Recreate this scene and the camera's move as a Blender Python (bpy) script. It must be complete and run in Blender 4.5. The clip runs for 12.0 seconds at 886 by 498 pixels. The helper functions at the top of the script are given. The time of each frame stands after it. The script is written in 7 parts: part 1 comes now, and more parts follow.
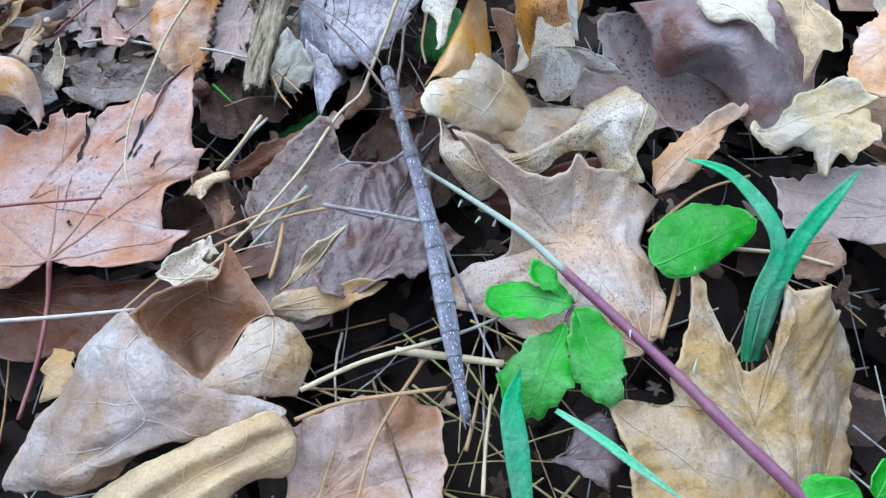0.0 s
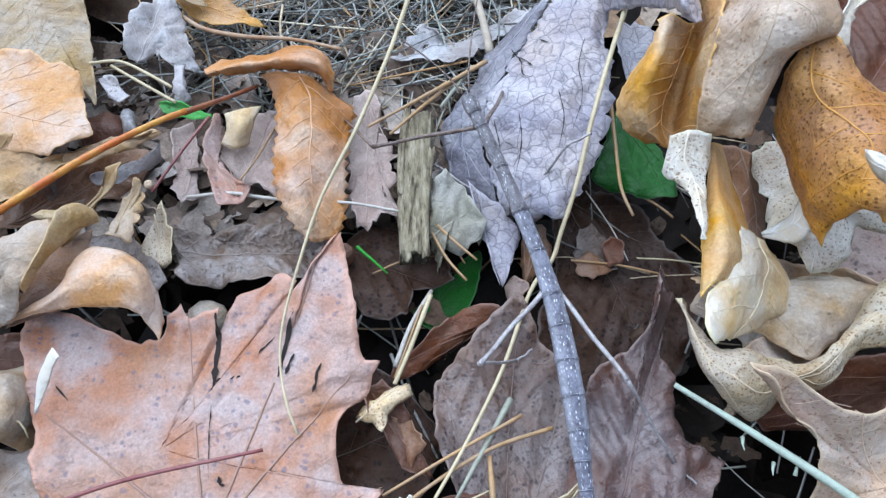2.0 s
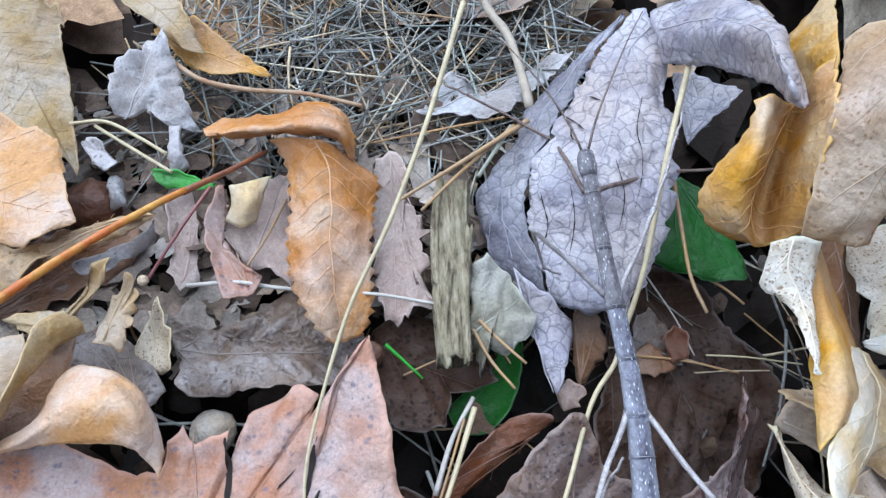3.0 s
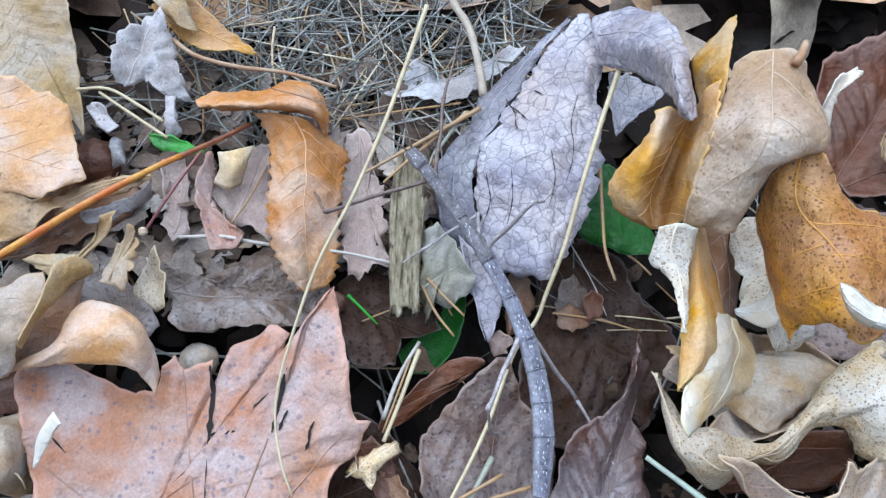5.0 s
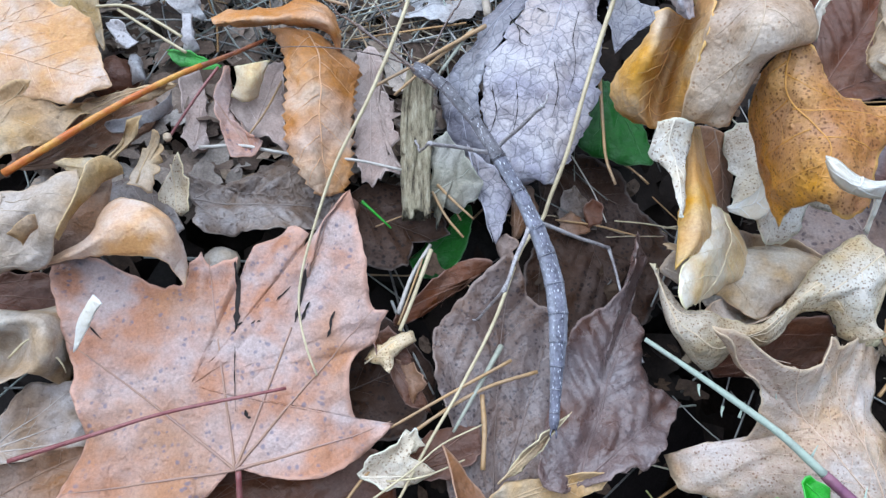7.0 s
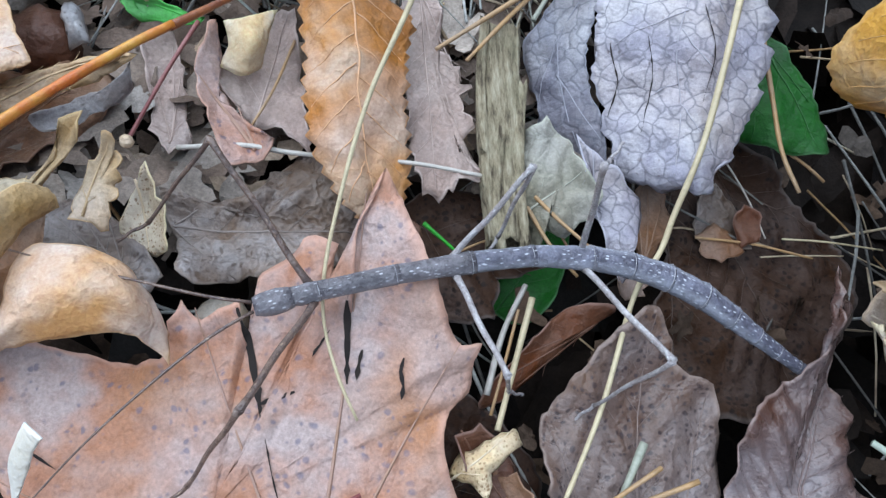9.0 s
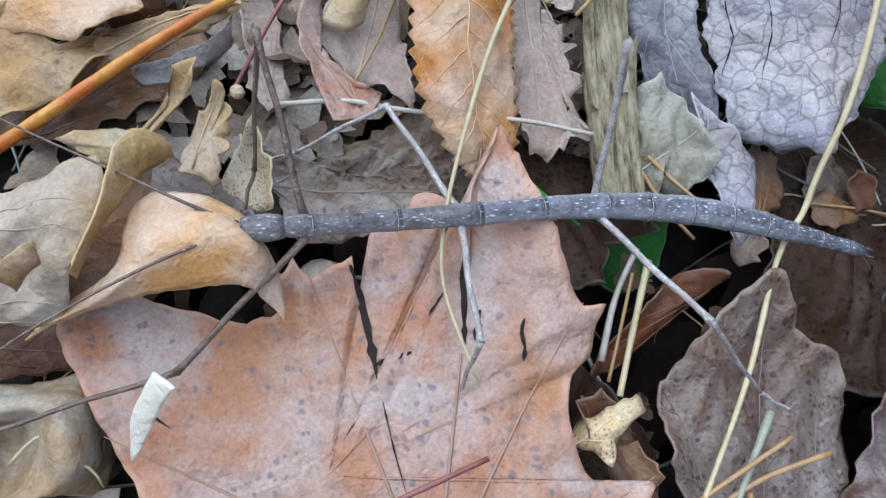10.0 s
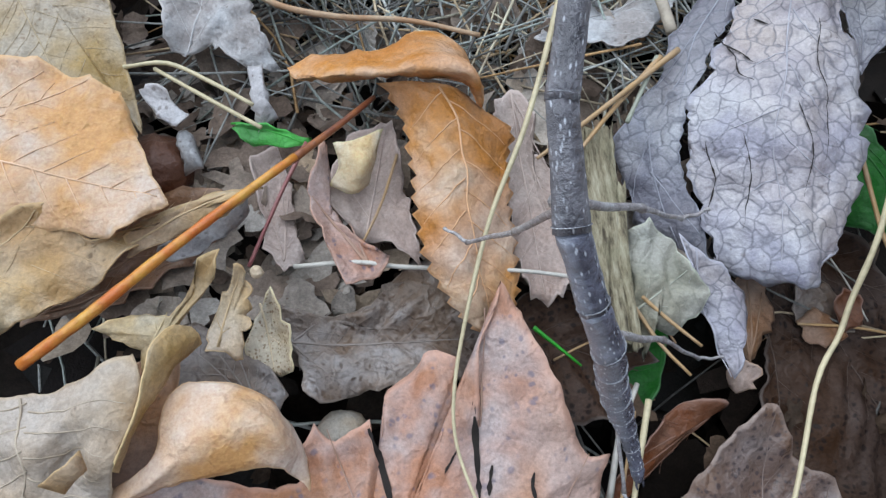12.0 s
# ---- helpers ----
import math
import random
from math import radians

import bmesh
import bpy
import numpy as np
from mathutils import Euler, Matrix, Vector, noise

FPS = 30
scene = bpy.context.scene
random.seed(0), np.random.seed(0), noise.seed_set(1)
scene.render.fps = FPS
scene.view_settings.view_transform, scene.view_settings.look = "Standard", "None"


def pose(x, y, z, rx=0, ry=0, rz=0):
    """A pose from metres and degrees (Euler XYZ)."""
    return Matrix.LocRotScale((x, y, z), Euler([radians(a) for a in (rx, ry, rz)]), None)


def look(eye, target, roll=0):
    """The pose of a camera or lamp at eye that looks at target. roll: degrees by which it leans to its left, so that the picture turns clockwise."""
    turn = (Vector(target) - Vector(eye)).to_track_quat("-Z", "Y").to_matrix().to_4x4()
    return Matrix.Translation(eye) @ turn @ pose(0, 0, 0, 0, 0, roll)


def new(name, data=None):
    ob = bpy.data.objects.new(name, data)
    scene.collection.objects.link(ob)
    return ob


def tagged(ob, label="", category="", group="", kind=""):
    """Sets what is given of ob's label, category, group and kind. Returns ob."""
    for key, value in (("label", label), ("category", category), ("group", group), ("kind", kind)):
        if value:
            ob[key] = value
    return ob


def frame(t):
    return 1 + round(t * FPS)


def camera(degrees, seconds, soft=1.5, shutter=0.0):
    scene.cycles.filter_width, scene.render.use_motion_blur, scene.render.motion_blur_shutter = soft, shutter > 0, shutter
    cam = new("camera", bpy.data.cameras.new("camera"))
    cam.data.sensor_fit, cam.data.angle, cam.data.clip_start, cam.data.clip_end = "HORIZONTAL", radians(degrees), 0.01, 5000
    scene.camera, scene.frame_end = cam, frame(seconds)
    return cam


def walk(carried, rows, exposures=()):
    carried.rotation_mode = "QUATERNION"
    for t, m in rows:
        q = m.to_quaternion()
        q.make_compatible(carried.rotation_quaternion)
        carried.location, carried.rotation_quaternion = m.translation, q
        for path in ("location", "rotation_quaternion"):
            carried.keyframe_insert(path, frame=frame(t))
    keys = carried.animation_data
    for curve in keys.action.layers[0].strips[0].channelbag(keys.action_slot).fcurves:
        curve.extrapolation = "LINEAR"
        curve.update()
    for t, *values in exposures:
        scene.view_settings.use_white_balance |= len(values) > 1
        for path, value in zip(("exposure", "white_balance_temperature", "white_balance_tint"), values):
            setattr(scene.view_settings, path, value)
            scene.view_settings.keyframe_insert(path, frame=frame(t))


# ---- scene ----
MM = 0.001
cam = camera(65.4, 12.0, soft=1.35)
PATH = [
    (0, 0.0410, -0.1116, 0.1180, 33.30, -0.38, 2.03),
    (0.5, 0.0368, -0.1104, 0.1095, 35.00, 0.28, 1.42),
    (1, 0.0212, -0.0895, 0.1130, 34.61, 0.78, 1.20),
    (1.5, 0.0077, -0.0770, 0.1208, 32.57, 1.35, 0.33),
    (2, -0.0036, -0.0558, 0.1128, 31.34, 0.60, -0.81),
    (2.5, -0.0126, -0.0430, 0.1066, 30.98, 0.04, -1.28),
    (3, -0.0131, -0.0288, 0.1070, 30.04, -0.32, -1.60),
    (3.2, -0.0078, -0.0289, 0.1078, 30.09, -0.06, -2.15),
    (4.8, -0.0092, -0.0339, 0.1264, 26.83, -2.99, -0.44),
    (5, -0.0099, -0.0378, 0.1274, 26.44, -3.56, -0.17),
    (5.5, -0.0119, -0.0395, 0.1274, 25.43, -3.88, -0.92),
    (6, -0.0123, -0.0516, 0.1274, 25.10, -4.39, -1.10),
    (6.5, -0.0136, -0.0557, 0.1321, 24.54, -4.25, -1.24),
    (7, -0.0142, -0.0543, 0.1279, 24.36, -4.09, -0.93),
    (7.2, -0.0144, -0.0520, 0.1267, 24.01, -4.12, -1.42),
    (8.8, -0.0308, -0.0232, 0.0938, 20.61, -5.59, -3.90),
    (9, -0.0280, -0.0179, 0.0899, 18.20, -4.84, -2.49),
    (9.5, -0.0340, -0.0231, 0.0820, 18.18, -4.29, -2.45),
    (10, -0.0411, -0.0218, 0.0834, 18.41, -3.86, -1.90),
    (10.5, -0.0472, -0.0212, 0.0831, 18.64, -3.46, -1.95),
    (11, -0.0492, -0.0190, 0.0769, 18.42, -2.34, -2.44),
    (11.5, -0.0453, -0.0158, 0.0868, 16.57, -1.53, -2.72),
    (12, -0.0410, -0.0072, 0.0952, 20.85, -2.31, -4.49),
]
walk(cam, [(t, pose(x, y, z, rx, ry, rz)) for t, x, y, z, rx, ry, rz in PATH], exposures=[(0.0, 0.8, 6200, 10), (2.5, 0.8, 6400, 10), (7.2, 0.75, 6420, 10), (9.0, 0.64, 6600, 8), (12.0, 0.46, 6900, 7)])

# ---- daylight in open shade ----
world = bpy.data.worlds.new("sky")
scene.world = world
world.use_nodes = True
wn = world.node_tree.nodes
sky = wn.new("ShaderNodeTexSky")
sky.sky_type, sky.sun_disc = "NISHITA", False
sky.sun_elevation, sky.sun_rotation = radians(60), radians(-34)
wn["Background"].inputs[1].default_value = 0.06
world.node_tree.links.new(sky.outputs[0], wn["Background"].inputs[0])
sun = new("sun", bpy.data.lights.new("sun", "SUN"))
sun.data.energy, sun.data.angle, sun.data.color = 3.3, radians(105), (0.795, 0.95, 1.15)
sun.matrix_world = look((-0.36, 0.5, 1.3), (0, 0, 0))


# ---- materials ----
def ramp(nt, fac, stops):
    r = nt.nodes.new("ShaderNodeValToRGB")
    el = r.color_ramp.elements
    while len(el) < len(stops):
        el.new(0.5)
    for e, (p, c) in zip(el, stops):
        e.position = p
        e.color = (*c, 1) if len(c) == 3 else c
    nt.links.new(fac, r.inputs[0])
    return r.outputs[0]


def mixed(nt, fac, a, b, kind="MIX"):
    m = nt.nodes.new("ShaderNodeMix")
    m.data_type, m.blend_type = "RGBA", kind
    for sock, v in ((m.inputs[0], fac), (m.inputs[6], a), (m.inputs[7], b)):
        if isinstance(v, (int, float)):
            sock.default_value = v
        elif isinstance(v, tuple):
            sock.default_value = (*v, 1)
        else:
            nt.links.new(v, sock)
    return m.outputs[2]


def texture(nt, kind, vec, scale, detail=4.0, rough=0.6, out=0, feature=None):
    n = nt.nodes.new(kind)
    n.inputs["Scale"].default_value = scale
    if kind == "ShaderNodeTexNoise":
        n.inputs["Detail"].default_value, n.inputs["Roughness"].default_value = detail, rough
    if feature:
        n.feature = feature
    nt.links.new(vec, n.inputs["Vector"])
    return n.outputs[out]


def start_material(name):
    m = bpy.data.materials.new(name)
    m.use_nodes = True
    nt = m.node_tree
    return m, nt, nt.nodes["Principled BSDF"]


def object_coords(nt):
    """Object coordinates shifted by a random amount for each object."""
    tc = nt.nodes.new("ShaderNodeTexCoord")
    info = nt.nodes.new("ShaderNodeObjectInfo")
    add = nt.nodes.new("ShaderNodeVectorMath")
    sc = nt.nodes.new("ShaderNodeVectorMath")
    sc.operation = "SCALE"
    sc.inputs[0].default_value = (3.1, 1.7, 2.3)
    nt.links.new(info.outputs["Random"], sc.inputs["Scale"])
    nt.links.new(tc.outputs["Object"], add.inputs[0])
    nt.links.new(sc.outputs[0], add.inputs[1])
    return add.outputs[0], info.outputs["Random"]


def bumped(nt, bsdf, height, strength, distance=0.0004, normal=None):
    b = nt.nodes.new("ShaderNodeBump")
    b.inputs["Strength"].default_value, b.inputs["Distance"].default_value = strength, distance
    nt.links.new(height, b.inputs["Height"])
    if normal:
        nt.links.new(normal, b.inputs["Normal"])
    nt.links.new(b.outputs[0], bsdf.inputs["Normal"])
    return b.outputs[0]


def dry_leaf(name, col, blotch, fleck=(0.05, 0.03, 0.02), flecks=0.3, net=0.3, gloss=0.46, patch=0.5, glow=0.05, fleck_size=900, margin=None, shade=None, crinkle=0.08, spec=0.32):
    """A leaf skin: blotches about 1 cm wide, fine grain, dark flecks, a net of small veins, a tinted margin and a thin pale rim."""
    def rich(c):
        g = 0.3 * c[0] + 0.55 * c[1] + 0.15 * c[2]
        return tuple(max(0.004, g + (v - g) * 1.5) for v in c)

    col, fleck = rich(col), rich(fleck)
    m, nt, bsdf = start_material(name)
    vec, rnd = object_coords(nt)
    wide = texture(nt, "ShaderNodeTexNoise", vec, 40, 2, 0.5)
    big = texture(nt, "ShaderNodeTexNoise", vec, 90, 3, 0.58)
    mid = texture(nt, "ShaderNodeTexNoise", vec, 300, 4, 0.62)
    fine = texture(nt, "ShaderNodeTexNoise", vec, 1900, 4, 0.7)
    c = mixed(nt, ramp(nt, big, [(0.40, (0, 0, 0)), (0.62, (1, 1, 1))]), col, blotch)
    c = mixed(nt, ramp(nt, wide, [(0.44, (0, 0, 0)), (0.66, (0.8, 0.8, 0.8))]), c, shade or tuple(v * k for v, k in zip(col, (0.66, 0.56, 0.5))))
    at = nt.nodes.new("ShaderNodeAttribute")
    at.attribute_name = "margin"
    wob = nt.nodes.new("ShaderNodeMath")
    wob.operation = "MULTIPLY_ADD"
    wob.inputs[1].default_value = 0.6
    nt.links.new(big, wob.inputs[0])
    nt.links.new(at.outputs["Fac"], wob.inputs[2])
    edge_col = margin or tuple(v * k for v, k in zip(col, (1.05, 0.9, 0.72)))
    c = mixed(nt, ramp(nt, wob.outputs[0], [(1.14, (0, 0, 0)), (1.36, (0.6, 0.6, 0.6))]), c, edge_col)
    drift = texture(nt, "ShaderNodeTexNoise", vec, 52, 2, 0.5)
    c = mixed(nt, ramp(nt, drift, [(0.48, (0, 0, 0)), (0.66, (0.5, 0.5, 0.5))]), c, tuple(min(0.8, 0.62 * v + 0.5 * (0.3 * blotch[0] + 0.55 * blotch[1] + 0.15 * blotch[2]) * k) for v, k in zip(blotch, (1.2, 1.1, 1.16))))
    crease = texture(nt, "ShaderNodeTexNoise", vec, 150, 3, 0.55)
    ridge = ramp(nt, crease, [(0.455, (0, 0, 0)), (0.5, (1, 1, 1)), (0.545, (0, 0, 0))])
    c = mixed(nt, mixed(nt, 1.0, ridge, (crinkle,) * 3, "MULTIPLY"), c, tuple(min(0.8, v * 1.3 + 0.1) for v in col))
    dark = tuple(v * 0.5 for v in col)
    c = mixed(nt, ramp(nt, mid, [(0.52, (0, 0, 0)), (0.74, (0.75 * patch,) * 3)]), c, dark)
    c = mixed(nt, 0.24, c, ramp(nt, fine, [(0.32, (0.15, 0.15, 0.15)), (0.68, (0.9, 0.9, 0.9))]), "OVERLAY")
    warp = nt.nodes.new("ShaderNodeVectorMath")
    warp.operation = "MULTIPLY_ADD"
    warp.inputs[1].default_value = (0.0022, 0.0022, 0.0022)
    haze = nt.nodes.new("ShaderNodeTexNoise")
    haze.inputs["Scale"].default_value, haze.inputs["Detail"].default_value = 260, 2
    nt.links.new(vec, haze.inputs["Vector"])
    nt.links.new(haze.outputs["Color"], warp.inputs[0])
    nt.links.new(vec, warp.inputs[2])
    cells = texture(nt, "ShaderNodeTexVoronoi", warp.outputs[0], 330, feature="DISTANCE_TO_EDGE")
    line = ramp(nt, cells, [(0.0, (net, net, net)), (0.07, (0, 0, 0))])
    c = mixed(nt, line, c, tuple(v * 0.42 for v in col))
    dots = nt.nodes.new("ShaderNodeTexVoronoi")
    dots.inputs["Scale"].default_value = fleck_size
    nt.links.new(warp.outputs[0], dots.inputs["Vector"])
    gap = nt.nodes.new("ShaderNodeMath")
    gap.operation = "MULTIPLY_ADD"
    gap.inputs[1].default_value = 0.5
    nt.links.new(dots.outputs["Color"], gap.inputs[0])
    nt.links.new(dots.outputs["Distance"], gap.inputs[2])
    spot = ramp(nt, gap.outputs[0], [(0.18 + 0.22 * flecks, (1, 1, 1)), (0.36 + 0.28 * flecks, (0, 0, 0))])
    gate = texture(nt, "ShaderNodeTexNoise", vec, 110, 3, 0.6)
    where = ramp(nt, gate, [(0.58 - 0.35 * flecks, (0, 0, 0)), (0.70 - 0.30 * flecks, (1, 1, 1))])
    both = mixed(nt, 1.0, spot, where, "MULTIPLY")
    c = mixed(nt, mixed(nt, 1.0, both, (min(0.75, 0.42 + 0.4 * flecks),) * 3, "MULTIPLY"), c, fleck)
    pale = tuple(min(0.8, v * 1.2 + 0.12) for v in col)
    c = mixed(nt, ramp(nt, at.outputs["Fac"], [(0.955, (0, 0, 0)), (0.99, (0.7, 0.7, 0.7))]), c, pale)
    hsv = nt.nodes.new("ShaderNodeHueSaturation")
    val = nt.nodes.new("ShaderNodeMapRange")
    val.inputs[3].default_value, val.inputs[4].default_value = 0.88, 1.12
    nt.links.new(rnd, val.inputs[0])
    nt.links.new(val.outputs[0], hsv.inputs["Value"])
    nt.links.new(c, hsv.inputs["Color"])
    c = hsv.outputs[0]
    nt.links.new(c, bsdf.inputs["Base Color"])
    nt.links.new(ramp(nt, mid, [(0.3, (gloss - 0.15,) * 3), (0.7, (gloss + 0.18,) * 3)]), bsdf.inputs["Roughness"])
    bsdf.inputs["Specular IOR Level"].default_value = spec
    n1 = bumped(nt, bsdf, mid, 0.45, 0.0012)
    n2 = bumped(nt, bsdf, cells, 0.5, 0.0007, bumped(nt, bsdf, ridge, min(1, 2.5 * crinkle), 0.0005, n1))
    bumped(nt, bsdf, fine, 0.4, 0.0003, n2)
    back = nt.nodes.new("ShaderNodeBsdfTranslucent")
    nt.links.new(c, back.inputs[0])
    mixer = nt.nodes.new("ShaderNodeMixShader")
    mixer.inputs[0].default_value = glow
    nt.links.new(bsdf.outputs[0], mixer.inputs[1])
    nt.links.new(back.outputs[0], mixer.inputs[2])
    nt.links.new(mixer.outputs[0], nt.nodes["Material Output"].inputs[0])
    return m


def stalk_skin(name, col, other, gloss=0.5, stretch=900, grit=0.6):
    m, nt, bsdf = start_material(name)
    vec, rnd = object_coords(nt)
    a = texture(nt, "ShaderNodeTexNoise", vec, 160, 4, 0.6)
    b = texture(nt, "ShaderNodeTexNoise", vec, stretch, 4, 0.7)
    c = mixed(nt, ramp(nt, a, [(0.38, (0, 0, 0)), (0.64, (1, 1, 1))]), col, other)
    c = mixed(nt, ramp(nt, b, [(0.5, (0, 0, 0)), (0.8, (grit,) * 3)]), c, tuple(v * 0.4 for v in col))
    nt.links.new(c, bsdf.inputs["Base Color"])
    bsdf.inputs["Roughness"].default_value = gloss
    bumped(nt, bsdf, b, 0.5, 0.0004)
    return m


def live_leaf(name, col, other):
    m = dry_leaf(name, col, other, fleck=tuple(v * 0.5 for v in col), flecks=0.05, net=0.22, gloss=0.42, patch=0.3, glow=0.08, crinkle=0.02)
    return m


ROSE = dry_leaf("rose_tan_leaf", (0.35, 0.20, 0.15), (0.43, 0.325, 0.30), (0.13, 0.12, 0.15), 0.62, 0.04, 0.36, 0.35, margin=(0.46, 0.25, 0.105), fleck_size=800, shade=(0.38, 0.175, 0.08))
PEACH = dry_leaf("peach_leaf", (0.55, 0.335, 0.205), (0.65, 0.485, 0.38), flecks=0.1, net=0.05, patch=0.25, gloss=0.45, shade=(0.56, 0.31, 0.15))
CREAM = dry_leaf("cream_leaf", (0.62, 0.50, 0.36), (0.50, 0.36, 0.22), flecks=0.2, net=0.12)
SLATE = dry_leaf("slate_brown_leaf", (0.15, 0.112, 0.09), (0.29, 0.255, 0.245), flecks=0.8, net=0.3, crinkle=0.16, gloss=0.38, spec=0.6)
KHAKI = dry_leaf("khaki_leaf", (0.335, 0.251, 0.177), (0.465, 0.409, 0.353), flecks=0.2, net=0.10, shade=(0.33, 0.20, 0.10))
OCHRE = dry_leaf("ochre_leaf", (0.45, 0.33, 0.195), (0.52, 0.43, 0.31), flecks=0.2, net=0.08)
BEIGE = dry_leaf("beige_leaf", (0.318, 0.232, 0.138), (0.396, 0.318, 0.232), (0.16, 0.10, 0.06), 0.5, 0.06, fleck_size=1200)
TAN = dry_leaf("tan_leaf", (0.414, 0.285, 0.166), (0.497, 0.386, 0.267), flecks=0.25, net=0.08, shade=(0.36, 0.20, 0.09))
RUST = dry_leaf("rust_leaf", (0.50, 0.265, 0.14), (0.62, 0.42, 0.29), flecks=0.08, net=0.1, gloss=0.42)
LILAC = dry_leaf("lilac_grey_leaf", (0.42, 0.34, 0.31), (0.38, 0.29, 0.25), flecks=0.25, net=0.2)
SPECK = dry_leaf("speckled_cream_leaf", (0.60, 0.47, 0.33), (0.72, 0.63, 0.50), (0.17, 0.095, 0.05), 1.0, 0.04, fleck_size=2100, shade=(0.42, 0.28, 0.15))
SAGE = dry_leaf("sage_grey_leaf", (0.34, 0.34, 0.28), (0.40, 0.38, 0.33), flecks=0.2, net=0.3)
LAVENDER = dry_leaf("lavender_grey_leaf", (0.264, 0.252, 0.288), (0.44, 0.409, 0.422), (0.09, 0.07, 0.07), 0.35, 0.75, 0.36, 0.7, margin=(0.36, 0.31, 0.32), shade=(0.38, 0.29, 0.25), spec=0.55)
# darker copy of LAVENDER: shade on the leaf's steep half put into colour
SHADEGREY = dry_leaf("shaded_grey_leaf", (0.195, 0.195, 0.23), (0.345, 0.33, 0.35), (0.05, 0.045, 0.05), 0.4, 0.7, 0.34, 0.6, spec=0.55)
BROWN = dry_leaf("brown_leaf", (0.22, 0.125, 0.08), (0.31, 0.20, 0.14), flecks=0.35, net=0.15, gloss=0.4)
UMBER = dry_leaf("umber_leaf", (0.138, 0.0903, 0.0705), (0.219, 0.168, 0.155), (0.03, 0.022, 0.025), 0.9, 0.06, 0.34, fleck_size=1100, spec=0.6)
# SIENNA is darkened: rolled edges and hollows carry their shade in its colour
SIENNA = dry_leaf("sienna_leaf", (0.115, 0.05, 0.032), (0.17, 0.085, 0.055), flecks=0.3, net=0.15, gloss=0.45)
PLUM = dry_leaf("plum_brown_leaf", (0.108, 0.059, 0.0462), (0.207, 0.162, 0.162), (0.03, 0.02, 0.022), 0.5, 0.06, 0.28, margin=(0.18, 0.09, 0.055), spec=0.7)
# own dark mottling, deepened in colour for the shade of the hollows
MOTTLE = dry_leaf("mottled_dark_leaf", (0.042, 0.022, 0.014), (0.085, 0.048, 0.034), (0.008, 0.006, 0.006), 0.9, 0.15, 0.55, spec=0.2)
AMBER = dry_leaf("amber_leaf", (0.54, 0.315, 0.135), (0.62, 0.43, 0.24), flecks=0.25, net=0.05, gloss=0.42, glow=0.08, shade=(0.34, 0.16, 0.06))
FAWN = dry_leaf("fawn_leaf", (0.41, 0.31, 0.225), (0.53, 0.43, 0.34), (0.16, 0.085, 0.045), 0.6, 0.05, fleck_size=1300)
GOLD = dry_leaf("gold_leaf", (0.60, 0.33, 0.07), (0.62, 0.40, 0.16), flecks=0.05, net=0.06, gloss=0.4, glow=0.08)
HONEY = dry_leaf("honey_leaf", (0.54, 0.30, 0.085), (0.44, 0.205, 0.06), (0.08, 0.035, 0.012), 1.0, 0.04, 0.42, fleck_size=1700, margin=(0.64, 0.50, 0.30), shade=(0.34, 0.13, 0.05))
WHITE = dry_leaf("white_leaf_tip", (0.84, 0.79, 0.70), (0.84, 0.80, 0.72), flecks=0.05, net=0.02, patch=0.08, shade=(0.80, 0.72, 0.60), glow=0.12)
SPECKWHITE = dry_leaf("whitish_speckled_leaf", (0.64, 0.56, 0.46), (0.72, 0.66, 0.58), (0.17, 0.10, 0.06), 0.9, 0.04, fleck_size=1900)
TAWNY = dry_leaf("tawny_leaf", (0.34, 0.215, 0.15), (0.46, 0.34, 0.28), flecks=0.3, net=0.05, gloss=0.45)
MAUVE = dry_leaf("mauve_brown_leaf", (0.25, 0.165, 0.15), (0.42, 0.36, 0.37), flecks=0.2, net=0.06, gloss=0.32)
DOTTED = dry_leaf("dotted_grey_brown_leaf", (0.30, 0.235, 0.21), (0.38, 0.32, 0.30), (0.06, 0.045, 0.05), 0.85, 0.05, fleck_size=800)
HAY = dry_leaf("hay_coloured_leaf", (0.68, 0.51, 0.33), (0.80, 0.70, 0.56), flecks=0.06, net=0.03, gloss=0.45, glow=0.05, shade=(0.60, 0.36, 0.15))
DRAB = dry_leaf("drab_tan_leaf", (0.39, 0.285, 0.19), (0.50, 0.42, 0.335), flecks=0.4, net=0.05)
IVORY = dry_leaf("ivory_leaf", (0.74, 0.67, 0.56), (0.66, 0.58, 0.48), flecks=0.15, net=0.05, shade=(0.62, 0.52, 0.40))
BLUSH = dry_leaf("blush_leaf", (0.58, 0.42, 0.31), (0.66, 0.54, 0.46), (0.22, 0.12, 0.08), 0.7, 0.04, fleck_size=1700)
PALE = dry_leaf("pale_blotched_leaf", (0.318, 0.245, 0.189), (0.464, 0.43, 0.421), flecks=0.3, net=0.08)
LEMON = dry_leaf("lemon_leaf", (0.58, 0.48, 0.33), (0.68, 0.60, 0.47), flecks=0.25, net=0.08)
FROST = dry_leaf("frosty_leaf", (0.36, 0.33, 0.32), (0.52, 0.51, 0.52), (0.10, 0.08, 0.07), 0.5, 0.15, 0.5, 0.7)
GREEN = live_leaf("dark_green_leaf", (0.020, 0.115, 0.022), (0.028, 0.135, 0.03))
FRESH = live_leaf("fresh_green_leaf", (0.035, 0.30, 0.035), (0.06, 0.36, 0.06))
BLADE = live_leaf("bluish_grass", (0.06, 0.42, 0.22), (0.10, 0.46, 0.26))
GAPSHADE = stalk_skin("gap_shade", (0.012, 0.007, 0.006), (0.02, 0.013, 0.01), 0.9)
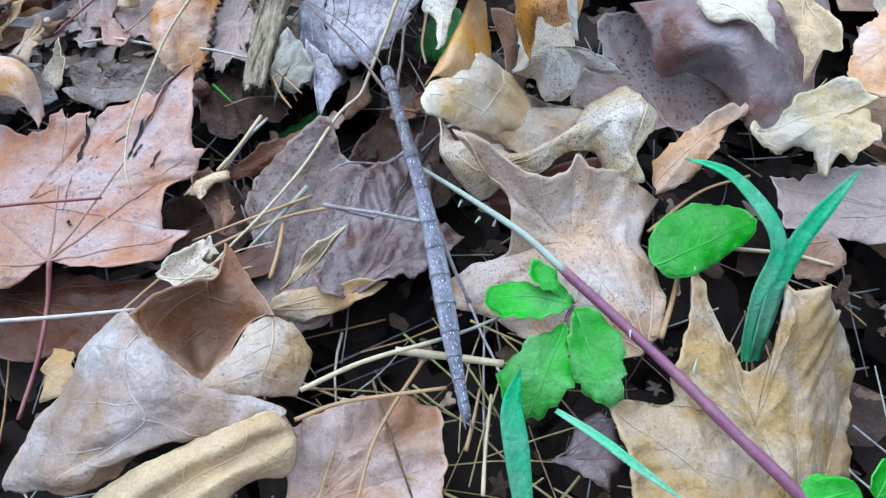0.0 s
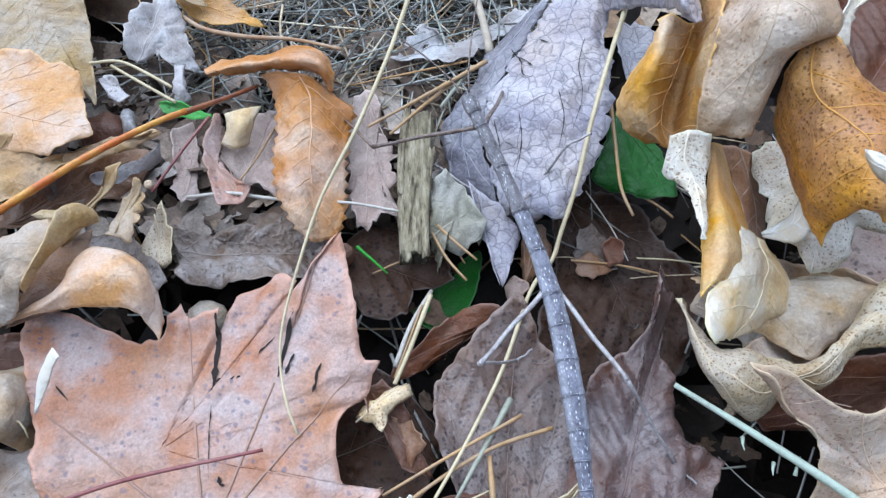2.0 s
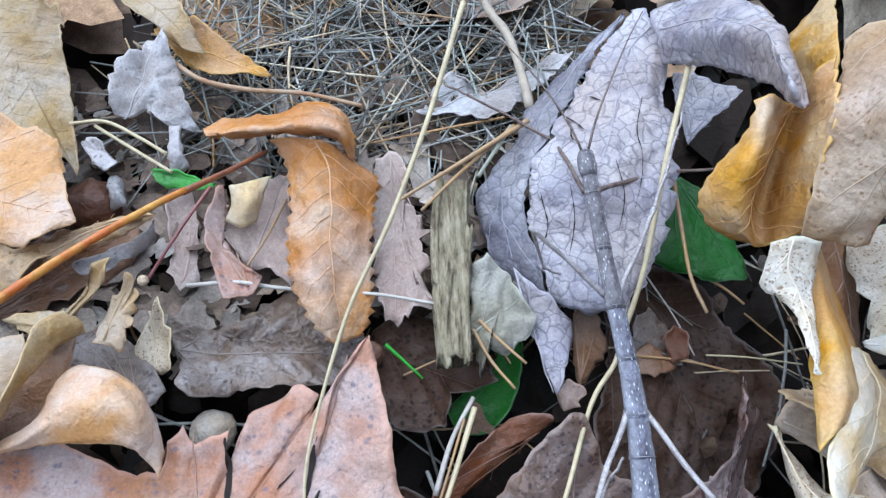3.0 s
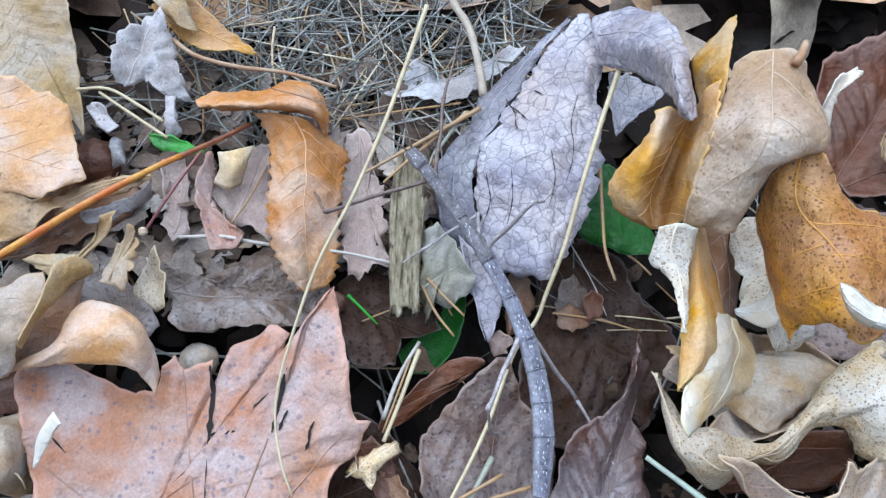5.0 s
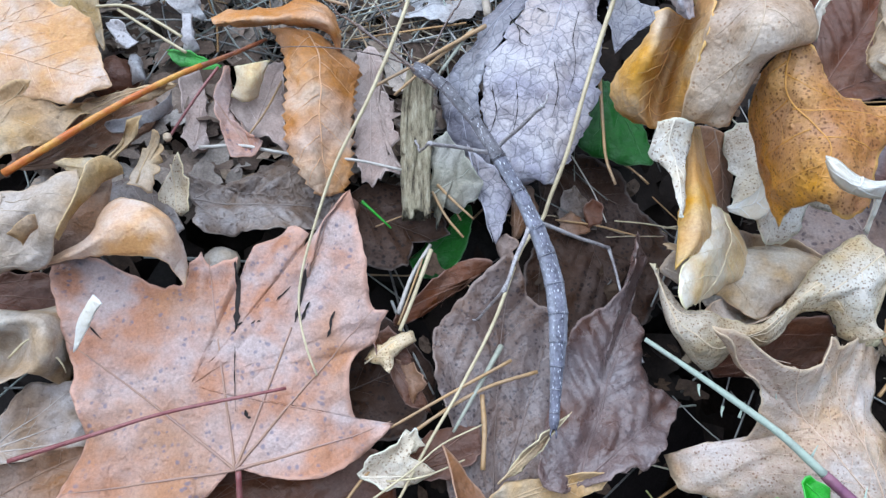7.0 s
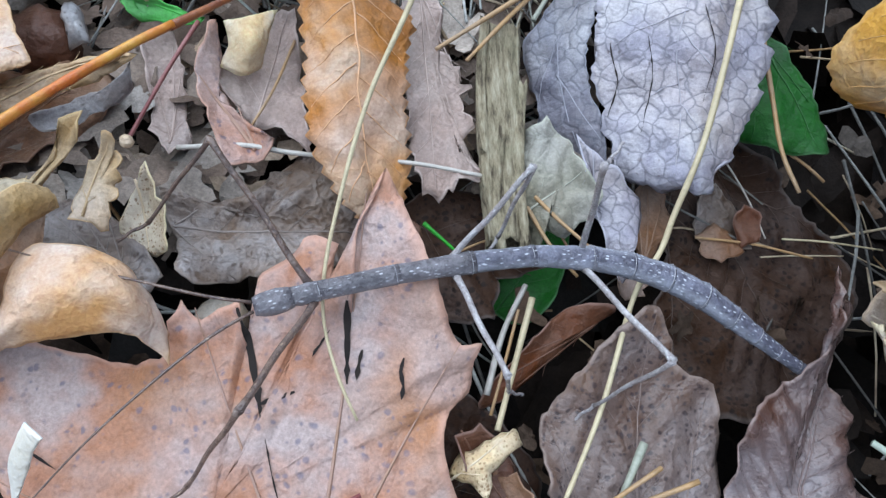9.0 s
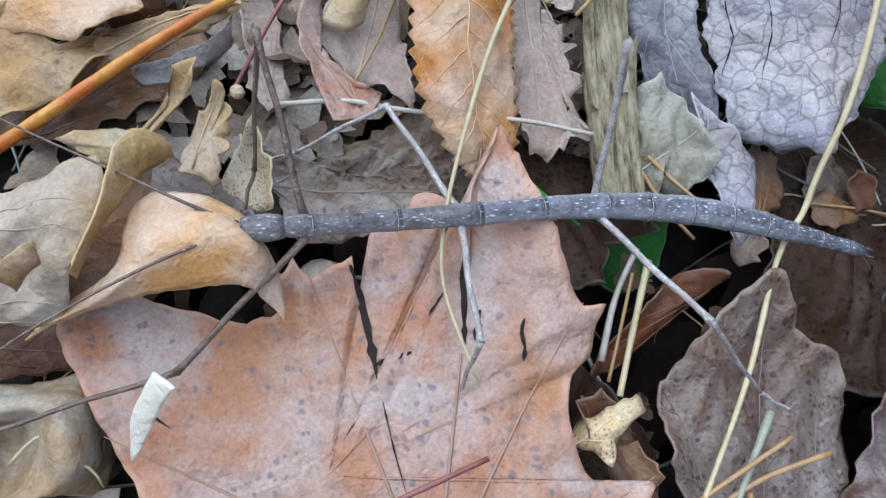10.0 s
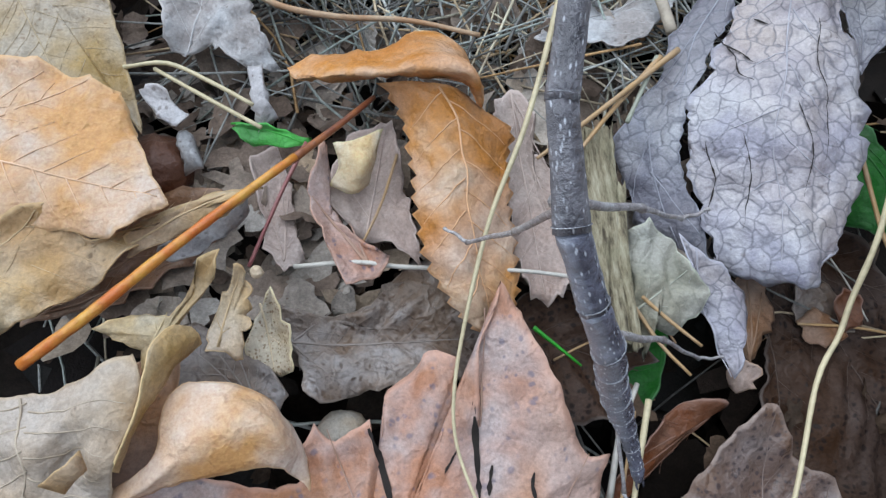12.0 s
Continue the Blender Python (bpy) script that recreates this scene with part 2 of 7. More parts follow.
ORANGE = stalk_skin("orange_stalk", (0.55, 0.13, 0.02), (0.66, 0.33, 0.06), 0.35)
STALKEND = stalk_skin("dark_stalk_end", (0.20, 0.06, 0.03), (0.38, 0.13, 0.04), 0.35)
WINE = stalk_skin("wine_red_stalk", (0.23, 0.06, 0.06), (0.30, 0.12, 0.11), 0.4)
STRAW = stalk_skin("straw", (0.62, 0.52, 0.33), (0.52, 0.42, 0.26), 0.45)
WHITESTRAW = stalk_skin("white_straw", (0.58, 0.53, 0.47), (0.50, 0.45, 0.40), 0.45)
SAGESTRAW = stalk_skin("sage_straw", (0.36, 0.37, 0.29), (0.30, 0.30, 0.24), 0.5)
NEEDLE = stalk_skin("tan_needle", (0.46, 0.27, 0.12), (0.40, 0.26, 0.15), 0.45)
TWIG = stalk_skin("pale_twig", (0.48, 0.40, 0.31), (0.36, 0.29, 0.23), 0.7)
TWIGRED = stalk_skin("rusty_twig", (0.38, 0.20, 0.10), (0.46, 0.32, 0.21), 0.6)
THORNSTEM = stalk_skin("grey_green_stem", (0.44, 0.53, 0.43), (0.40, 0.44, 0.37), 0.7)
PURPLE = stalk_skin("purple_stem", (0.22, 0.075, 0.14), (0.27, 0.11, 0.15), 0.45)


# ---- builders ----
def mesh_object(name, verts, faces, material, smooth=True):
    me = bpy.data.meshes.new(name)
    me.from_pydata([tuple(v) for v in verts], [], faces)
    me.materials.append(material)
    if smooth:
        me.polygons.foreach_set("use_smooth", [True] * len(me.polygons))
    me.update()
    return new(name, me)


def part(name, verts, faces, material, parent, label=""):
    """One mesh under a thing or a part; verts are in metres, in the parent's space."""
    ob = mesh_object(name, verts, faces, material)
    ob.parent = parent
    return tagged(ob, label)


def tube(points, r0, r1, sides=6, cap=True, lumps=0.0):
    """A tapered tube along points, in the same units; returns verts and faces."""
    p = np.array(points, float)
    n = len(p)
    tan = np.gradient(p, axis=0) if n > 1 else np.zeros_like(p)
    verts, faces = [], []
    side = np.cross(tan[0], (0.13, 0.21, 0.97))
    for i in range(n):
        t = tan[i] / (np.linalg.norm(tan[i]) + 1e-12)
        side = side - t * np.dot(side, t)
        side /= np.linalg.norm(side) + 1e-12
        up = np.cross(t, side)
        r = r0 + (r1 - r0) * i / max(1, n - 1)
        if lumps:
            r *= 1 + lumps * noise.noise((p[i][0] * 900, p[i][1] * 900, i * 0.37))
        for k in range(sides):
            a = 2 * math.pi * k / sides
            verts.append(p[i] + r * (math.cos(a) * side + math.sin(a) * up))
    for i in range(n - 1):
        for k in range(sides):
            a, b = i * sides + k, i * sides + (k + 1) % sides
            faces.append((a, b, b + sides, a + sides))
    if cap:
        faces.append(tuple(range(sides - 1, -1, -1)))
        faces.append(tuple((n - 1) * sides + k for k in range(sides)))
    return verts, faces


def smooth_line(points, step=1.5):
    """A Catmull-Rom line through points, in millimetres."""
    p = np.array(points, float)
    if len(p) < 3:
        k = max(2, int(np.linalg.norm(p[1] - p[0]) / step))
        return np.array([p[0] + (p[1] - p[0]) * i / k for i in range(k + 1)])
    q = np.vstack([2 * p[0] - p[1], p, 2 * p[-1] - p[-2]])
    out = []
    for i in range(1, len(q) - 2):
        k = max(2, int(np.linalg.norm(q[i + 1] - q[i]) / step))
        for j in range(k):
            u = j / k
            out.append(0.5 * (2 * q[i] + (q[i + 1] - q[i - 1]) * u + (2 * q[i - 1] - 5 * q[i] + 4 * q[i + 1] - q[i + 2]) * u ** 2
                              + (3 * q[i] - q[i - 1] - 3 * q[i + 1] + q[i + 2]) * u ** 3))
    out.append(q[-2])
    return np.array(out)


count = 0
VEINS = {}


def vein_skin(material):
    """The leaf's own skin a little paler, for its raised veins."""
    if material.name not in VEINS:
        base = next(n for n in material.node_tree.nodes if n.type == "MIX" and not n.inputs[6].is_linked)
        col = tuple(0.5 * a + 0.5 * b for a, b in zip(base.inputs[6].default_value, base.inputs[7].default_value))[:3]
        pale = tuple(min(0.85, c * 1.18 + 0.04) for c in col)
        if material.name.startswith("rose"):
            col, pale = tuple(c * k for c, k in zip(col, (0.88, 0.84, 0.68))), tuple(c * 0.92 for c in col)
        VEINS[material.name] = stalk_skin(material.name + "_vein", tuple(c * 0.95 for c in col), pale, 0.5, grit=0.1)
    return VEINS[material.name]


def leaf(kind, label, material, hub, outline, root=None, tips=(), dome=0.0, crumple=1.0, teeth=0.0, holes=(), wave=2.6, bends=(), part_of=None):
    """A leaf or a torn piece of one. bends: (x, y, heading, radius, degrees) rolls what lies left of the line, up or (minus) down. outline: (degrees, mm from the hub, lift in mm, 1 at a sharp tip). root, tips: the ends of its veins."""
    global count
    count += 1
    seed = count * 7.31
    n = len(outline)
    pts = np.array([(o[1] * math.cos(radians(o[0])), o[1] * math.sin(radians(o[0])), o[2] if len(o) > 2 else 0.0) for o in outline])
    sharp = [len(o) > 3 or kind == "leaf_scrap" for o in outline]
    rim = []
    for i in range(n):
        a, b = pts[i], pts[(i + 1) % n]
        ta = (b - a) * 0.75 if sharp[i] else (b - pts[i - 1]) / 2
        tb = (b - a) * 0.75 if sharp[(i + 1) % n] else (pts[(i + 2) % n] - a) / 2
        k = int(max(3, np.linalg.norm(b - a) / 1.1))
        for j in range(k):
            u = j / k
            rim.append((2 * u ** 3 - 3 * u ** 2 + 1) * a + (u ** 3 - 2 * u ** 2 + u) * ta + (3 * u ** 2 - 2 * u ** 3) * b + (u ** 3 - u ** 2) * tb)
    rim = np.array(rim)
    m = len(rim)
    for i in range(m):
        jag = 0.6 * min(1.5, crumple) * noise.noise((rim[i][0] * 0.45, rim[i][1] * 0.45, seed)) + (0.8 if kind == "leaf_scrap" else 0.35) * noise.noise((rim[i][0] * 1.1, rim[i][1] * 1.1, seed))
        if teeth:
            jag += teeth * ((i % 3) - 1)
        r = np.hypot(rim[i][0], rim[i][1]) + 1e-9
        rim[i][:2] *= 1 + jag / r
    lift = rim[:, 2].copy()
    for _ in range(3):
        lift = (np.roll(lift, 1) + 2 * lift + np.roll(lift, -1)) / 4
    rim[:, 2] = lift
    reach = float(np.hypot(pts[:, 0], pts[:, 1]).mean())
    rings = int(min(26, max(6, reach / 1.1)))
    segs = [(np.array(root), np.array(t)) for t in tips] if root else []

    def height(x, y, s, lift):
        z = lift * s ** 1.8 + dome * (1 - s * s)
        z += wave * s ** 4 * (noise.noise((x * 0.11, y * 0.11, seed + 9)) + 0.6 * noise.noise((x * 0.33, y * 0.33, seed + 11)))
        z += crumple * (1.2 * noise.noise((x * 0.06, y * 0.06, seed)) + 0.5 * noise.noise((x * 0.16, y * 0.16, seed + 3)) * (0.4 + s)
                        + 0.26 * noise.noise((x * 0.45, y * 0.45, seed + 5))
                        + 1.1 * (0.3 - abs(noise.noise((x * 0.085, y * 0.085, seed + 21)))))
        if segs:
            d, along = 99.0, 0.0
            for a, b in segs:
                ab = b - a
                u = min(1, max(0, ((x - a[0]) * ab[0] + (y - a[1]) * ab[1]) / (ab @ ab + 1e-9)))
                e = math.hypot(x - a[0] - u * ab[0], y - a[1] - u * ab[1])
                if e < d:
                    d, along = e, (u - 0.18) * math.hypot(ab[0], ab[1])
            z += 0.5 * crumple * (0.5 - 0.5 * math.cos(2 * math.pi * (along - 1.11 * d) / 5.0)) * min(1.0, d / 2.5)
            z += 0.6 * crumple * (1 - math.exp(-(d / 2.2) ** 2)) - 0.25
        return z

    top = [(0.0, 0.0, height(0, 0, 0, 0))]
    for k in range(1, rings + 1):
        s = (k / rings) ** 0.85
        for p in rim:
            x, y = p[0] * s, p[1] * s
            top.append((x, y, height(x, y, s, p[2])))
    def bent(p):
        x, y, z = p
        for bx, by, head, rad, most in bends:
            nx, ny = -math.sin(radians(head)), math.cos(radians(head))
            d = (x - bx) * nx + (y - by) * ny
            if d > 0:
                lim = radians(abs(most))
                a = min(d / rad, lim)
                rest = max(0.0, d - lim * rad)
                go = rad * math.sin(a) + rest * math.cos(a) - d
                x, y = x + nx * go, y + ny * go
                z += math.copysign(rad * (1 - math.cos(a)) + rest * math.sin(a), most)
        return x, y, z

    flat = np.array(top)
    top = np.array([bent(p) for p in top])
    faces = []
    for i in range(m):
        faces.append((0, 1 + i, 1 + (i + 1) % m))
    for k in range(rings - 1):
        for i in range(m):
            a, b = 1 + k * m + i, 1 + k * m + (i + 1) % m
            faces.append((a, a + m, b + m, b))
    if holes:
        cen = [top[list(f)].mean(axis=0) for f in faces]
        faces = [f for f, c in zip(faces, cen) if all(math.hypot(c[0] - h[0], c[1] - h[1]) > h[2] for h in holes)]
    nt = len(top)
    lean = np.zeros_like(top)
    for f in faces:
        w = np.cross(top[f[1]] - top[f[0]], top[f[2]] - top[f[0]])
        for v in f:
            lean[v] += w
    lean /= np.linalg.norm(lean, axis=1)[:, None] + 1e-9
    if lean[:, 2].sum() < 0:
        lean = -lean
    low = top - lean * 0.24
    allf = faces + [tuple(nt + v for v in reversed(f)) for f in faces]
    last = 1 + (rings - 1) * m
    for i in range(m):
        a, b = last + i, last + (i + 1) % m
        allf.append((a, a + nt, b + nt, b))
    verts = np.vstack([top, low]) * MM
    where = Vector(hub) * MM
    if part_of is not None:
        ob = part(kind, verts, allf, material, part_of, label)
        ob.location = where - part_of.location
        blade = ob
    elif segs:
        ob = new(kind)
        ob.location = where
        tagged(ob, label, "leaf")
        blade = part("blade", verts, allf, material, ob)
    else:
        ob = mesh_object(kind, verts, allf, material)
        ob.location = where
        tagged(ob, label, "leaf")
        blade = ob
    share = [0.0] + [(k / rings) ** 0.85 for k in range(1, rings + 1) for _ in range(m)]
    blade.data.attributes.new("margin", "FLOAT", "POINT").data.foreach_set("value", share + share)
    # raised veins, laid on the blade
    def on_blade(x, y):
        """The place on the blade over (x, y), and 1 where that lies off the blade."""
        d = (flat[:, 0] - x) ** 2 + (flat[:, 1] - y) ** 2
        near = np.argpartition(d, 4)[:4]
        w = 1 / (d[near] + 0.01)
        z = float((flat[near, 2] * w).sum() / w.sum())
        x, y, z = bent((x, y, z + 0.04))
        return (x * MM, y * MM, z * MM), (1.0 if d[near].min() > 1.0 else 0.5)

    skin = vein_skin(material) if segs else None
    for q, (a, b) in enumerate(segs):
        size = np.linalg.norm(b - a)
        line = []
        bow = np.array((-(b - a)[1], (b - a)[0])) * 0.05 * noise.noise((seed, q * 3.3, 0.5))
        for u in np.linspace(0.0, 0.97, int(max(5, size / 1.2))):
            p, s = on_blade(*(a + (b - a) * u + bow * math.sin(math.pi * u)))
            if s < 1.0:
                line.append(p)
            elif line:
                break
        if len(line) < 3:
            continue
        v, f = tube(line, (0.34 if material is ROSE else 0.2) * MM, 0.07 * MM, 5)
        main = part("midrib" if q == 0 else "vein", v, f, skin, blade if blade is not ob else ob)
        sv, sf = [], []
        for u in np.arange(0.18, 0.9, 5.0 / max(12, size)):
            for sgn in (-1, 1):
                start = a + (b - a) * (u + 0.02 * sgn) + bow * math.sin(math.pi * u)
                way = (b - a) / size
                turn = radians(42 * sgn)
                way = np.array((way[0] * math.cos(turn) - way[1] * math.sin(turn), way[0] * math.sin(turn) + way[1] * math.cos(turn)))
                run = []
                for w in np.arange(0, 0.34 * size * (1.15 - u), 1.2):
                    p, s = on_blade(*(start + way * w))
                    if s > 0.97:
                        break
                    run.append(p)
                if len(run) > 2:
                    v, f = tube(run, (0.11 if kind == "beech_leaf" else 0.06) * MM, 0.03 * MM, 4, False)
                    sf += [tuple(i + len(sv) for i in g) for g in f]
                    sv += v
        if sv and part_of is None and material is not ROSE:
            tagged(part("vein_net", sv, sf, skin, blade), kind="stuff")
    return ob


def smooth_net(net, step=0.9):
    """A net of control points, in mm, made fine along both ways."""
    fine = [smooth_line(r, 0.25) for r in net]
    m = int(min(70, max(8, max(len(r) for r in fine) * 0.25 / step)))
    rows = []
    for r in fine:
        u = np.linspace(0, len(r) - 1, m + 1)
        rows.append(np.stack([np.interp(u, np.arange(len(r)), r[:, k]) for k in range(3)], axis=1))
    rows = np.array(rows)
    cols = [smooth_line(rows[:, j], 0.25) for j in range(m + 1)]
    n = int(min(90, max(8, max(len(c) for c in cols) * 0.25 / step)))
    out = []
    for c in cols:
        u = np.linspace(0, len(c) - 1, n + 1)
        out.append(np.stack([np.interp(u, np.arange(len(c)), c[:, k]) for k in range(3)], axis=1))
    return np.array(out).transpose(1, 0, 2)


def sheet(kind, label, material, net, crumple=0.6, jag=0.3, ribs=3, part_of=None, teeth=0.0):
    """A curled leaf or piece of one, drawn through a net of points in mm: each row crosses it, the rows run along it. ribs: pairs of side veins."""
    global count
    count += 1
    seed = count * 7.31
    g = smooth_net(net)
    n, m = g.shape[:2]
    a = np.gradient(g, axis=0)
    b = np.gradient(g, axis=1)
    lean = np.cross(a, b)
    lean /= np.linalg.norm(lean, axis=2)[:, :, None] + 1e-9
    if lean[:, :, 2].sum() < 0:
        lean = -lean
    top = g.copy()
    share = np.zeros((n, m))
    for i in range(n):
        for j in range(m):
            x, y, z = g[i, j]
            u, v = 2 * i / (n - 1) - 1, 2 * j / (m - 1) - 1
            s = max(abs(u), abs(v))
            share[i, j] = s
            h = crumple * (0.7 * noise.noise((x * 0.09, y * 0.09, z * 0.09 + seed)) + 0.5 * noise.noise((x * 0.22, y * 0.22, z * 0.22 + seed))
                           + 0.24 * noise.noise((x * 0.5, y * 0.5, z * 0.5 + seed)) + 1.2 * (0.25 - abs(noise.noise((x * 0.13, y * 0.13, seed + 8)))) + 0.6 * (0.25 - abs(noise.noise((x * 0.3, y * 0.3, seed + 12)))))
            if ribs:
                h += 0.16 * math.cos(2 * math.pi * ribs * (0.5 + 0.5 * u + 0.22 * abs(v))) * min(1, 2.5 * abs(v)) * (1.1 - abs(v)) - 0.3 * math.exp(-(v * m / 9) ** 2)
            top[i, j] += lean[i, j] * h
            edge = jag * (2.0 * noise.noise((x * 0.19, y * 0.19, seed + 6)) + noise.noise((x * 0.5, y * 0.5, seed + 2)) + 0.7 * noise.noise((x * 1.3, y * 1.3, seed + 4)))
            if i in (0, n - 1):
                top[i, j] += a[i, j] / (np.linalg.norm(a[i, j]) + 1e-9) * edge
            if j in (0, m - 1):
                edge += teeth * (1 - (i % 3)) * (1 if j else -1)
                top[i, j] += b[i, j] / (np.linalg.norm(b[i, j]) + 1e-9) * edge
    base = top.reshape(-1, 3).mean(axis=0)
    where = Vector(base) * MM
    skin = (top - base).reshape(-1, 3)
    low = skin - lean.reshape(-1, 3) * 0.24
    k = n * m
    faces = []
    for i in range(n - 1):
        for j in range(m - 1):
            q = i * m + j
            faces += [(q, q + 1, q + m + 1, q + m), (k + q, k + q + m, k + q + m + 1, k + q + 1)]
    ring = [j for j in range(m)] + [i * m + m - 1 for i in range(1, n)] + [(n - 1) * m + j for j in range(m - 2, -1, -1)] + [i * m for i in range(n - 2, 0, -1)]
    for p, q in zip(ring, ring[1:] + ring[:1]):
        faces.append((p, k + p, k + q, q))
    verts = np.vstack([skin, low]) * MM
    if part_of is not None:
        ob = blade = part(kind, verts, faces, material, part_of, label)
        ob.location = where - part_of.location
    elif ribs:
        ob = tagged(new(kind), label, "leaf")
        ob.location = where
        blade = part("blade", verts, faces, material, ob)
    else:
        ob = blade = tagged(mesh_object(kind, verts, faces, material), label, "leaf")
        ob.location = where
    share = list(share.ravel())
    blade.data.attributes.new("margin", "FLOAT", "POINT").data.foreach_set("value", share + share)
    if not ribs:
        return ob

    def on(u, v):
        i, j = u * (n - 1), v * (m - 1)
        a, b = min(n - 2, int(i)), min(m - 2, int(j))
        s, r = i - a, j - b
        g = skin.reshape(n, m, 3)
        p = (g[a, b] * (1 - s) + g[a + 1, b] * s) * (1 - r) + (g[a, b + 1] * (1 - s) + g[a + 1, b + 1] * s) * r
        return (p + lean[a, b] * 0.02) * MM

    v, f = tube([on(u, 0.5 + 0.03 * math.sin(3 * u + seed)) for u in np.linspace(0.02, 0.96, 28)], 0.2 * MM, 0.08 * MM, 5)
    part("midrib", v, f, vein_skin(material), blade)
    sv, sf = [], []
    for r in range(ribs):
        for sgn in (-1, 1):
            start = (r + 0.5 + 0.15 * sgn) / ribs * 0.85
            run = [on(min(0.98, start + 0.16 * w), 0.5 + sgn * 0.44 * w) for w in np.linspace(0, 1, 14)]
            v, f = tube(run, 0.14 * MM, 0.05 * MM, 4, False)
            sf += [tuple(i + len(sv) for i in g) for g in f]
            sv += v
    tagged(part("vein_net", sv, sf, vein_skin(material), blade), kind="stuff")
    return ob


def stalk(kind, label, material, points, r0, r1, part_of=None):
    """A straw, needle, stalk or twig along points in mm, from radius r0 to r1."""
    line = smooth_line(points)
    base = Vector(points[0]) * MM
    if part_of is not None:
        base = part_of.location.copy()
    v, f = tube((line * MM) - np.array(base), r0 * MM, r1 * MM, 7, True, 0.15)
    if part_of is not None:
        return part(kind, v, f, material, part_of, label)
    ob = mesh_object(kind, v, f, material)
    ob.location = base
    return tagged(ob, label, kind.replace("_", " "), group={"straw": "loose straws", "pine_needle": "fallen pine needles"}.get(kind, ""))


def grass_blade(tuft, points, width):
    """A keeled grass blade along points in mm."""
    line = smooth_line(points, 1.5)
    base = np.array(points[0])
    n = len(line)
    tan = np.gradient(line, axis=0)
    verts, faces = [], []
    for i in range(n):
        t = tan[i] / np.linalg.norm(tan[i])
        side = np.cross(t, (0.2, -0.4, 0.9))
        side /= np.linalg.norm(side)
        up = np.cross(side, t)
        u = i / (n - 1)
        w = width * (0.55 + 0.9 * u) * (1 - u ** 3) if u > 0 else width * 0.5
        w = max(w, 0.12)
        c = line[i] - base
        ring = [c - side * w + up * 0.35 * w, c - side * w * 0.5 + up * 0.1 * w, c, c + side * w * 0.5 + up * 0.1 * w, c + side * w + up * 0.35 * w]
        verts += ring + [p - up * 0.25 for p in reversed(ring)]
    k = 10
    for i in range(n - 1):
        for j in range(k):
            a, b = i * k + j, i * k + (j + 1) % k
            faces.append((a, b, b + k, a + k))
    faces += [tuple(range(k)), tuple((n - 1) * k + j for j in range(k - 1, -1, -1))]
    ob = part("grass_blade", (np.array(verts) + base) * MM - np.array(tuft.location), faces, BLADE, tuft)
    return ob


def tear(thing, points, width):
    """Dark sliver along points in mm, on the thing's blade; paints a tear's shade."""
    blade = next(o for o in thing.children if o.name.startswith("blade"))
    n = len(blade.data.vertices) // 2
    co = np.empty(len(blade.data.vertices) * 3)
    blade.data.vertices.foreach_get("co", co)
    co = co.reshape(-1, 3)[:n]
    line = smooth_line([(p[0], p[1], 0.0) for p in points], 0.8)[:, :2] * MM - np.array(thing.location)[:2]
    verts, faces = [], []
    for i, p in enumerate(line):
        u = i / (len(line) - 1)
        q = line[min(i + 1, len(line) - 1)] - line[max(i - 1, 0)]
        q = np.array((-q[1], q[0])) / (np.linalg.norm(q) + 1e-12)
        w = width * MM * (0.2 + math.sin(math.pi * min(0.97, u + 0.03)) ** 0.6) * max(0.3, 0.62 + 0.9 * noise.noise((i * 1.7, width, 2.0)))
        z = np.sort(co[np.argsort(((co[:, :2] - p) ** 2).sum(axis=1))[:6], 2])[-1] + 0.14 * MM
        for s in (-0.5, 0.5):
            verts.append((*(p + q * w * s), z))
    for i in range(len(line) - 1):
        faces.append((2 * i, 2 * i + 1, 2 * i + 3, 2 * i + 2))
    return part("tear", verts, faces, GAPSHADE, blade)


# ---- ground and litter ----
def soil_material():
    m, nt, bsdf = start_material("dark_soil")
    tc = nt.nodes.new("ShaderNodeTexCoord")
    a = texture(nt, "ShaderNodeTexNoise", tc.outputs["Object"], 90, 6, 0.7)
    b = texture(nt, "ShaderNodeTexNoise", tc.outputs["Object"], 800, 5, 0.7)
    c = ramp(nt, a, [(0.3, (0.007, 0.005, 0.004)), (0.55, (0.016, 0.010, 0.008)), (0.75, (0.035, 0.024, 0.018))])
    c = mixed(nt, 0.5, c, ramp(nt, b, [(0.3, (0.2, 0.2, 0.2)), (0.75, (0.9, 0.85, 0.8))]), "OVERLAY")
    nt.links.new(c, bsdf.inputs["Base Color"])
    bsdf.inputs["Roughness"].default_value = 0.9
    bumped(nt, bsdf, b, 0.9, 0.001)
    bsdf.inputs["Specular IOR Level"].default_value = 0.1
    return m


def build_ground():
    near = np.arange(-0.26, 0.2601, 0.004)
    far = np.array([0.3, 0.36, 0.45, 0.6, 0.9, 1.5, 3.0, 6.0, 12.0, 30.0])
    axis = np.concatenate([-far[::-1], near, far])
    verts, faces = [], []
    for y in axis:
        for x in axis:
            z = -0.044 + 0.006 * noise.noise((x * 30, y * 30, 1.7)) + 0.002 * noise.noise((x * 130, y * 130, 4.2))
            verts.append((x, y, z))
    n = len(axis)
    for j in range(n - 1):
        for i in range(n - 1):
            a = j * n + i
            faces.append((a, a + 1, a + n + 1, a + n))
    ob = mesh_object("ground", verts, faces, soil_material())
    return tagged(ob, "dark forest soil under the fallen leaves", "ground", kind="structure")


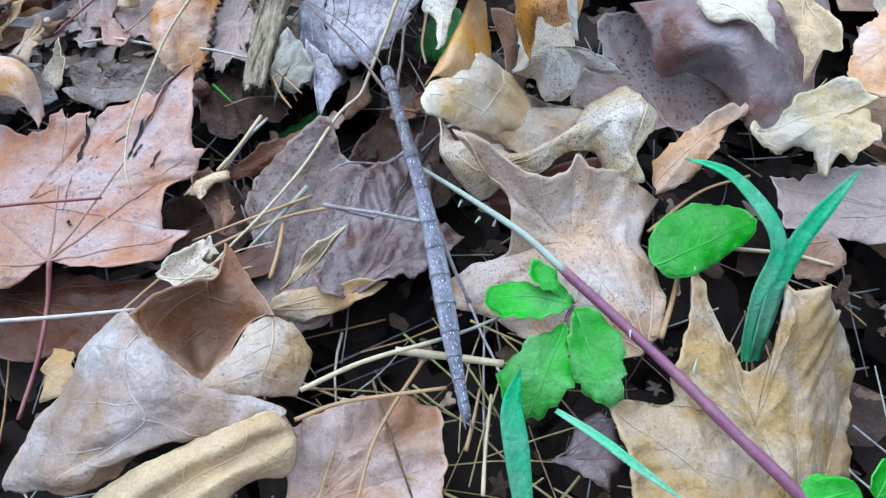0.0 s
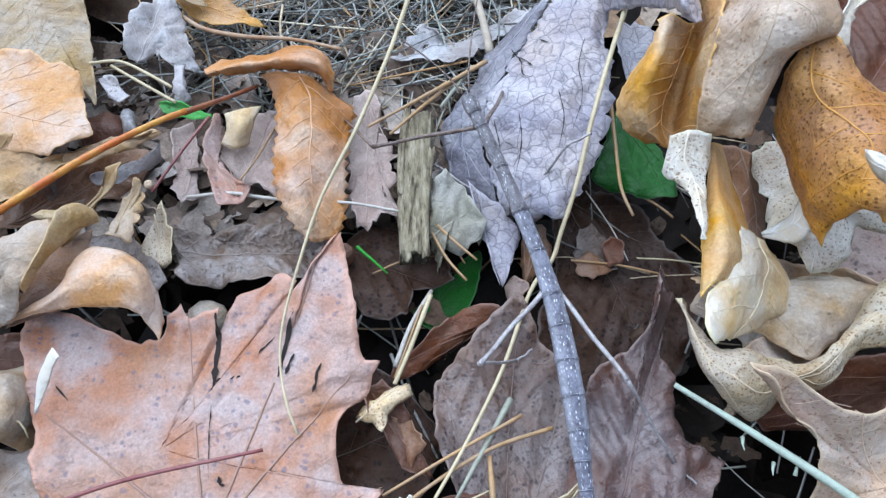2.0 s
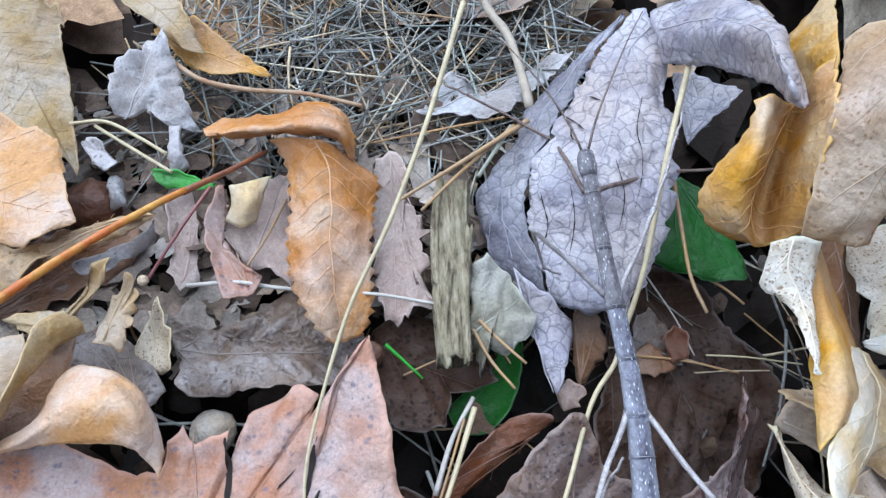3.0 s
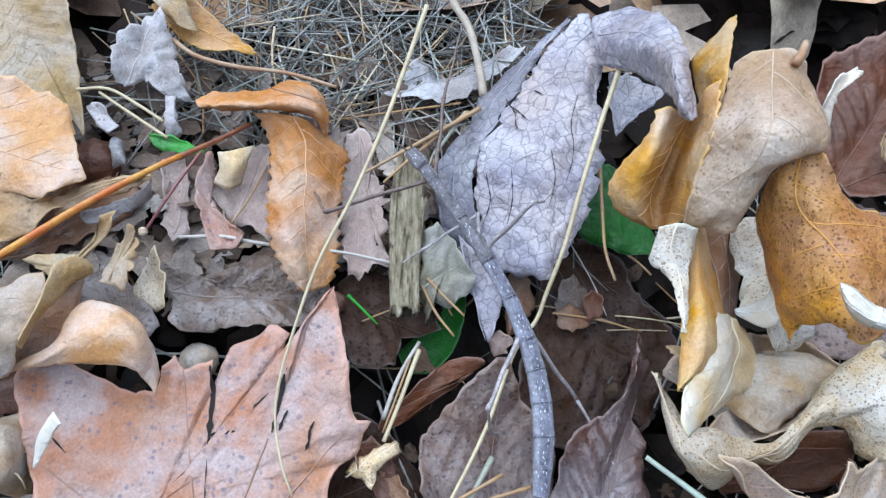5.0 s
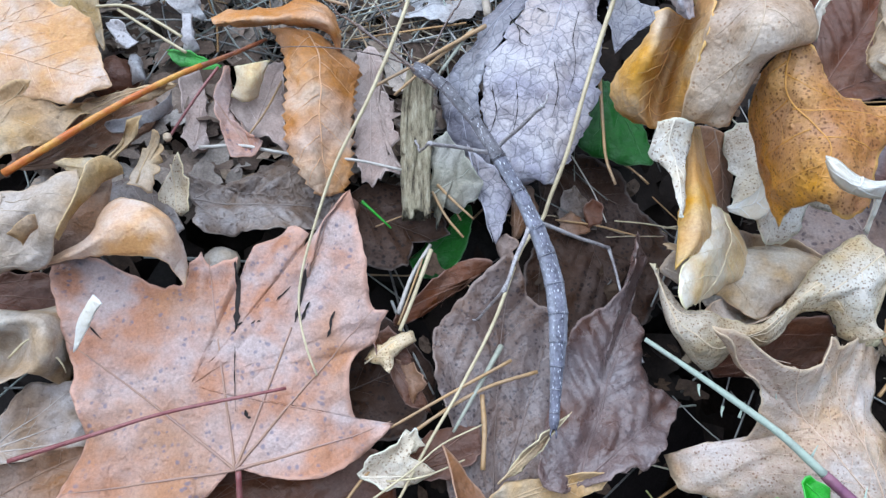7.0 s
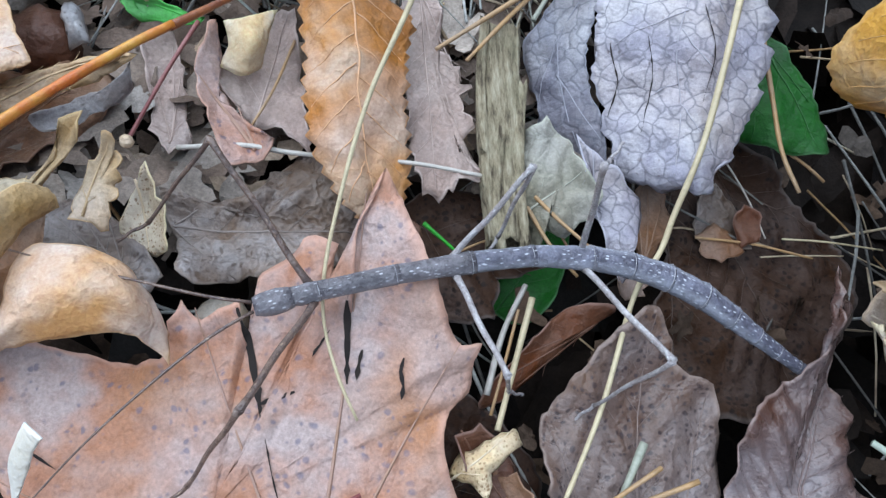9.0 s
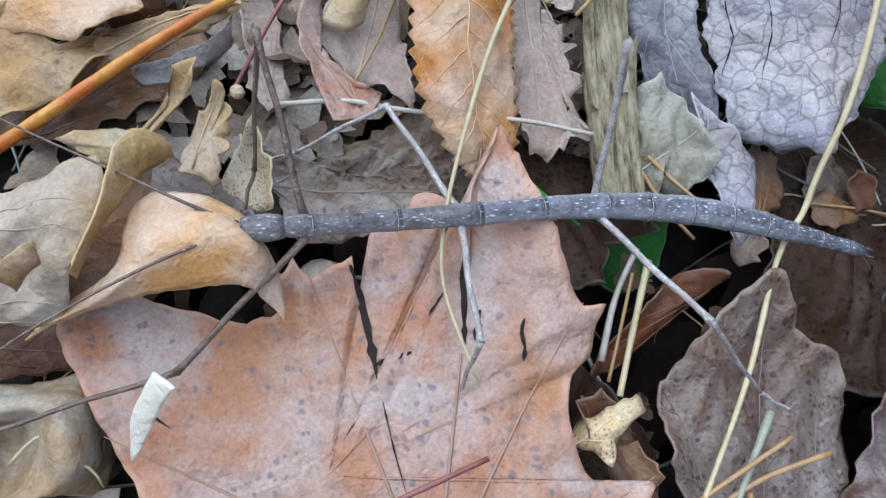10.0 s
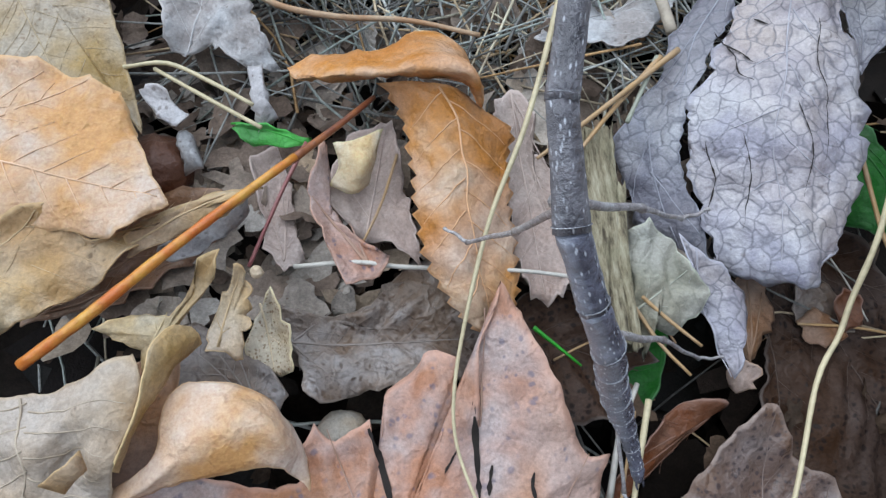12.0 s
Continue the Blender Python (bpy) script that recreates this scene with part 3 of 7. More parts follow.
def litter_material(name, stops, single=False):
    m, nt, bsdf = start_material(name)
    geo = nt.nodes.new("ShaderNodeObjectInfo" if single else "ShaderNodeNewGeometry")
    tc = nt.nodes.new("ShaderNodeTexCoord")
    c = ramp(nt, geo.outputs["Random" if single else "Random Per Island"], stops)
    a = texture(nt, "ShaderNodeTexNoise", tc.outputs["Object"], 250, 5, 0.7)
    b = texture(nt, "ShaderNodeTexNoise", tc.outputs["Object"], 1800, 4, 0.7)
    c = mixed(nt, 0.6, c, ramp(nt, a, [(0.3, (0.2, 0.2, 0.2)), (0.7, (0.85, 0.85, 0.85))]), "OVERLAY")
    c = mixed(nt, 0.4, c, ramp(nt, b, [(0.3, (0.2, 0.2, 0.2)), (0.7, (0.9, 0.9, 0.9))]), "OVERLAY")
    nt.links.new(c, bsdf.inputs["Base Color"])
    bsdf.inputs["Roughness"].default_value = 0.7
    bumped(nt, bsdf, a, 0.6, 0.001)
    bsdf.inputs["Specular IOR Level"].default_value = 0.15
    return m


def scatter_leaves(name, label, material, rng, number, box, low, high, size, hole=None, ring=None):
    """Many small curled leaf pieces in one mesh, in mm; a ring thins out beyond its radius, by the second length."""
    verts, faces = [], []
    made = 0
    while made < number:
        x, y = rng.uniform(box[0], box[1]), rng.uniform(box[2], box[3])
        if ring:
            a, u = rng.uniform(0, 6.28), rng.random()
            d = ring[0] * (1 + 0.12 * math.sin(3 * a + 1)) + ring[1] * (-math.log(1 - 0.999 * u)) ** 1.2
            x, y = d * math.cos(a), d * math.sin(a)
        if hole and hole[0] < x < hole[1] and hole[2] < y < hole[3]:
            continue
        made += 1
        r = rng.uniform(*size)
        turn = Euler((rng.gauss(0, 0.35), rng.gauss(0, 0.35), rng.uniform(0, 6.28))).to_matrix()
        z = rng.uniform(low, high)
        lobes, ph, bend = rng.choice((1, 2, 3, 5)), rng.uniform(0, 6), rng.uniform(-0.25, 0.25) / r * 4
        m, k0 = 18, len(verts)
        for s in (0.0, 0.5, 1.0):
            for i in range(m if s else 1):
                a = 2 * math.pi * i / m
                rr = r * s * (0.72 + 0.28 * math.cos(lobes * a + ph) + 0.12 * rng.uniform(-1, 1))
                px, py = rr * math.cos(a) * 1.25, rr * math.sin(a) * 0.8
                p = turn @ Vector((px, py, bend * px * px * 0.3 + rng.uniform(-0.25, 0.25) * (1 + s)))
                verts.append(((x + p.x) * MM, (y + p.y) * MM, (z + p.z) * MM))
        for i in range(m):
            j = (i + 1) % m
            faces.append((k0, k0 + 1 + i, k0 + 1 + j))
            faces.append((k0 + 1 + i, k0 + 1 + m + i, k0 + 1 + m + j, k0 + 1 + j))
    ob = mesh_object(name, verts, faces, material)
    return tagged(ob, label, "leaf litter", kind="stuff")


def scatter_needles(name, label, material, rng, number, box, low, high, length, radius, single=False):
    thing = tagged(new(name), label, "straw") if single else None
    verts, faces = [], []
    for _ in range(number):
        x, y, z = rng.uniform(box[0], box[1]), rng.uniform(box[2], box[3]), rng.uniform(low, high)
        size, a, tilt, bow = rng.uniform(*length), rng.uniform(0, 6.28), rng.gauss(0, 0.16), rng.gauss(0, 0.12)
        line = []
        for u in (-0.5, -0.2, 0.1, 0.5):
            px, py = u * size, bow * size * (0.25 - u * u)
            line.append(((x + px * math.cos(a) - py * math.sin(a)) * MM, (y + px * math.sin(a) + py * math.cos(a)) * MM, (z + u * size * tilt) * MM))
        r = rng.uniform(*radius) * MM
        v, f = tube(line, r, r * 0.7, 4)
        if single:
            part("straw", v, f, material, thing)
            continue
        faces += [tuple(i + len(verts) for i in g) for g in f]
        verts += v
    if single:
        return thing
    ob = mesh_object(name, verts, faces, material)
    return tagged(ob, label, "needles", kind="stuff")


rng = random.Random(11)
build_ground()
# DEEP is near black: the shade of the gaps is put into its colour
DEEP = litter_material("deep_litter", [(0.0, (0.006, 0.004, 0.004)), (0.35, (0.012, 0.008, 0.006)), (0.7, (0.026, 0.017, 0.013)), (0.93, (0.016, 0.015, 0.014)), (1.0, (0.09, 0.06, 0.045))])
LOOSE = litter_material("loose_litter", [(0.0, (0.18, 0.10, 0.06)), (0.3, (0.40, 0.26, 0.16)), (0.6, (0.50, 0.30, 0.18)), (0.8, (0.30, 0.22, 0.18)), (1.0, (0.48, 0.40, 0.30))])
CRUMB = litter_material("leaf_crumb", [(0.0, (0.02, 0.013, 0.01)), (0.4, (0.055, 0.035, 0.024)), (0.75, (0.12, 0.075, 0.05)), (0.92, (0.15, 0.13, 0.115)), (1.0, (0.34, 0.25, 0.16))])
LOOSESTRAW = litter_material("yellow_straw", [(0.0, (0.10, 0.07, 0.04)), (0.4, (0.34, 0.24, 0.11)), (0.75, (0.50, 0.40, 0.20)), (1.0, (0.16, 0.24, 0.07))], True)
GREYNEEDLE = litter_material("grey_needles", [(0.0, (0.09, 0.08, 0.075)), (0.25, (0.20, 0.195, 0.18)), (0.5, (0.40, 0.39, 0.37)), (0.72, (0.26, 0.285, 0.255)), (0.86, (0.42, 0.24, 0.11)), (1.0, (0.62, 0.55, 0.42))])
ROTTEN = litter_material("rotten_scraps", [(0.0, (0.09, 0.06, 0.045)), (0.3, (0.20, 0.145, 0.115)), (0.6, (0.24, 0.185, 0.15)), (0.85, (0.34, 0.30, 0.27)), (1.0, (0.40, 0.28, 0.19))])
scatter_leaves("deep_litter", "rotting leaf pieces deep in the litter, gap shade in their colour", DEEP, rng, 750, (-150, 190, -130, 130), -42, -24, (7, 17))
scatter_leaves("leaf_litter", "fallen dry leaves spread over the forest floor", LOOSE, rng, 2600, (-520, 520, -480, 560), -22, -4, (14, 30), hole=(-125, 165, -105, 100))
scatter_leaves("outer_litter", "wide scatter of fallen leaves on dark soil", LOOSE, random.Random(5), 5200, (0, 0, 0, 0), -38, -10, (20, 46), ring=(400, 700))
scatter_leaves("leaf_crumbs", "small crumbs of dead leaf in the gaps", CRUMB, rng, 420, (-112, 150, -98, 66), -25, -9, (1.2, 3.6))
scatter_needles("needle_mat", "mat of grey and tan fallen pine needles", GREYNEEDLE, rng, 1000, (-75, 22, 60, 125), -15, -3, (14, 42), (0.16, 0.36))
scatter_needles("loose_needles", "thin dry grass and needles between the leaves", GREYNEEDLE, rng, 260, (-110, 140, -100, 62), -26, -13, (12, 36), (0.2, 0.38))
scatter_needles("straw_tangle", "tangle of thin yellowed grass under the green shoots", LOOSESTRAW, rng, 80, (18, 112, -92, -52), -20, -7, (14, 34), (0.15, 0.34), True)
scatter_leaves("rotten_scraps", "grey-brown crumbling leaf scraps in the hollows", ROTTEN, random.Random(3), 420, (-94, 8, 22, 78), -15, -6, (2.5, 6))

# ---- things on the litter ----
bramble = tagged(new("bramble_shoot"), "thorny purple and grey-green shoot with bright green leaflets", "shoot")
bramble.location = Vector((62.8, -40.9, 4.0)) * MM
# dry leaves, the large ones first
maple = leaf("maple_leaf", "large dry pinkish-tan maple leaf lying flat on the litter", ROSE, (-51.4, -24, -2), [(-11, 38.2, 1, 1), (-12, 35.4), (-11, 31.5), (-3, 29.4), (5, 29.3), (12, 31.5), (14, 34.9, 1), (19, 37.1, 1), (21, 38.9, 2, 1), (23, 36.7, 2), (28, 36.9, 2), (37, 39.8, 3), (46, 43.2, 4), (51, 46.3, 4), (55, 48.6, 4, 1), (54, 44.8, 4), (54, 38.8, 3), (50, 33.4, 3), (46, 29.1, 2), (35, 23.9, -1, 1), (48, 27.8, -1), (56, 33.8), (57, 36.7, 1, 1), (64, 36.6, 1), (66, 34), (72, 30.4), (72, 26, -1), (68, 18.2, -2, 1), (74, 22.5, 1), (76, 26.1, 2, 1), (87, 23.8, 1), (92, 26.2, 2, 1), (97, 24.1), (100, 20.4), (109, 20.8, 0), (116, 22.6, -1), (125, 27.8, -1), (132, 34, -1), (140, 39.2, -1)]
             + [(164, 23.8, 2, 1), (174, 20.8, 1), (-175, 20.1, 1), (-158, 19.2, 1), (-148, 20), (-138, 26), (-133, 29, 2, 1), (-118, 25), (-103, 24.5), (-90, 26, 0, 1), (-72, 19.5), (-57, 18), (-44, 24), (-33, 30.5), (-20, 35)], root=(9.8, -15.1), tips=[(39.3, -6.2), (35.3, 16.5), (25.8, 40.3), (-0.5, 30.4), (-26.2, 10), (-20.1, -19.2)], crumple=0.55)
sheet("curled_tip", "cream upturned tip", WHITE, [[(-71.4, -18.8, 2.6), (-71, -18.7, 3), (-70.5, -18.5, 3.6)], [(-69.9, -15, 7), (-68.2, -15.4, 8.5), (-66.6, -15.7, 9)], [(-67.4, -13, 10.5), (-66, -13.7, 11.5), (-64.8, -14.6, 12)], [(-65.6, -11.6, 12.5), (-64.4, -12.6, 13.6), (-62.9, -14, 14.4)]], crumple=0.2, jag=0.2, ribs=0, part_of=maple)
leaf("leaf_scrap", "dark bluish-brown scrap of a decaying leaf", SLATE, (-66.7, 14.1, -4), [(143, 10.7), (122, 8.1), (67, 4.5), (1, 6.3), (-26, 9.8, -2), (-53, 11.1), (-98, 10.8), (-138, 10.9)], root=(5.5, -7.2), tips=[(-3.5, 5.7), (1.4, 3.4), (-7, 5.2)], crumple=0.6)
leaf("leaf_scrap", "curled ochre-tan strip of dry leaf", OCHRE, (-72.1, 16.3, 7), [(169, 9.1, -3), (140, 5.8, -1), (64, 3.1), (51, 6, 1), (57, 10.1, 3), (50, 12.6, 4, 1), (41, 9.5, 3), (38, 5.5, 1), (40, 2.5, -1), (-87, 1.2, -3), (-126, 5, -4), (-161, 3.2, -2)], root=(-2, -2.6), tips=[(6.9, 12)], crumple=0.8)
leaf("beech_leaf", "smooth peach-orange dry leaf with a toothed edge", PEACH, (-85.6, 41.7, 11), [(137, 32.7, -5), (123, 19.5, -2), (107, 16.4, -2), (95, 13.2, -1, 1), (90, 12.2), (79, 12.9, -1, 1), (72, 11.6), (51, 11.8, 0, 1), (41, 10.7), (-14, 12.4, 1, 1), (-31, 18.1, 2, 1), (-50, 15.9, 1), (-60, 15.2), (-79, 11.6, -1), (-129, 11.5, -2), (-162, 19.5, -4)], root=(-17.7, 3.9), tips=[(14.8, -8.4), (3, 11.9), (-3.7, 14.1)], crumple=0.5)
leaf("oak_leaf", "pale beige dry leaf with small dark holes", BEIGE, (-96.4, 77, 5), [(129, 48.2), (99, 37.6), (80, 15.7, 1), (69, 15.3), (24, 10.2, 1), (-24, 13.5), (-45, 21.8), (-57, 33, -4, 1), (-57, 30.5, -2), (-59, 28.8, -1), (-71, 26.7, -1), (-80, 22), (-120, 21.1, 1)], root=(-25.9, 37.5), tips=[(20.1, -30.6), (6.7, 9.7), (9.4, -26)], crumple=0.7)
leaf("maple_leaf", "light tan dry leaf with a sharp tip under an orange stalk", TAN, (-82, 28.8, 8), [(101, 6, 3, 1), (121, 5.4, 1), (126, 3.1), (40, 1), (16, 5.3), (23, 10.2), (25, 15.7, 1), (20, 20.2, 2), (15, 23.9, 2.8, 1), (19, 19.1), (14, 13.4), (0, 6.9, -1), (-67, 4.5, -2), (-124, 9.7, -3), (-138, 14.8, -3), (-152, 21.8, -3), (178, 22.2), (161, 12), (140, 8.6, 1)], root=(-18.4, -5), tips=[(-2.7, 7.4), (22.4, 7.7)])
leaf("leaf_scrap", "crisp reddish-tan curled leaf fragment", ROSE, (-50.8, 35.3, -2), [(131, 5.3, 3), (98, 8.3, 4, 1), (91, 11.4, 3), (89, 7.3), (104, 2.5, -1), (-52, 4.5), (-42, 11, 1), (-56, 12.2, -1), (-79, 11.1), (-94, 5.7, 2)], root=(5.6, -8.3), tips=[(-2.8, 3.3), (0.1, 6), (-2.8, 3.3)], crumple=1.3)
leaf("leaf_scrap", "lilac-grey dry leaf fragment", LILAC, (-44.7, 38.8, -4), [(169, 7.1), (106, 12.1), (75, 15.3), (-1, 5.7), (-58, 13.5, 1), (-69, 8), (-111, 6.6)], root=(-1.3, -7.1), tips=[(3, 14.2)])
leaf("oak_leaf", "dark grey-brown decaying leaf with a torn edge", SLATE, (-44.2, 18.6, -7), [(162, 15.9, 2), (165, 12.8), (130, 4, 3), (73, 8.6, 1), (62, 12.7), (29, 14.2), (5, 18.8), (-15, 19.4, -2), (-29, 16.3), (-42, 12.7), (-95, 8.6, 1), (-112, 10), (-129, 13.8, 2), (-141, 14.1, 3), (-167, 12.5), (179, 14.8)], root=(-13.7, -0.7), tips=[(18.9, -1.5), (2.1, 8.7), (-3.8, -9.1)], crumple=1.6)
leaf("leaf_scrap", "speckled whitish curl of dry leaf", SPECK, (-60.1, 17.4, -3), [(-150, 4.3, -2), (123, 3.2, 1), (81, 6.3, 5, 1), (2, 3.3, 2), (-56, 6.3, -1), (-101, 4.5, -2)], root=(-1.2, 8.5), tips=[(0.7, -5)], crumple=0.7)
leaf("leaf_scrap", "tan leaf fragment with saw-toothed edge", TAN, (-63.4, 19, 5), [(-157, 3.6, -1), (100, 3.6, 1), (85, 6.3, 2), (71, 5.9, 1, 1), (78, 4.9), (54, 4.3, 0, 1), (50, 2.9), (27, 3.1, -1, 1), (7, 1.7, -1), (-31, 3.1, -1, 1), (-62, 2.9, -1), (-79, 5.7, -2, 1), (-130, 5.4, -2)], root=(-2.1, -3.8), tips=[(1.2, 6.1)], crumple=0.5)
leaf("leaf_scrap", "pale tan torn leaf with ragged edge", LILAC, (-18.4, 38.1, -4), [(106, 18.8, 1), (93, 18.9, 2, 1), (85, 14.6), (91, 10.2), (55, 6, 0, 1), (22, 5.5, 0, 1), (-37, 4.2), (-50, 8, 0, 1), (-75, 9.9), (-67, 15.9, 0, 1), (-86, 16.4), (-92, 18.1, 0, 1), (-100, 16.3), (-117, 10.5), (122, 10.7)], root=(-2.3, 18.5), tips=[(-0.9, -17.2), (4.2, 2.4), (5, -14.6)], crumple=1.2, teeth=0.6)
leaf("leaf_scrap", "crumpled grey-green leaf scrap", SAGE, (-1.1, 22.2, -3), [(120, 9.5, -1), (102, 8.7, 2), (88, 7.6), (69, 6.2, 2), (20, 3.3, 2), (-14, 6.1, 0, 1), (-44, 6.9, -2), (-83, 7.5, -4, 1), (-112, 6.6, -3), (-109, 11.7, -6), (-144, 6.6, -3)], root=(-5.4, -4.1), tips=[(4.6, 2.1)], crumple=1.5)
leaf("leaf_scrap", "small grey-lavender torn leaf corner", LAVENDER, (41.2, 65.4, 2), [(124, 7, 2), (86, 6.8, 2), (9, 9.6, 1, 1), (-65, 5.4, -1), (-108, 10.5, -3, 1), (-143, 5.9)], root=(-2.7, -8.2), tips=[(0.4, 5.6), (7.8, 1.3), (-3.2, 4.8)])
leaf("leaf_scrap", "bluish-grey pointed leaf fragment hanging down", LAVENDER, (7.4, 17.1, -4), [(116, 12.5, 3), (102, 8.4, 2), (45, 5.2, 1), (24, 4.9), (-55, 4.6, -1), (-89, 9.9, -1, 1), (-106, 4.9, -1), (166, 2.8, -1), (129, 7.9, 1)], root=(-3.4, 11), tips=[(-0.1, -10)], crumple=0.9)
leaf("leaf_scrap", "brown curled leaf fragment", BROWN, (14.3, 17.9, -9), [(104, 5.7), (83, 7.9), (53, 5.7), (-13, 4.6, -1), (-102, 8.5, 0, 1), (-126, 3.9)], root=(-1.5, -6.8), tips=[(0.8, 6.4), (2.8, 3.7), (-1.1, 4.6)], crumple=0.7)
leaf("oak_leaf", "brown speckled dry leaf with rolled tip", UMBER, (5.5, -19.5, -9), [(82, 22.4, 5), (76, 22.7, 6), (69, 20, 4), (62, 17.7, 2), (51, 17, 2), (40, 18.9, 1, 1), (10, 15, -1), (-40, 16.2, -1), (-63, 25.2, -1), (-75, 29.6, -2), (-103, 29, -2), (-121, 18.4, -1), (-123, 13.4, -1), (-166, 11, 1), (150, 13.4, 2), (138, 13.5, 2, 1), (118, 14.9, 3), (97, 18.1, 4)], root=(-0.1, -26.5), tips=[(5.5, 23.7), (-10.5, 8.5), (14.1, 12.4)], crumple=1.2)
leaf("oak_leaf", "reddish-brown rolled leaf edge, its hollow's shade in the colour", SIENNA, (-4.5, -1.8, -10), [(62, 6.5, 1), (47, 9.5, 1), (33, 12.4, 1), (26, 12.9, 0), (26, 8.6, -1), (-22, 2.3, -2), (-130, 7.8, -2), (-141, 11.8, -1), (-150, 9.7, 1), (-171, 3.6, 2)], root=(9.5, 4.6), tips=[(-6.9, -4), (-3, -0.4), (-4.1, -4.9)], crumple=0.8)
leaf("oak_leaf", "purplish-brown dry leaf with lobes and a curled stalk tip", PLUM, (27.1, -22.7, -6), [(73, 31.5, 9, 1), (66, 27.3, 6), (66, 23.2, 3), (64, 18.4, 2), (62, 15.7, 2, 1), (47, 13.6, 2), (22, 9.4), (-4, 11.3, -2), (-12, 16.7, -2, 1), (-40, 15.6, -1), (-66, 17.8), (-83, 17.1, 2), (-101, 19.5, 2), (-118, 23.2, 1), (-129, 22.5), (-149, 12.4, -2), (146, 8.9, -1), (116, 11.7, 1), (91, 13.9, 2), (74, 18.4, 4), (72, 24.6, 7)], root=(-6.6, -19.7), tips=[(11.2, 26.5), (14.8, -3.9), (7.2, 14.6)], crumple=2.0)
leaf("leaf_scrap", "cream curled leaf tip", CREAM, (13.8, -35.4, -3), [(48, 6.9, 5, 1), (51, 3.1, 3), (-121, 1.2), (-134, 5.4, -2), (-142, 9.5, -3), (-154, 5.5, -1), (-164, 4.2, 1), (106, 1.7, 3)], root=(-8, -6.1), tips=[(5.8, 6.1)], crumple=0.3)
leaf("leaf_scrap", "pale brown leaf edge turned up at the bottom", TAN, (16.1, -42.3, -6), [(-165, 14.6, -2), (172, 8.8), (153, 3.6), (29, 4.7, 2), (11, 12.4, 3, 1), (-3, 8.5, 1), (-37, 4.2, -1), (-131, 6.4, -3)], root=(-11.5, -3), tips=[(9.9, 2), (2.7, -2.1), (3.4, 1.9)], crumple=0.7)
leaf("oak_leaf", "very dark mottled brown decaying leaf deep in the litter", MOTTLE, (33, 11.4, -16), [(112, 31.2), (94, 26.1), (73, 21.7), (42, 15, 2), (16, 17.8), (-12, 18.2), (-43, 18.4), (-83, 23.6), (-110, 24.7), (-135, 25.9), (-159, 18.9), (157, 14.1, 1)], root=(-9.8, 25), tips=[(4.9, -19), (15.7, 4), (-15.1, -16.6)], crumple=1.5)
leaf("leaf_scrap", "greyish leaf fragment in a dark hollow", SLATE, (28.7, 19.9, -12), [(124, 5.6), (94, 6.3), (36, 3.8), (-56, 6.3, -1), (-118, 4.9), (-150, 5.3)])
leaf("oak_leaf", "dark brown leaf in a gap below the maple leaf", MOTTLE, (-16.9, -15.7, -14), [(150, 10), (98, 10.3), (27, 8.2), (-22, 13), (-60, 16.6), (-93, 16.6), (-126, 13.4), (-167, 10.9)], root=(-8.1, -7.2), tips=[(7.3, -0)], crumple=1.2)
leaf("leaf_scrap", "speckled cream scrap with curled edge", SPECK, (-15, -17.3, -2), [(44, 6.5, 1, 1), (24, 5.7), (-9, 1.9, -1), (-85, 4.1, -3), (-126, 2.9, -2), (-169, 4.6, -3), (142, 2.9, -1), (81, 3.2)], root=(-4.4, -1.7), tips=[(4.7, 4.8)], crumple=0.8)
leaf("leaf_scrap", "dark curled brown scrap", BROWN, (-10.4, -20.8, -6), [(135, 4.1), (78, 2.7, 1), (-34, 4, 2, 1), (-59, 3.3), (-84, 5.9, -2), (-125, 2.9, -2)])
leaf("green_leaf", "dark green living leaf half hidden under the litter", GREEN, (37.7, 36.7, -6), [(102, 13.6, 2), (84, 13.6), (59, 8.9), (8, 7.6), (-39, 11.1, -1), (-74, 8.1), (-131, 6.2, -2), (-169, 9.1, -2), (148, 7.4)], root=(-2, 14.5), tips=[(6.3, -7.4), (6.2, 1.1), (-3.7, -4.8)], crumple=0.5)
leaf("green_leaf", "dark green leaf in a hollow between dry leaves", GREEN, (-3.5, 11.9, -20), [(-162, 7.2), (159, 4.1), (86, 6.8), (59, 15.6), (27, 7.9), (-44, 5.4), (-93, 7.1), (-123, 8.2)], root=(-7.6, -7.5), tips=[(7.4, 12.3)], crumple=0.5)
leaf("oak_leaf", "broad drab tan leaf with a soft fold", DRAB, (59.4, -3.4, 4), [(148, 20.8, 2), (124, 11.4, 2), (39, 12.6, 2), (9, 12.2, 2), (-18, 8), (-52, 6.5, -2), (-103, 8.7, -3), (-145, 9, -2), (-169, 11.5, -1)], root=(-13.4, 12.1), tips=[(-0.9, -8.3)], crumple=1.2, bends=[(-11.9, 1.6, 1, 5, -55)])
leaf("oak_leaf", "cream leaf peak with dense brown speckles", SPECK, (73.9, -8.5, 9), [(50, 10.3, 3, 1), (26, 7.7, 2), (-9, 5), (-56, 6.8, -2), (-59, 10.6, -4, 1), (-75, 9.4, -4), (-99, 7.5, -4), (-114, 4.6, -4), (-154, 4.1, -4), (-163, 7.6, -5), (-176, 9.5, -5), (157, 8.3, -2), (117, 8.3), (77, 11.1, 2)], root=(8.7, 8.4), tips=[(-10.2, -3.2), (2, -9.8)], dome=3, bends=[(7.8, 10.9, -109, 3, 70)])
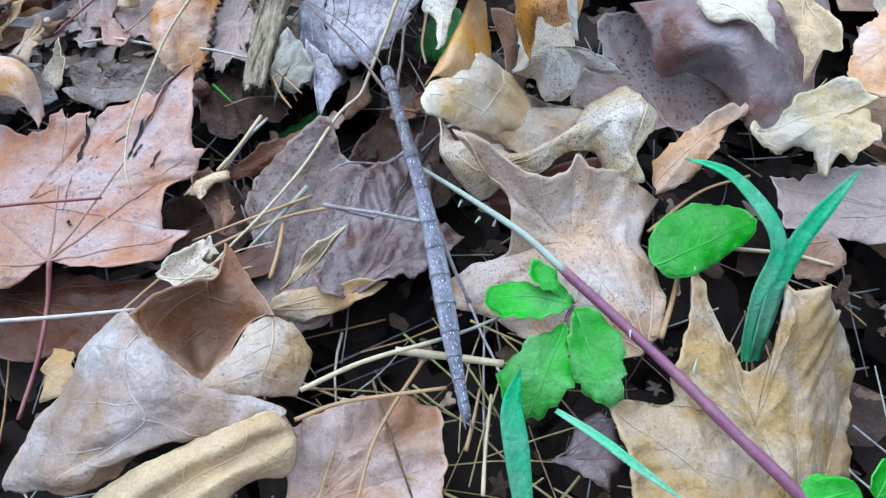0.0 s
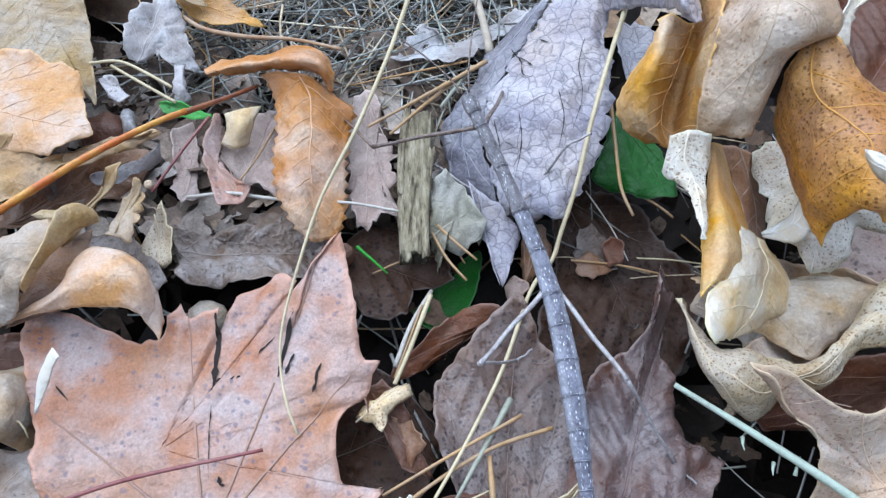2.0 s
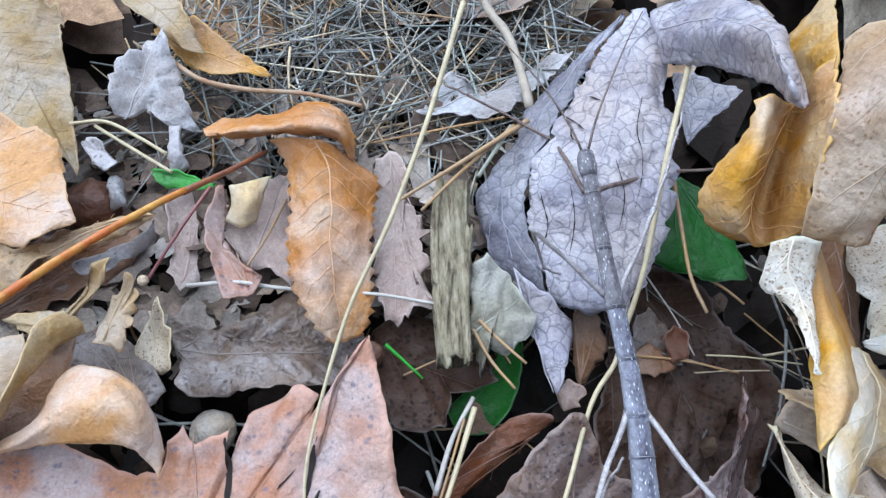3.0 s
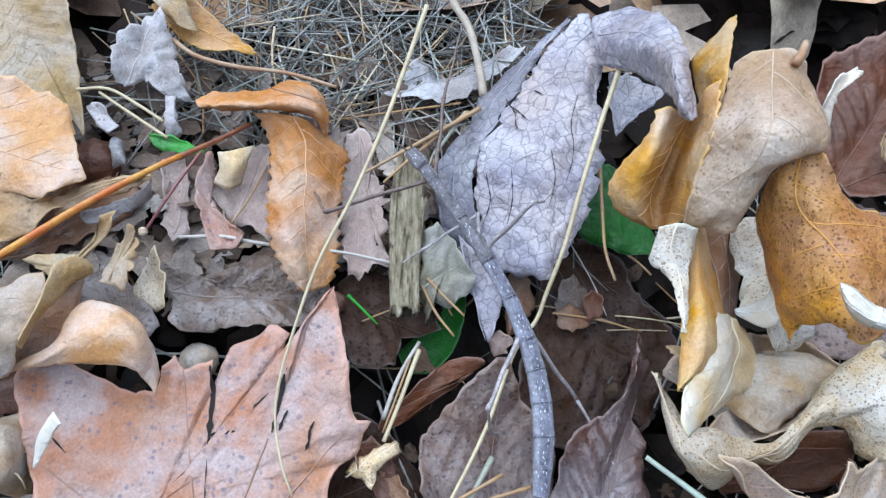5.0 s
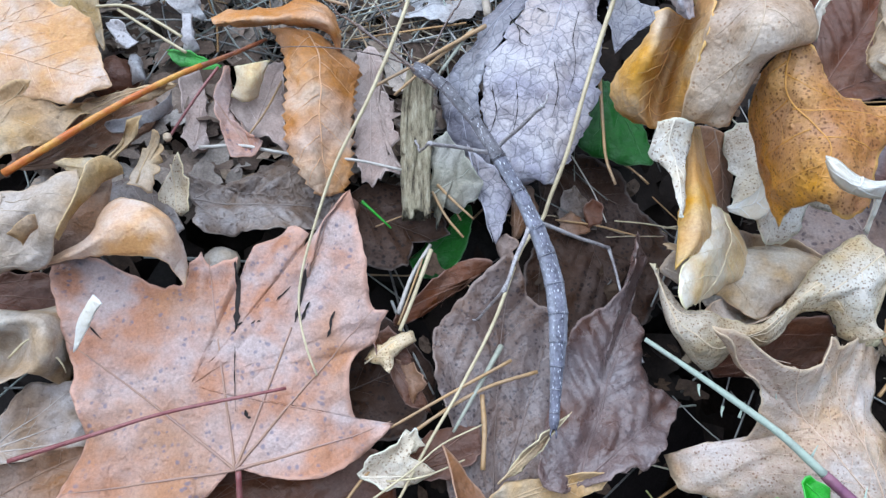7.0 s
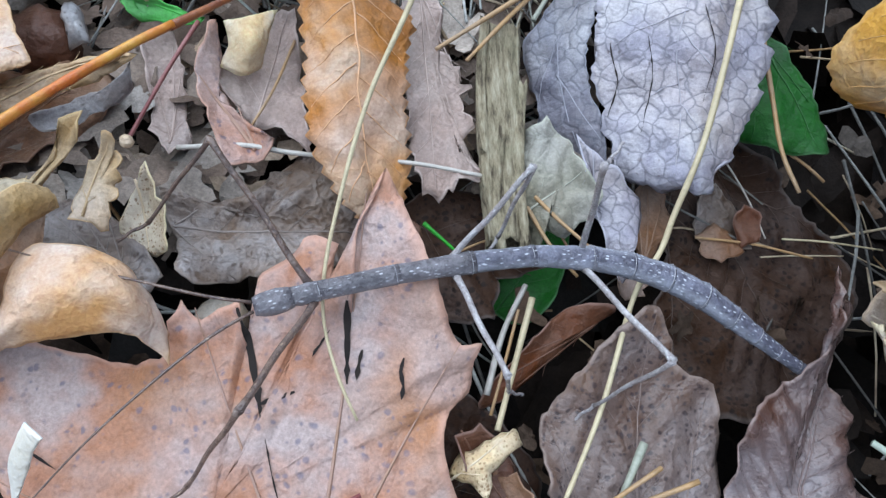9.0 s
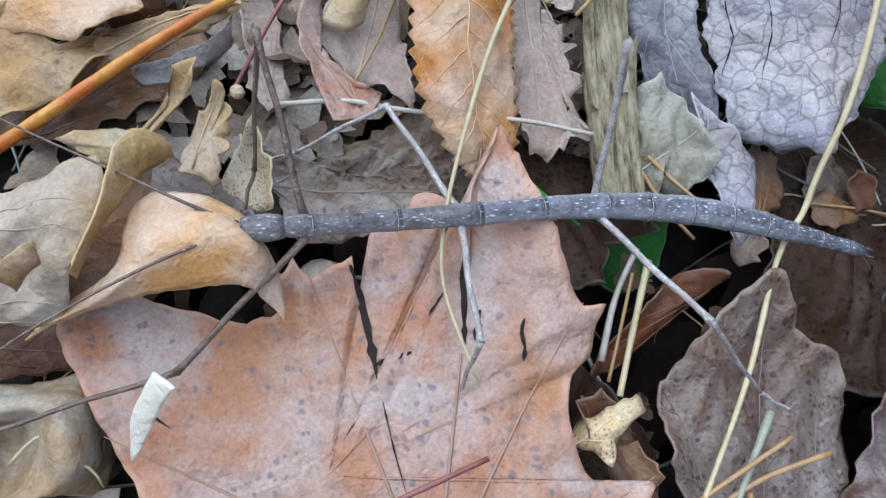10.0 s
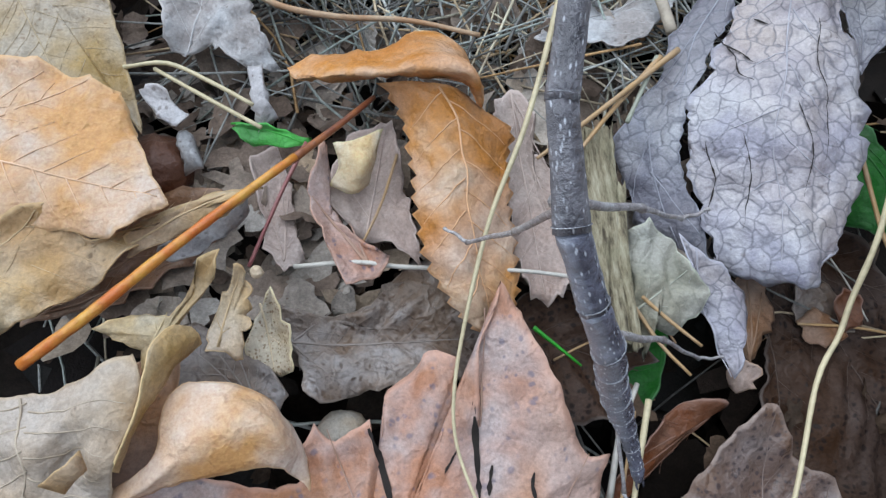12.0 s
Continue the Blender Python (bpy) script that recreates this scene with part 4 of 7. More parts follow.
leaf("oak_leaf", "pinkish-beige speckled leaf with pointed lobes", BLUSH, (64.7, -32.9, 2), [(150, 28.4, 16, 1), (144, 22.3, 14), (141, 14.4, 11), (118, 9.5, 10), (97, 10.8, 10), (87, 14.4, 10, 1), (71, 14.3, 7), (54, 21.1, 2), (47, 23, -1), (37, 27.4, -6, 1), (25, 18.8, -5), (9, 16.5, -5), (-9, 18.2, -5), (-23, 20.6, -5), (-33, 23.2, -6), (-45, 24.3, -7), (-61, 24.8, -8), (-84, 21.9, -9), (-114, 18.3, -10), (-145, 20, -11), (-158, 24.8, -12), (-173, 25, -12, 1), (-175, 17.9, -7), (-171, 14.1, -4), (-178, 12), (157, 14.4, 7), (154, 20, 11), (151, 24.2, 14)], root=(15.5, -19.6), tips=[(-24.7, 28.7), (3.1, 22.5), (19.2, 11.9), (-23.6, -12.7)])
# ---- curled leaves ----
sheet("oak_leaf", "broad light tan leaf with brown dots, folded over at its edge", FAWN, [[(47.8, 45.9, 36), (50.4, 47, 37.5), (53.8, 47.2, 39), (57.1, 47, 39.3), (58.5, 44.7, 39)], [(43.5, 37.7, 37), (45.8, 37.2, 39.9), (47.8, 36, 42.1), (51.4, 35.4, 43.1), (56.9, 35.6, 41)], [(40.2, 31.2, 38), (42.9, 29.3, 41), (44.6, 26.2, 45.1), (49.2, 26, 46.2), (56.2, 27.5, 43)], [(39.2, 25.8, 34), (42.1, 24.5, 37.2), (44.1, 21.8, 42.3), (48.6, 21.5, 43.7), (55.3, 23.5, 42)]]
        + [[(38, 21.4, 30), (41.2, 21, 33.2), (44, 20, 37.7), (47.4, 21.3, 38.5), (50.4, 23.5, 38)], [(38.2, 19.4, 26), (40.2, 18.4, 28.4), (42.9, 17.5, 31.5), (45.5, 18, 32.7), (48.1, 20.3, 32)], [(39.2, 19.4, 22), (40.9, 18.7, 24.3), (42.8, 17.3, 26), (44.5, 16.1, 27.1), (46.3, 16.8, 27)]], crumple=0.7)
sheet("leaf_scrap", "whitish speckled leaf tab with a long torn tip", SPECKWHITE, [[(33.3, 18.2, 26), (35.5, 18, 27.1), (38, 17.9, 27.2), (39.8, 17.3, 27)], [(32.7, 13.5, 22), (34.9, 13.8, 24.1), (37.3, 15, 24.4), (40.3, 16.1, 24)], [(34.7, 11.5, 22), (35.8, 11.4, 23.2), (37.5, 11.7, 23.2), (39.7, 12.9, 22)], [(35.9, 8.6, 22), (36.5, 8.1, 22.9), (37.4, 8.1, 22.9), (38.9, 8.7, 22)], [(36.2, 2.9, 22), (36.5, 2.6, 22.6), (37, 2.6, 22.6), (37.8, 3.2, 22)], [(36.3, 0.9, 22), (36.3, 0.5, 22.6), (36.5, 0.5, 22.6), (37.2, 1.1, 22)]], crumple=0.5, jag=0.5)
sheet("beech_leaf", "orange-tan curled leaf with a scalloped edge and a deep valley", AMBER, [[(32.9, 36.4, 34), (34.9, 36.5, 35), (39.8, 37.6, 32.3), (41.6, 39.3, 36.4), (43.6, 40.5, 38)], [(31.3, 32.2, 32), (33.4, 32.1, 34.4), (40.1, 36.5, 28.2), (40.1, 33.3, 35), (40.8, 31.2, 38)], [(28.7, 30.3, 27), (30.9, 27, 32.1), (39.3, 33.7, 24.2), (38.9, 29.4, 31.1), (39.2, 26.2, 35)], [(27.2, 28.2, 22), (29.7, 24.2, 28.3), (38, 29.8, 20.4), (38.5, 26.4, 26.8), (38.9, 23.9, 30)], [(29.1, 25.4, 19), (30.5, 21.5, 24.7), (36.9, 25.7, 18.7), (37.8, 23, 24.4), (39.4, 20.9, 27)], [(32.7, 24, 17), (33.5, 21.2, 20.2), (36.4, 21.6, 18.5), (37.6, 20.6, 22.4), (40.3, 20.1, 25)]], crumple=0.5, jag=0.3, ribs=7, teeth=0.3)
sheet("leaf_scrap", "lavender-white rolled arm of a weathered leaf", LAVENDER, [[(32.1, 80.9, 11), (31.6, 73.4, 12), (32.7, 68.6, 9)], [(38, 80.6, 14), (34.1, 66.5, 19), (35.1, 63.5, 14)], [(41.9, 74.9, 20), (35.5, 58.4, 27), (37, 56.1, 20)], [(42, 63.2, 28), (36.1, 49.4, 34), (37.4, 47.3, 27)], [(40.6, 51.8, 34), (35, 40.8, 39), (36.8, 40.9, 32)], [(39.2, 42.7, 36), (34.8, 34.6, 40), (35.2, 33.4, 37)], [(39.5, 33.6, 36), (37.5, 32.1, 37), (36.3, 32.2, 37)]], crumple=0.7, jag=0.4, ribs=2)
sheet("maple_leaf", "golden-brown speckled leaf with broad torn lobes", HONEY, [[(50.7, 24.1, 36), (52.1, 24.7, 38.3), (53.8, 24.9, 40), (55, 25, 40.5), (56.1, 23.5, 41)], [(51.2, 23.7, 31), (51.3, 20.9, 35.5), (53.2, 20.1, 38.1), (56.1, 19.7, 38.9), (58.1, 20, 39)], [(51.7, 20.4, 26), (52.2, 17.4, 32.1), (53.7, 14.8, 37.6), (58, 15.2, 38.7), (61.2, 16.1, 38)], [(53.1, 16.9, 22), (52.2, 11.9, 30.8), (54, 9.4, 36.4), (60.2, 11.6, 38.4), (70.3, 15.7, 36)]]
        + [[(54.3, 12.6, 20), (52.4, 7, 29.6), (53.9, 4.3, 36.1), (59.8, 6.3, 38.2), (74.3, 13.7, 36)], [(54.8, 6.6, 20), (52.9, 2.7, 28.3), (54.1, -0, 35.4), (60.3, 1.9, 37), (66.7, 6.8, 36)], [(55.2, 2.6, 20), (54.5, 1, 26.5), (55.1, -2.7, 34.2), (59, -2.1, 35.7), (64.2, 2.5, 36)], [(55.6, -0.2, 20), (56.1, 1.6, 25), (56.3, -2.3, 32.4), (58.5, -5, 33), (63.8, -3.3, 33)]], crumple=1.0, jag=0.5, ribs=4)
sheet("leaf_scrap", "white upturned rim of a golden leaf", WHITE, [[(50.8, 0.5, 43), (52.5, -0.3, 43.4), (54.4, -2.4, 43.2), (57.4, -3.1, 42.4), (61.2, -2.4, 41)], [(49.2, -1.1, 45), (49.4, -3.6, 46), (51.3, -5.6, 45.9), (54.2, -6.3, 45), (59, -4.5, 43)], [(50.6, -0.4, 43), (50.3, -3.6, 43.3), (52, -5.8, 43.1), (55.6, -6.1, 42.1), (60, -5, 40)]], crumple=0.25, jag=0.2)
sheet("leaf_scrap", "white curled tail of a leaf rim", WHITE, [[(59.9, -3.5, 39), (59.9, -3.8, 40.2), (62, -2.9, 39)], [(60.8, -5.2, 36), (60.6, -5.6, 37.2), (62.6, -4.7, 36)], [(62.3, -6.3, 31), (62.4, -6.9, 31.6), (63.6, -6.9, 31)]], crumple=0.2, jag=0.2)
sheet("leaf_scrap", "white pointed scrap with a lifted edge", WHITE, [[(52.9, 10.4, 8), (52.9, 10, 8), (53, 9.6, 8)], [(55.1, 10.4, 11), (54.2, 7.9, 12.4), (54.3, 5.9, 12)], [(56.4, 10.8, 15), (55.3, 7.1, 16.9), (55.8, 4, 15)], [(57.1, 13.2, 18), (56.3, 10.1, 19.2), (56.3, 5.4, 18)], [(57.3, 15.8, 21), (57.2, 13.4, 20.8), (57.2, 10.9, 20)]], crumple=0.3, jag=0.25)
sheet("leaf_scrap", "golden-yellow upright strip of leaf", GOLD, [[(43, 22, 19), (43.4, 21.3, 20), (46.6, 24.1, 16)], [(41.2, 15.3, 19), (42.7, 14.8, 20), (47.1, 17.9, 15)], [(39.5, 9.2, 19), (41.4, 8.2, 21), (48.2, 11.5, 14)], [(37.9, 3.3, 19), (40.3, 1.9, 22), (48.1, 5.4, 14)], [(36.2, -2.7, 20), (39, -3.6, 22), (45.7, 0.3, 16)], [(34.5, -9.3, 21), (36.4, -7.3, 22), (41.4, -4.7, 18)]], crumple=0.35, jag=0.2, ribs=0)
# cream leaf in shadow: its shade is put into the tawny colour
sheet("leaf_scrap", "cream leaf strip behind a golden one, shade in its colour", TAWNY, [[(48.1, 27.2, 12), (51.2, 26.7, 12.2), (55.8, 26.7, 10)], [(50.2, 21.6, 9), (53.2, 21.5, 8.2), (58.4, 22.8, 5)], [(51.8, 16.1, 7), (54.7, 16.3, 5.4), (58.7, 18.3, 2)], [(52.1, 10.1, 6), (54.1, 10.2, 4.6), (56.6, 10.8, 2)]], crumple=0.4)
sheet("oak_leaf", "pale cream flap of a cupped leaf", HAY, [[(45.2, 6.2, 17), (48.3, 7, 14), (52.4, 8, 9), (56.7, 7.5, 4)], [(42.8, -1.1, 19), (46.7, 0.4, 16), (52.7, 2, 10), (57.9, 2.9, 4)], [(37.7, -6.6, 21), (43, -5, 18), (51.5, -1.6, 10), (59.1, 0.2, 3)], [(34.5, -9.9, 22), (39.8, -9.2, 19), (49, -5.7, 10), (57.9, -2.8, 2)], [(34.2, -14, 22), (38.1, -12.9, 19), (44.7, -9.6, 12), (53.7, -4.3, 2)], [(35.4, -16.4, 20), (38.1, -14.6, 17), (42.3, -12.1, 12), (47, -8.8, 7)]], crumple=0.45, jag=0.35)
sheet("oak_leaf", "taupe hollow of a cupped dry leaf", FAWN, [[(56.6, 7.3, 4), (64.2, 8, 0), (70.1, 5.8, 2), (72.4, 0.2, 7)], [(59.1, -0, 2), (66.9, 2.5, -4), (71.3, 1.8, -2), (72.7, -0.9, 6)], [(58, -4.2, 0), (68.4, -2.1, -9), (71.8, -2.5, -6), (70.4, -2.9, 5)], [(49.4, -8.6, 4), (60.2, -8.3, -4), (66.6, -7, -4), (67.2, -6.5, 5)], [(44.7, -12.2, 7), (52.4, -13.1, 3), (58.3, -12.2, 3), (63.4, -10.4, 6)]], crumple=0.6)
sheet("oak_leaf", "cream speckled rolled leaf with a ragged rim", SPECK, [[(36.7, -1.7, 6), (36.7, -2.1, 6.6), (37, -2.4, 6.6), (37.6, -2.5, 6)], [(39.4, -6.5, 5), (38, -7.8, 6.9), (37.4, -8.4, 6.9), (37.7, -7.9, 5)], [(41.1, -12.1, 8), (39, -13.9, 9.6), (37.9, -15.1, 9.4), (38.2, -15, 6)], [(45.7, -12.4, 9), (42.2, -15.7, 10.2), (40.8, -18, 9), (41.4, -18.2, 4)], [(50.5, -14.2, 8), (47.3, -17.4, 8.8), (46.2, -19.9, 6.6), (47.1, -21.5, 0)], [(54.2, -14.7, 8), (52.9, -16.5, 8.6), (51.7, -17.7, 7.4), (52.6, -18.1, 3)]]
        + [[(59.2, -12, 8), (58.3, -14.1, 8.7), (57.9, -15.9, 7.6), (59, -17, 4)], [(66.1, -6.3, 6), (64.2, -8.9, 8.4), (63.3, -10.6, 8.2), (63.9, -12.2, 5)], [(72.2, -0.7, 7), (69.7, -6, 9.8), (69.4, -9.1, 9), (70.7, -11, 5)], [(77.8, 3.5, 8), (75.2, -3, 11.3), (73.5, -9.5, 10.3), (73.4, -15.1, 5)], [(81.5, 5.3, 7), (80.7, -1.7, 9.7), (78.2, -9.1, 9.3), (76, -17.1, 4)], [(83.9, 4.7, 5), (85.6, -2.2, 6.6), (80.2, -11.7, 7), (81.2, -17.3, 3)]], crumple=0.6, jag=0.5)
sheet("leaf_scrap", "brown underside of a rolled leaf, shade put in its colour", SIENNA, [[(46.9, -16.5, 0), (53.3, -16.9, 2), (65.9, -11.7, 2), (71.8, -11.4, 4)], [(48.3, -19.7, -3), (56.6, -20, -4), (70.4, -16, -6), (75.9, -15.1, -1)], [(51.4, -21.6, -6), (60.3, -20.7, -7), (70.5, -20.5, -8), (74.4, -19.5, -6)]], crumple=0.6)
sheet("folded_lobe", "orange-tan lobe folded back over the leaf", PEACH, [[(-81.7, -3.8, 4), (-79.9, -3.4, 4.8), (-79, -3, 4)], [(-73.9, -0.3, 7), (-73.4, -2.3, 7.7), (-74.3, -2.7, 6)], [(-69.9, 2.1, 9), (-68.8, -0.7, 10), (-69.9, -2.2, 7)], [(-68.7, 6.7, 9), (-65.4, 1.1, 11.2), (-65.6, -2.1, 7.5)], [(-65.9, 9.2, 9), (-61.4, 2.7, 11.7), (-61.3, -2, 8)], [(-60.7, 8.1, 9), (-57.9, 3, 11.3), (-58.1, -2.4, 8)], [(-56.6, 5.8, 8), (-55.4, 0.7, 9.8), (-55.9, -3.3, 6)], [(-54.5, 1.8, 5), (-54.1, -1.5, 5.6), (-55.3, -4.3, 3)], [(-53.2, -2.4, 2), (-53.3, -4.8, 1.9), (-53.9, -6.2, 1.5)]], crumple=0.5, part_of=maple, ribs=0)
sheet("maple_leaf", "bluish-white folded dry leaf with brown stains", PALE, [[(-18.9, -53.5, 5), (-16.9, -55.1, 6.8), (-15.2, -56.9, 6.7), (-13.4, -58.7, 4.7), (-8.7, -62.6, 4)], [(-26.5, -58.6, 1), (-18.2, -61.8, 6.2), (-11.9, -64.4, 7.8), (-6.5, -64.6, 6.2), (-3, -65.4, 4)], [(-28.4, -65.6, -1), (-17.3, -68.9, 5.6), (-7.8, -69.7, 7.2), (-1, -68.6, 5.1), (4.2, -67.6, 3)], [(-31.1, -72.1, -1), (-17.4, -74.1, 6.1), (-8.2, -73.6, 5.8), (1.5, -72.2, 4.2), (12.9, -70.6, 2)]]
        + [[(-33, -76.9, -2), (-19.1, -78.6, 5.3), (-12.2, -77.6, 4.5), (-4.4, -76.2, 3.8), (6.3, -73.6, 3)], [(-34.6, -82, -3), (-22, -83.3, 3.6), (-16.5, -82.1, 3.3), (-13.3, -79.9, 2.5), (-10.1, -77.9, 1)], [(-34.4, -84, -5), (-25.1, -85, -0.3), (-20.7, -85.1, 0.1), (-17.5, -83.7, -0.1), (-14.4, -82.2, -1)]], crumple=0.9)
sheet("maple_leaf", "brown dished lobe of a dry leaf with upturned rim", BROWN, [[(-16.9, -55, 7), (-13.4, -50.1, 6), (-7.7, -47.2, 6), (-2.8, -46.3, 7), (-5, -35.4, 2)], [(-14.2, -57.7, 5), (-12.6, -51.7, -1), (-7.6, -48.5, -2), (0.2, -49.1, 2), (7.6, -51.5, 4)], [(-8.5, -62.2, 5), (-9.8, -54.7, -7), (-5.8, -52.7, -7), (-0.4, -52, -3), (7.1, -52.1, 4)], [(-3.7, -65.4, 5), (-7.1, -59.3, -6), (-5.7, -57, -7), (-3, -55, -5), (3.6, -54, 3)], [(-1.8, -66.6, 5), (-2.2, -65.4, 3), (-2.1, -64.1, 2), (-1.1, -62.7, 2), (1, -60.9, 3)]], crumple=0.6, jag=0.3)
sheet("maple_leaf", "tan lobe of a dry leaf with faint brown stains", DRAB, [[(3.9, -54.7, 4), (6.3, -53.1, 4.2), (8.6, -52.2, 3.2), (11.7, -53, 1)], [(1.2, -61.6, 4), (5.8, -60.7, 4.7), (10.3, -58.9, 3.6), (14.9, -56.7, 0)], [(-1.5, -67, 5), (4.8, -66.2, 4.9), (10.5, -64.1, 2.9), (15.5, -60, -1)], [(2.5, -69, 3), (6.3, -68.5, 3), (10.3, -67.6, 1.1), (13.7, -66, -2)]], crumple=0.6, jag=0.3)
sheet("maple_leaf", "cream dry leaf with a dark central crease", CREAM, [[(-19.9, -87.5, -1), (-14.8, -89.4, 0.9), (-12.5, -89.9, -0.7), (-8.9, -90.9, 0.9), (-3.9, -91.7, -1)], [(-10.8, -81.1, 2), (-5.8, -83.6, 3.7), (-3.7, -84.4, 1), (-0.2, -86.4, 3.3), (2.9, -87.7, 0)], [(-2.6, -76.8, 3), (1.8, -79.3, 4.6), (3.7, -80, 1.8), (6.5, -81.7, 4), (8.7, -82.2, 0)], [(5.6, -73.2, 4), (8.8, -75.3, 4.8), (10.3, -75.7, 2.4), (12.8, -78.2, 3.2), (13.6, -81, -1)], [(10.9, -70.6, 3), (12.8, -72.7, 3.2), (14, -74, 2.2), (15.2, -76.3, 1.9), (15.5, -79, -1)], [(12.4, -70.6, 1), (13.6, -71.8, 0.8), (14.7, -73.1, 0.6), (15.5, -74.8, 0.4), (15.6, -77.1, -1)]], crumple=0.6, jag=0.3)
sheet("oak_leaf", "purple-brown wavy leaf with a curled-under rim", MAUVE, [[(82.1, 30.1, 12), (91.8, 29, 16), (104, 32.4, 17), (118, 38, 15), (131.8, 45.7, 10)], [(85.9, 22.1, 10), (92, 17.9, 16), (102, 19.4, 19), (115.9, 24.9, 16), (132.7, 35, 8)], [(87.6, 16.9, 5), (93.2, 13.3, 14), (102.2, 12.1, 18), (115, 15.8, 13), (128.1, 20.9, 4)], [(90.6, 15.3, 3), (98.4, 14.2, 10), (104, 7.7, 14), (115.1, 9.1, 9), (124.1, 10.5, 1)], [(96.4, 18.8, 2), (103.8, 13, 5), (105.8, 2.6, 8), (112.6, 2.4, 5), (119.2, 3.1, -1)], [(106, 13.5, 1), (105.7, 5.1, 2), (106.5, -0.3, 3), (110.9, -0.8, 1), (115, 0.3, -2)]], crumple=0.6)
sheet("oak_leaf", "greyish-tan wrinkled dry leaf with a yellowish curled margin", KHAKI, [[(-100.9, 10.6, 8), (-92.8, 9.6, 9), (-86.1, 9.6, 10), (-81.6, 10, 11), (-77.2, 12, 12.6), (-72.4, 12.4, 13)], [(-99.2, 4.6, 8), (-90.4, 3.9, 10.9), (-84.2, 5.2, 11.9), (-78.9, 6, 12.9), (-75.1, 8.3, 13.2), (-71.5, 9.1, 13)], [(-98, -0.1, 8), (-90.4, 1, 9.5), (-84.1, 1.3, 12.3), (-81, 3.2, 10.2), (-75.5, 4.2, 12.9), (-72.4, 5.6, 12)], [(-97.7, -3.2, 7), (-90.3, -1.5, 8.6), (-83.5, -0.1, 10.9), (-80.9, 2.1, 8.8), (-76.6, 1.1, 12.2), (-74, 1.2, 12)]]
        + [[(-97.5, -6.2, 6), (-89.7, -4.7, 8.2), (-83.4, -3, 9.7), (-80.6, -1.7, 8.8), (-77.3, -2.1, 10.3), (-75, -1.7, 10)], [(-97.9, -8.8, 4), (-90.1, -7.3, 6.2), (-84.2, -5.6, 7.7), (-80.9, -4, 8), (-78.4, -3.5, 8.3), (-76.2, -3.4, 8)], [(-98.3, -11.4, 2), (-92, -9.1, 3.5), (-88, -6.8, 4.5), (-84.3, -5.6, 5.4), (-80.8, -4.8, 5.7), (-77.9, -3.9, 6)]], crumple=1.1, ribs=6)
sheet("leaf_scrap", "olive-tan folded strip of a leaf with a yellowish rim", OCHRE, [[(-67.2, 16.8, 10), (-66.2, 15.9, 9.8), (-65.9, 14.8, 9)], [(-68.9, 16, 13), (-67.5, 13.8, 12.4), (-67.2, 12.9, 10)], [(-70.2, 13.1, 15), (-69.3, 11.8, 13.6), (-68.8, 11.1, 11)], [(-71, 9.8, 15), (-70.4, 9.1, 13.6), (-70.1, 8.8, 11)], [(-71.9, 4.9, 14), (-72, 4.9, 12.8), (-72.2, 5.4, 11)], [(-74.5, -0.3, 12), (-74.5, -0.3, 11), (-74.5, -0.3, 10)]], crumple=0.3, jag=0.2, ribs=0)
sheet("oak_leaf", "smooth brown leaf between two curled leaves", BROWN, [[(-78.5, 13, 2), (-75.2, 14.7, 2.6), (-71.4, 17.8, 2)], [(-79.9, 6.6, 2), (-75.9, 7.9, 3.2), (-71.3, 10.5, 2)], [(-80.6, 1.6, 2), (-77, 2.3, 3.2), (-71.5, 5.4, 2)], [(-82.2, -2.8, 1), (-78.9, -1.9, 1.6), (-73.2, 0.9, 1)]], crumple=0.4, ribs=0)
sheet("leaf_scrap", "small tan flap curled up on a wrinkled leaf", TAN, [[(-81, -1.5, 15), (-79.2, -2.2, 13.8), (-79.7, -2.3, 12)], [(-76.8, 0.2, 18), (-76.3, -1, 16.4), (-78.7, -1.6, 13)], [(-76.4, 1.9, 16), (-75.9, -0.2, 14.8), (-78.4, -0.5, 13)]], crumple=0.3, jag=0.2, ribs=0)
sheet("oak_leaf", "greyish-tan dished dry leaf with a pale rim", KHAKI, [[(-98.4, -11.8, -2), (-92.5, -10.3, -2), (-85.8, -9.8, -1), (-80.1, -8.9, -2), (-75.1, -8.1, -4)], [(-96.1, -16.3, 0), (-89.9, -15, 1), (-83.7, -13.1, 2), (-77.6, -13, 3), (-75.2, -11.6, -6)], [(-95.9, -19.3, -1), (-88.4, -19.1, 2), (-86.2, -14.3, -5), (-76.9, -16.7, 3), (-75.9, -15.1, -8)], [(-95.7, -22.3, -2), (-87, -22.5, 3), (-85, -19.6, -4), (-76.6, -20.2, 2), (-76, -19.5, -9)], [(-95.8, -26.1, -4), (-88, -24.9, 0), (-83.2, -24.1, 1), (-79, -22.6, 0), (-77, -22.9, -9)]], crumple=0.9, jag=0.3, ribs=0)
sheet("leaf_scrap", "amber strip of leaf with a pale edge", AMBER, [[(51.9, 61.7, 30), (52.9, 62.3, 30.6), (54.6, 64.1, 30)], [(48, 57.6, 28), (48.5, 54.5, 32), (51.5, 57, 33)], [(45.5, 54.9, 26), (46.2, 49.5, 31.4), (47.4, 47.1, 35)], [(45.2, 49.3, 26), (45.2, 45.3, 30.8), (45.2, 40.6, 35)], [(43.6, 41.6, 28), (44.1, 39.3, 31), (43.9, 35.8, 34)]], crumple=0.5, jag=0.3, ribs=0)
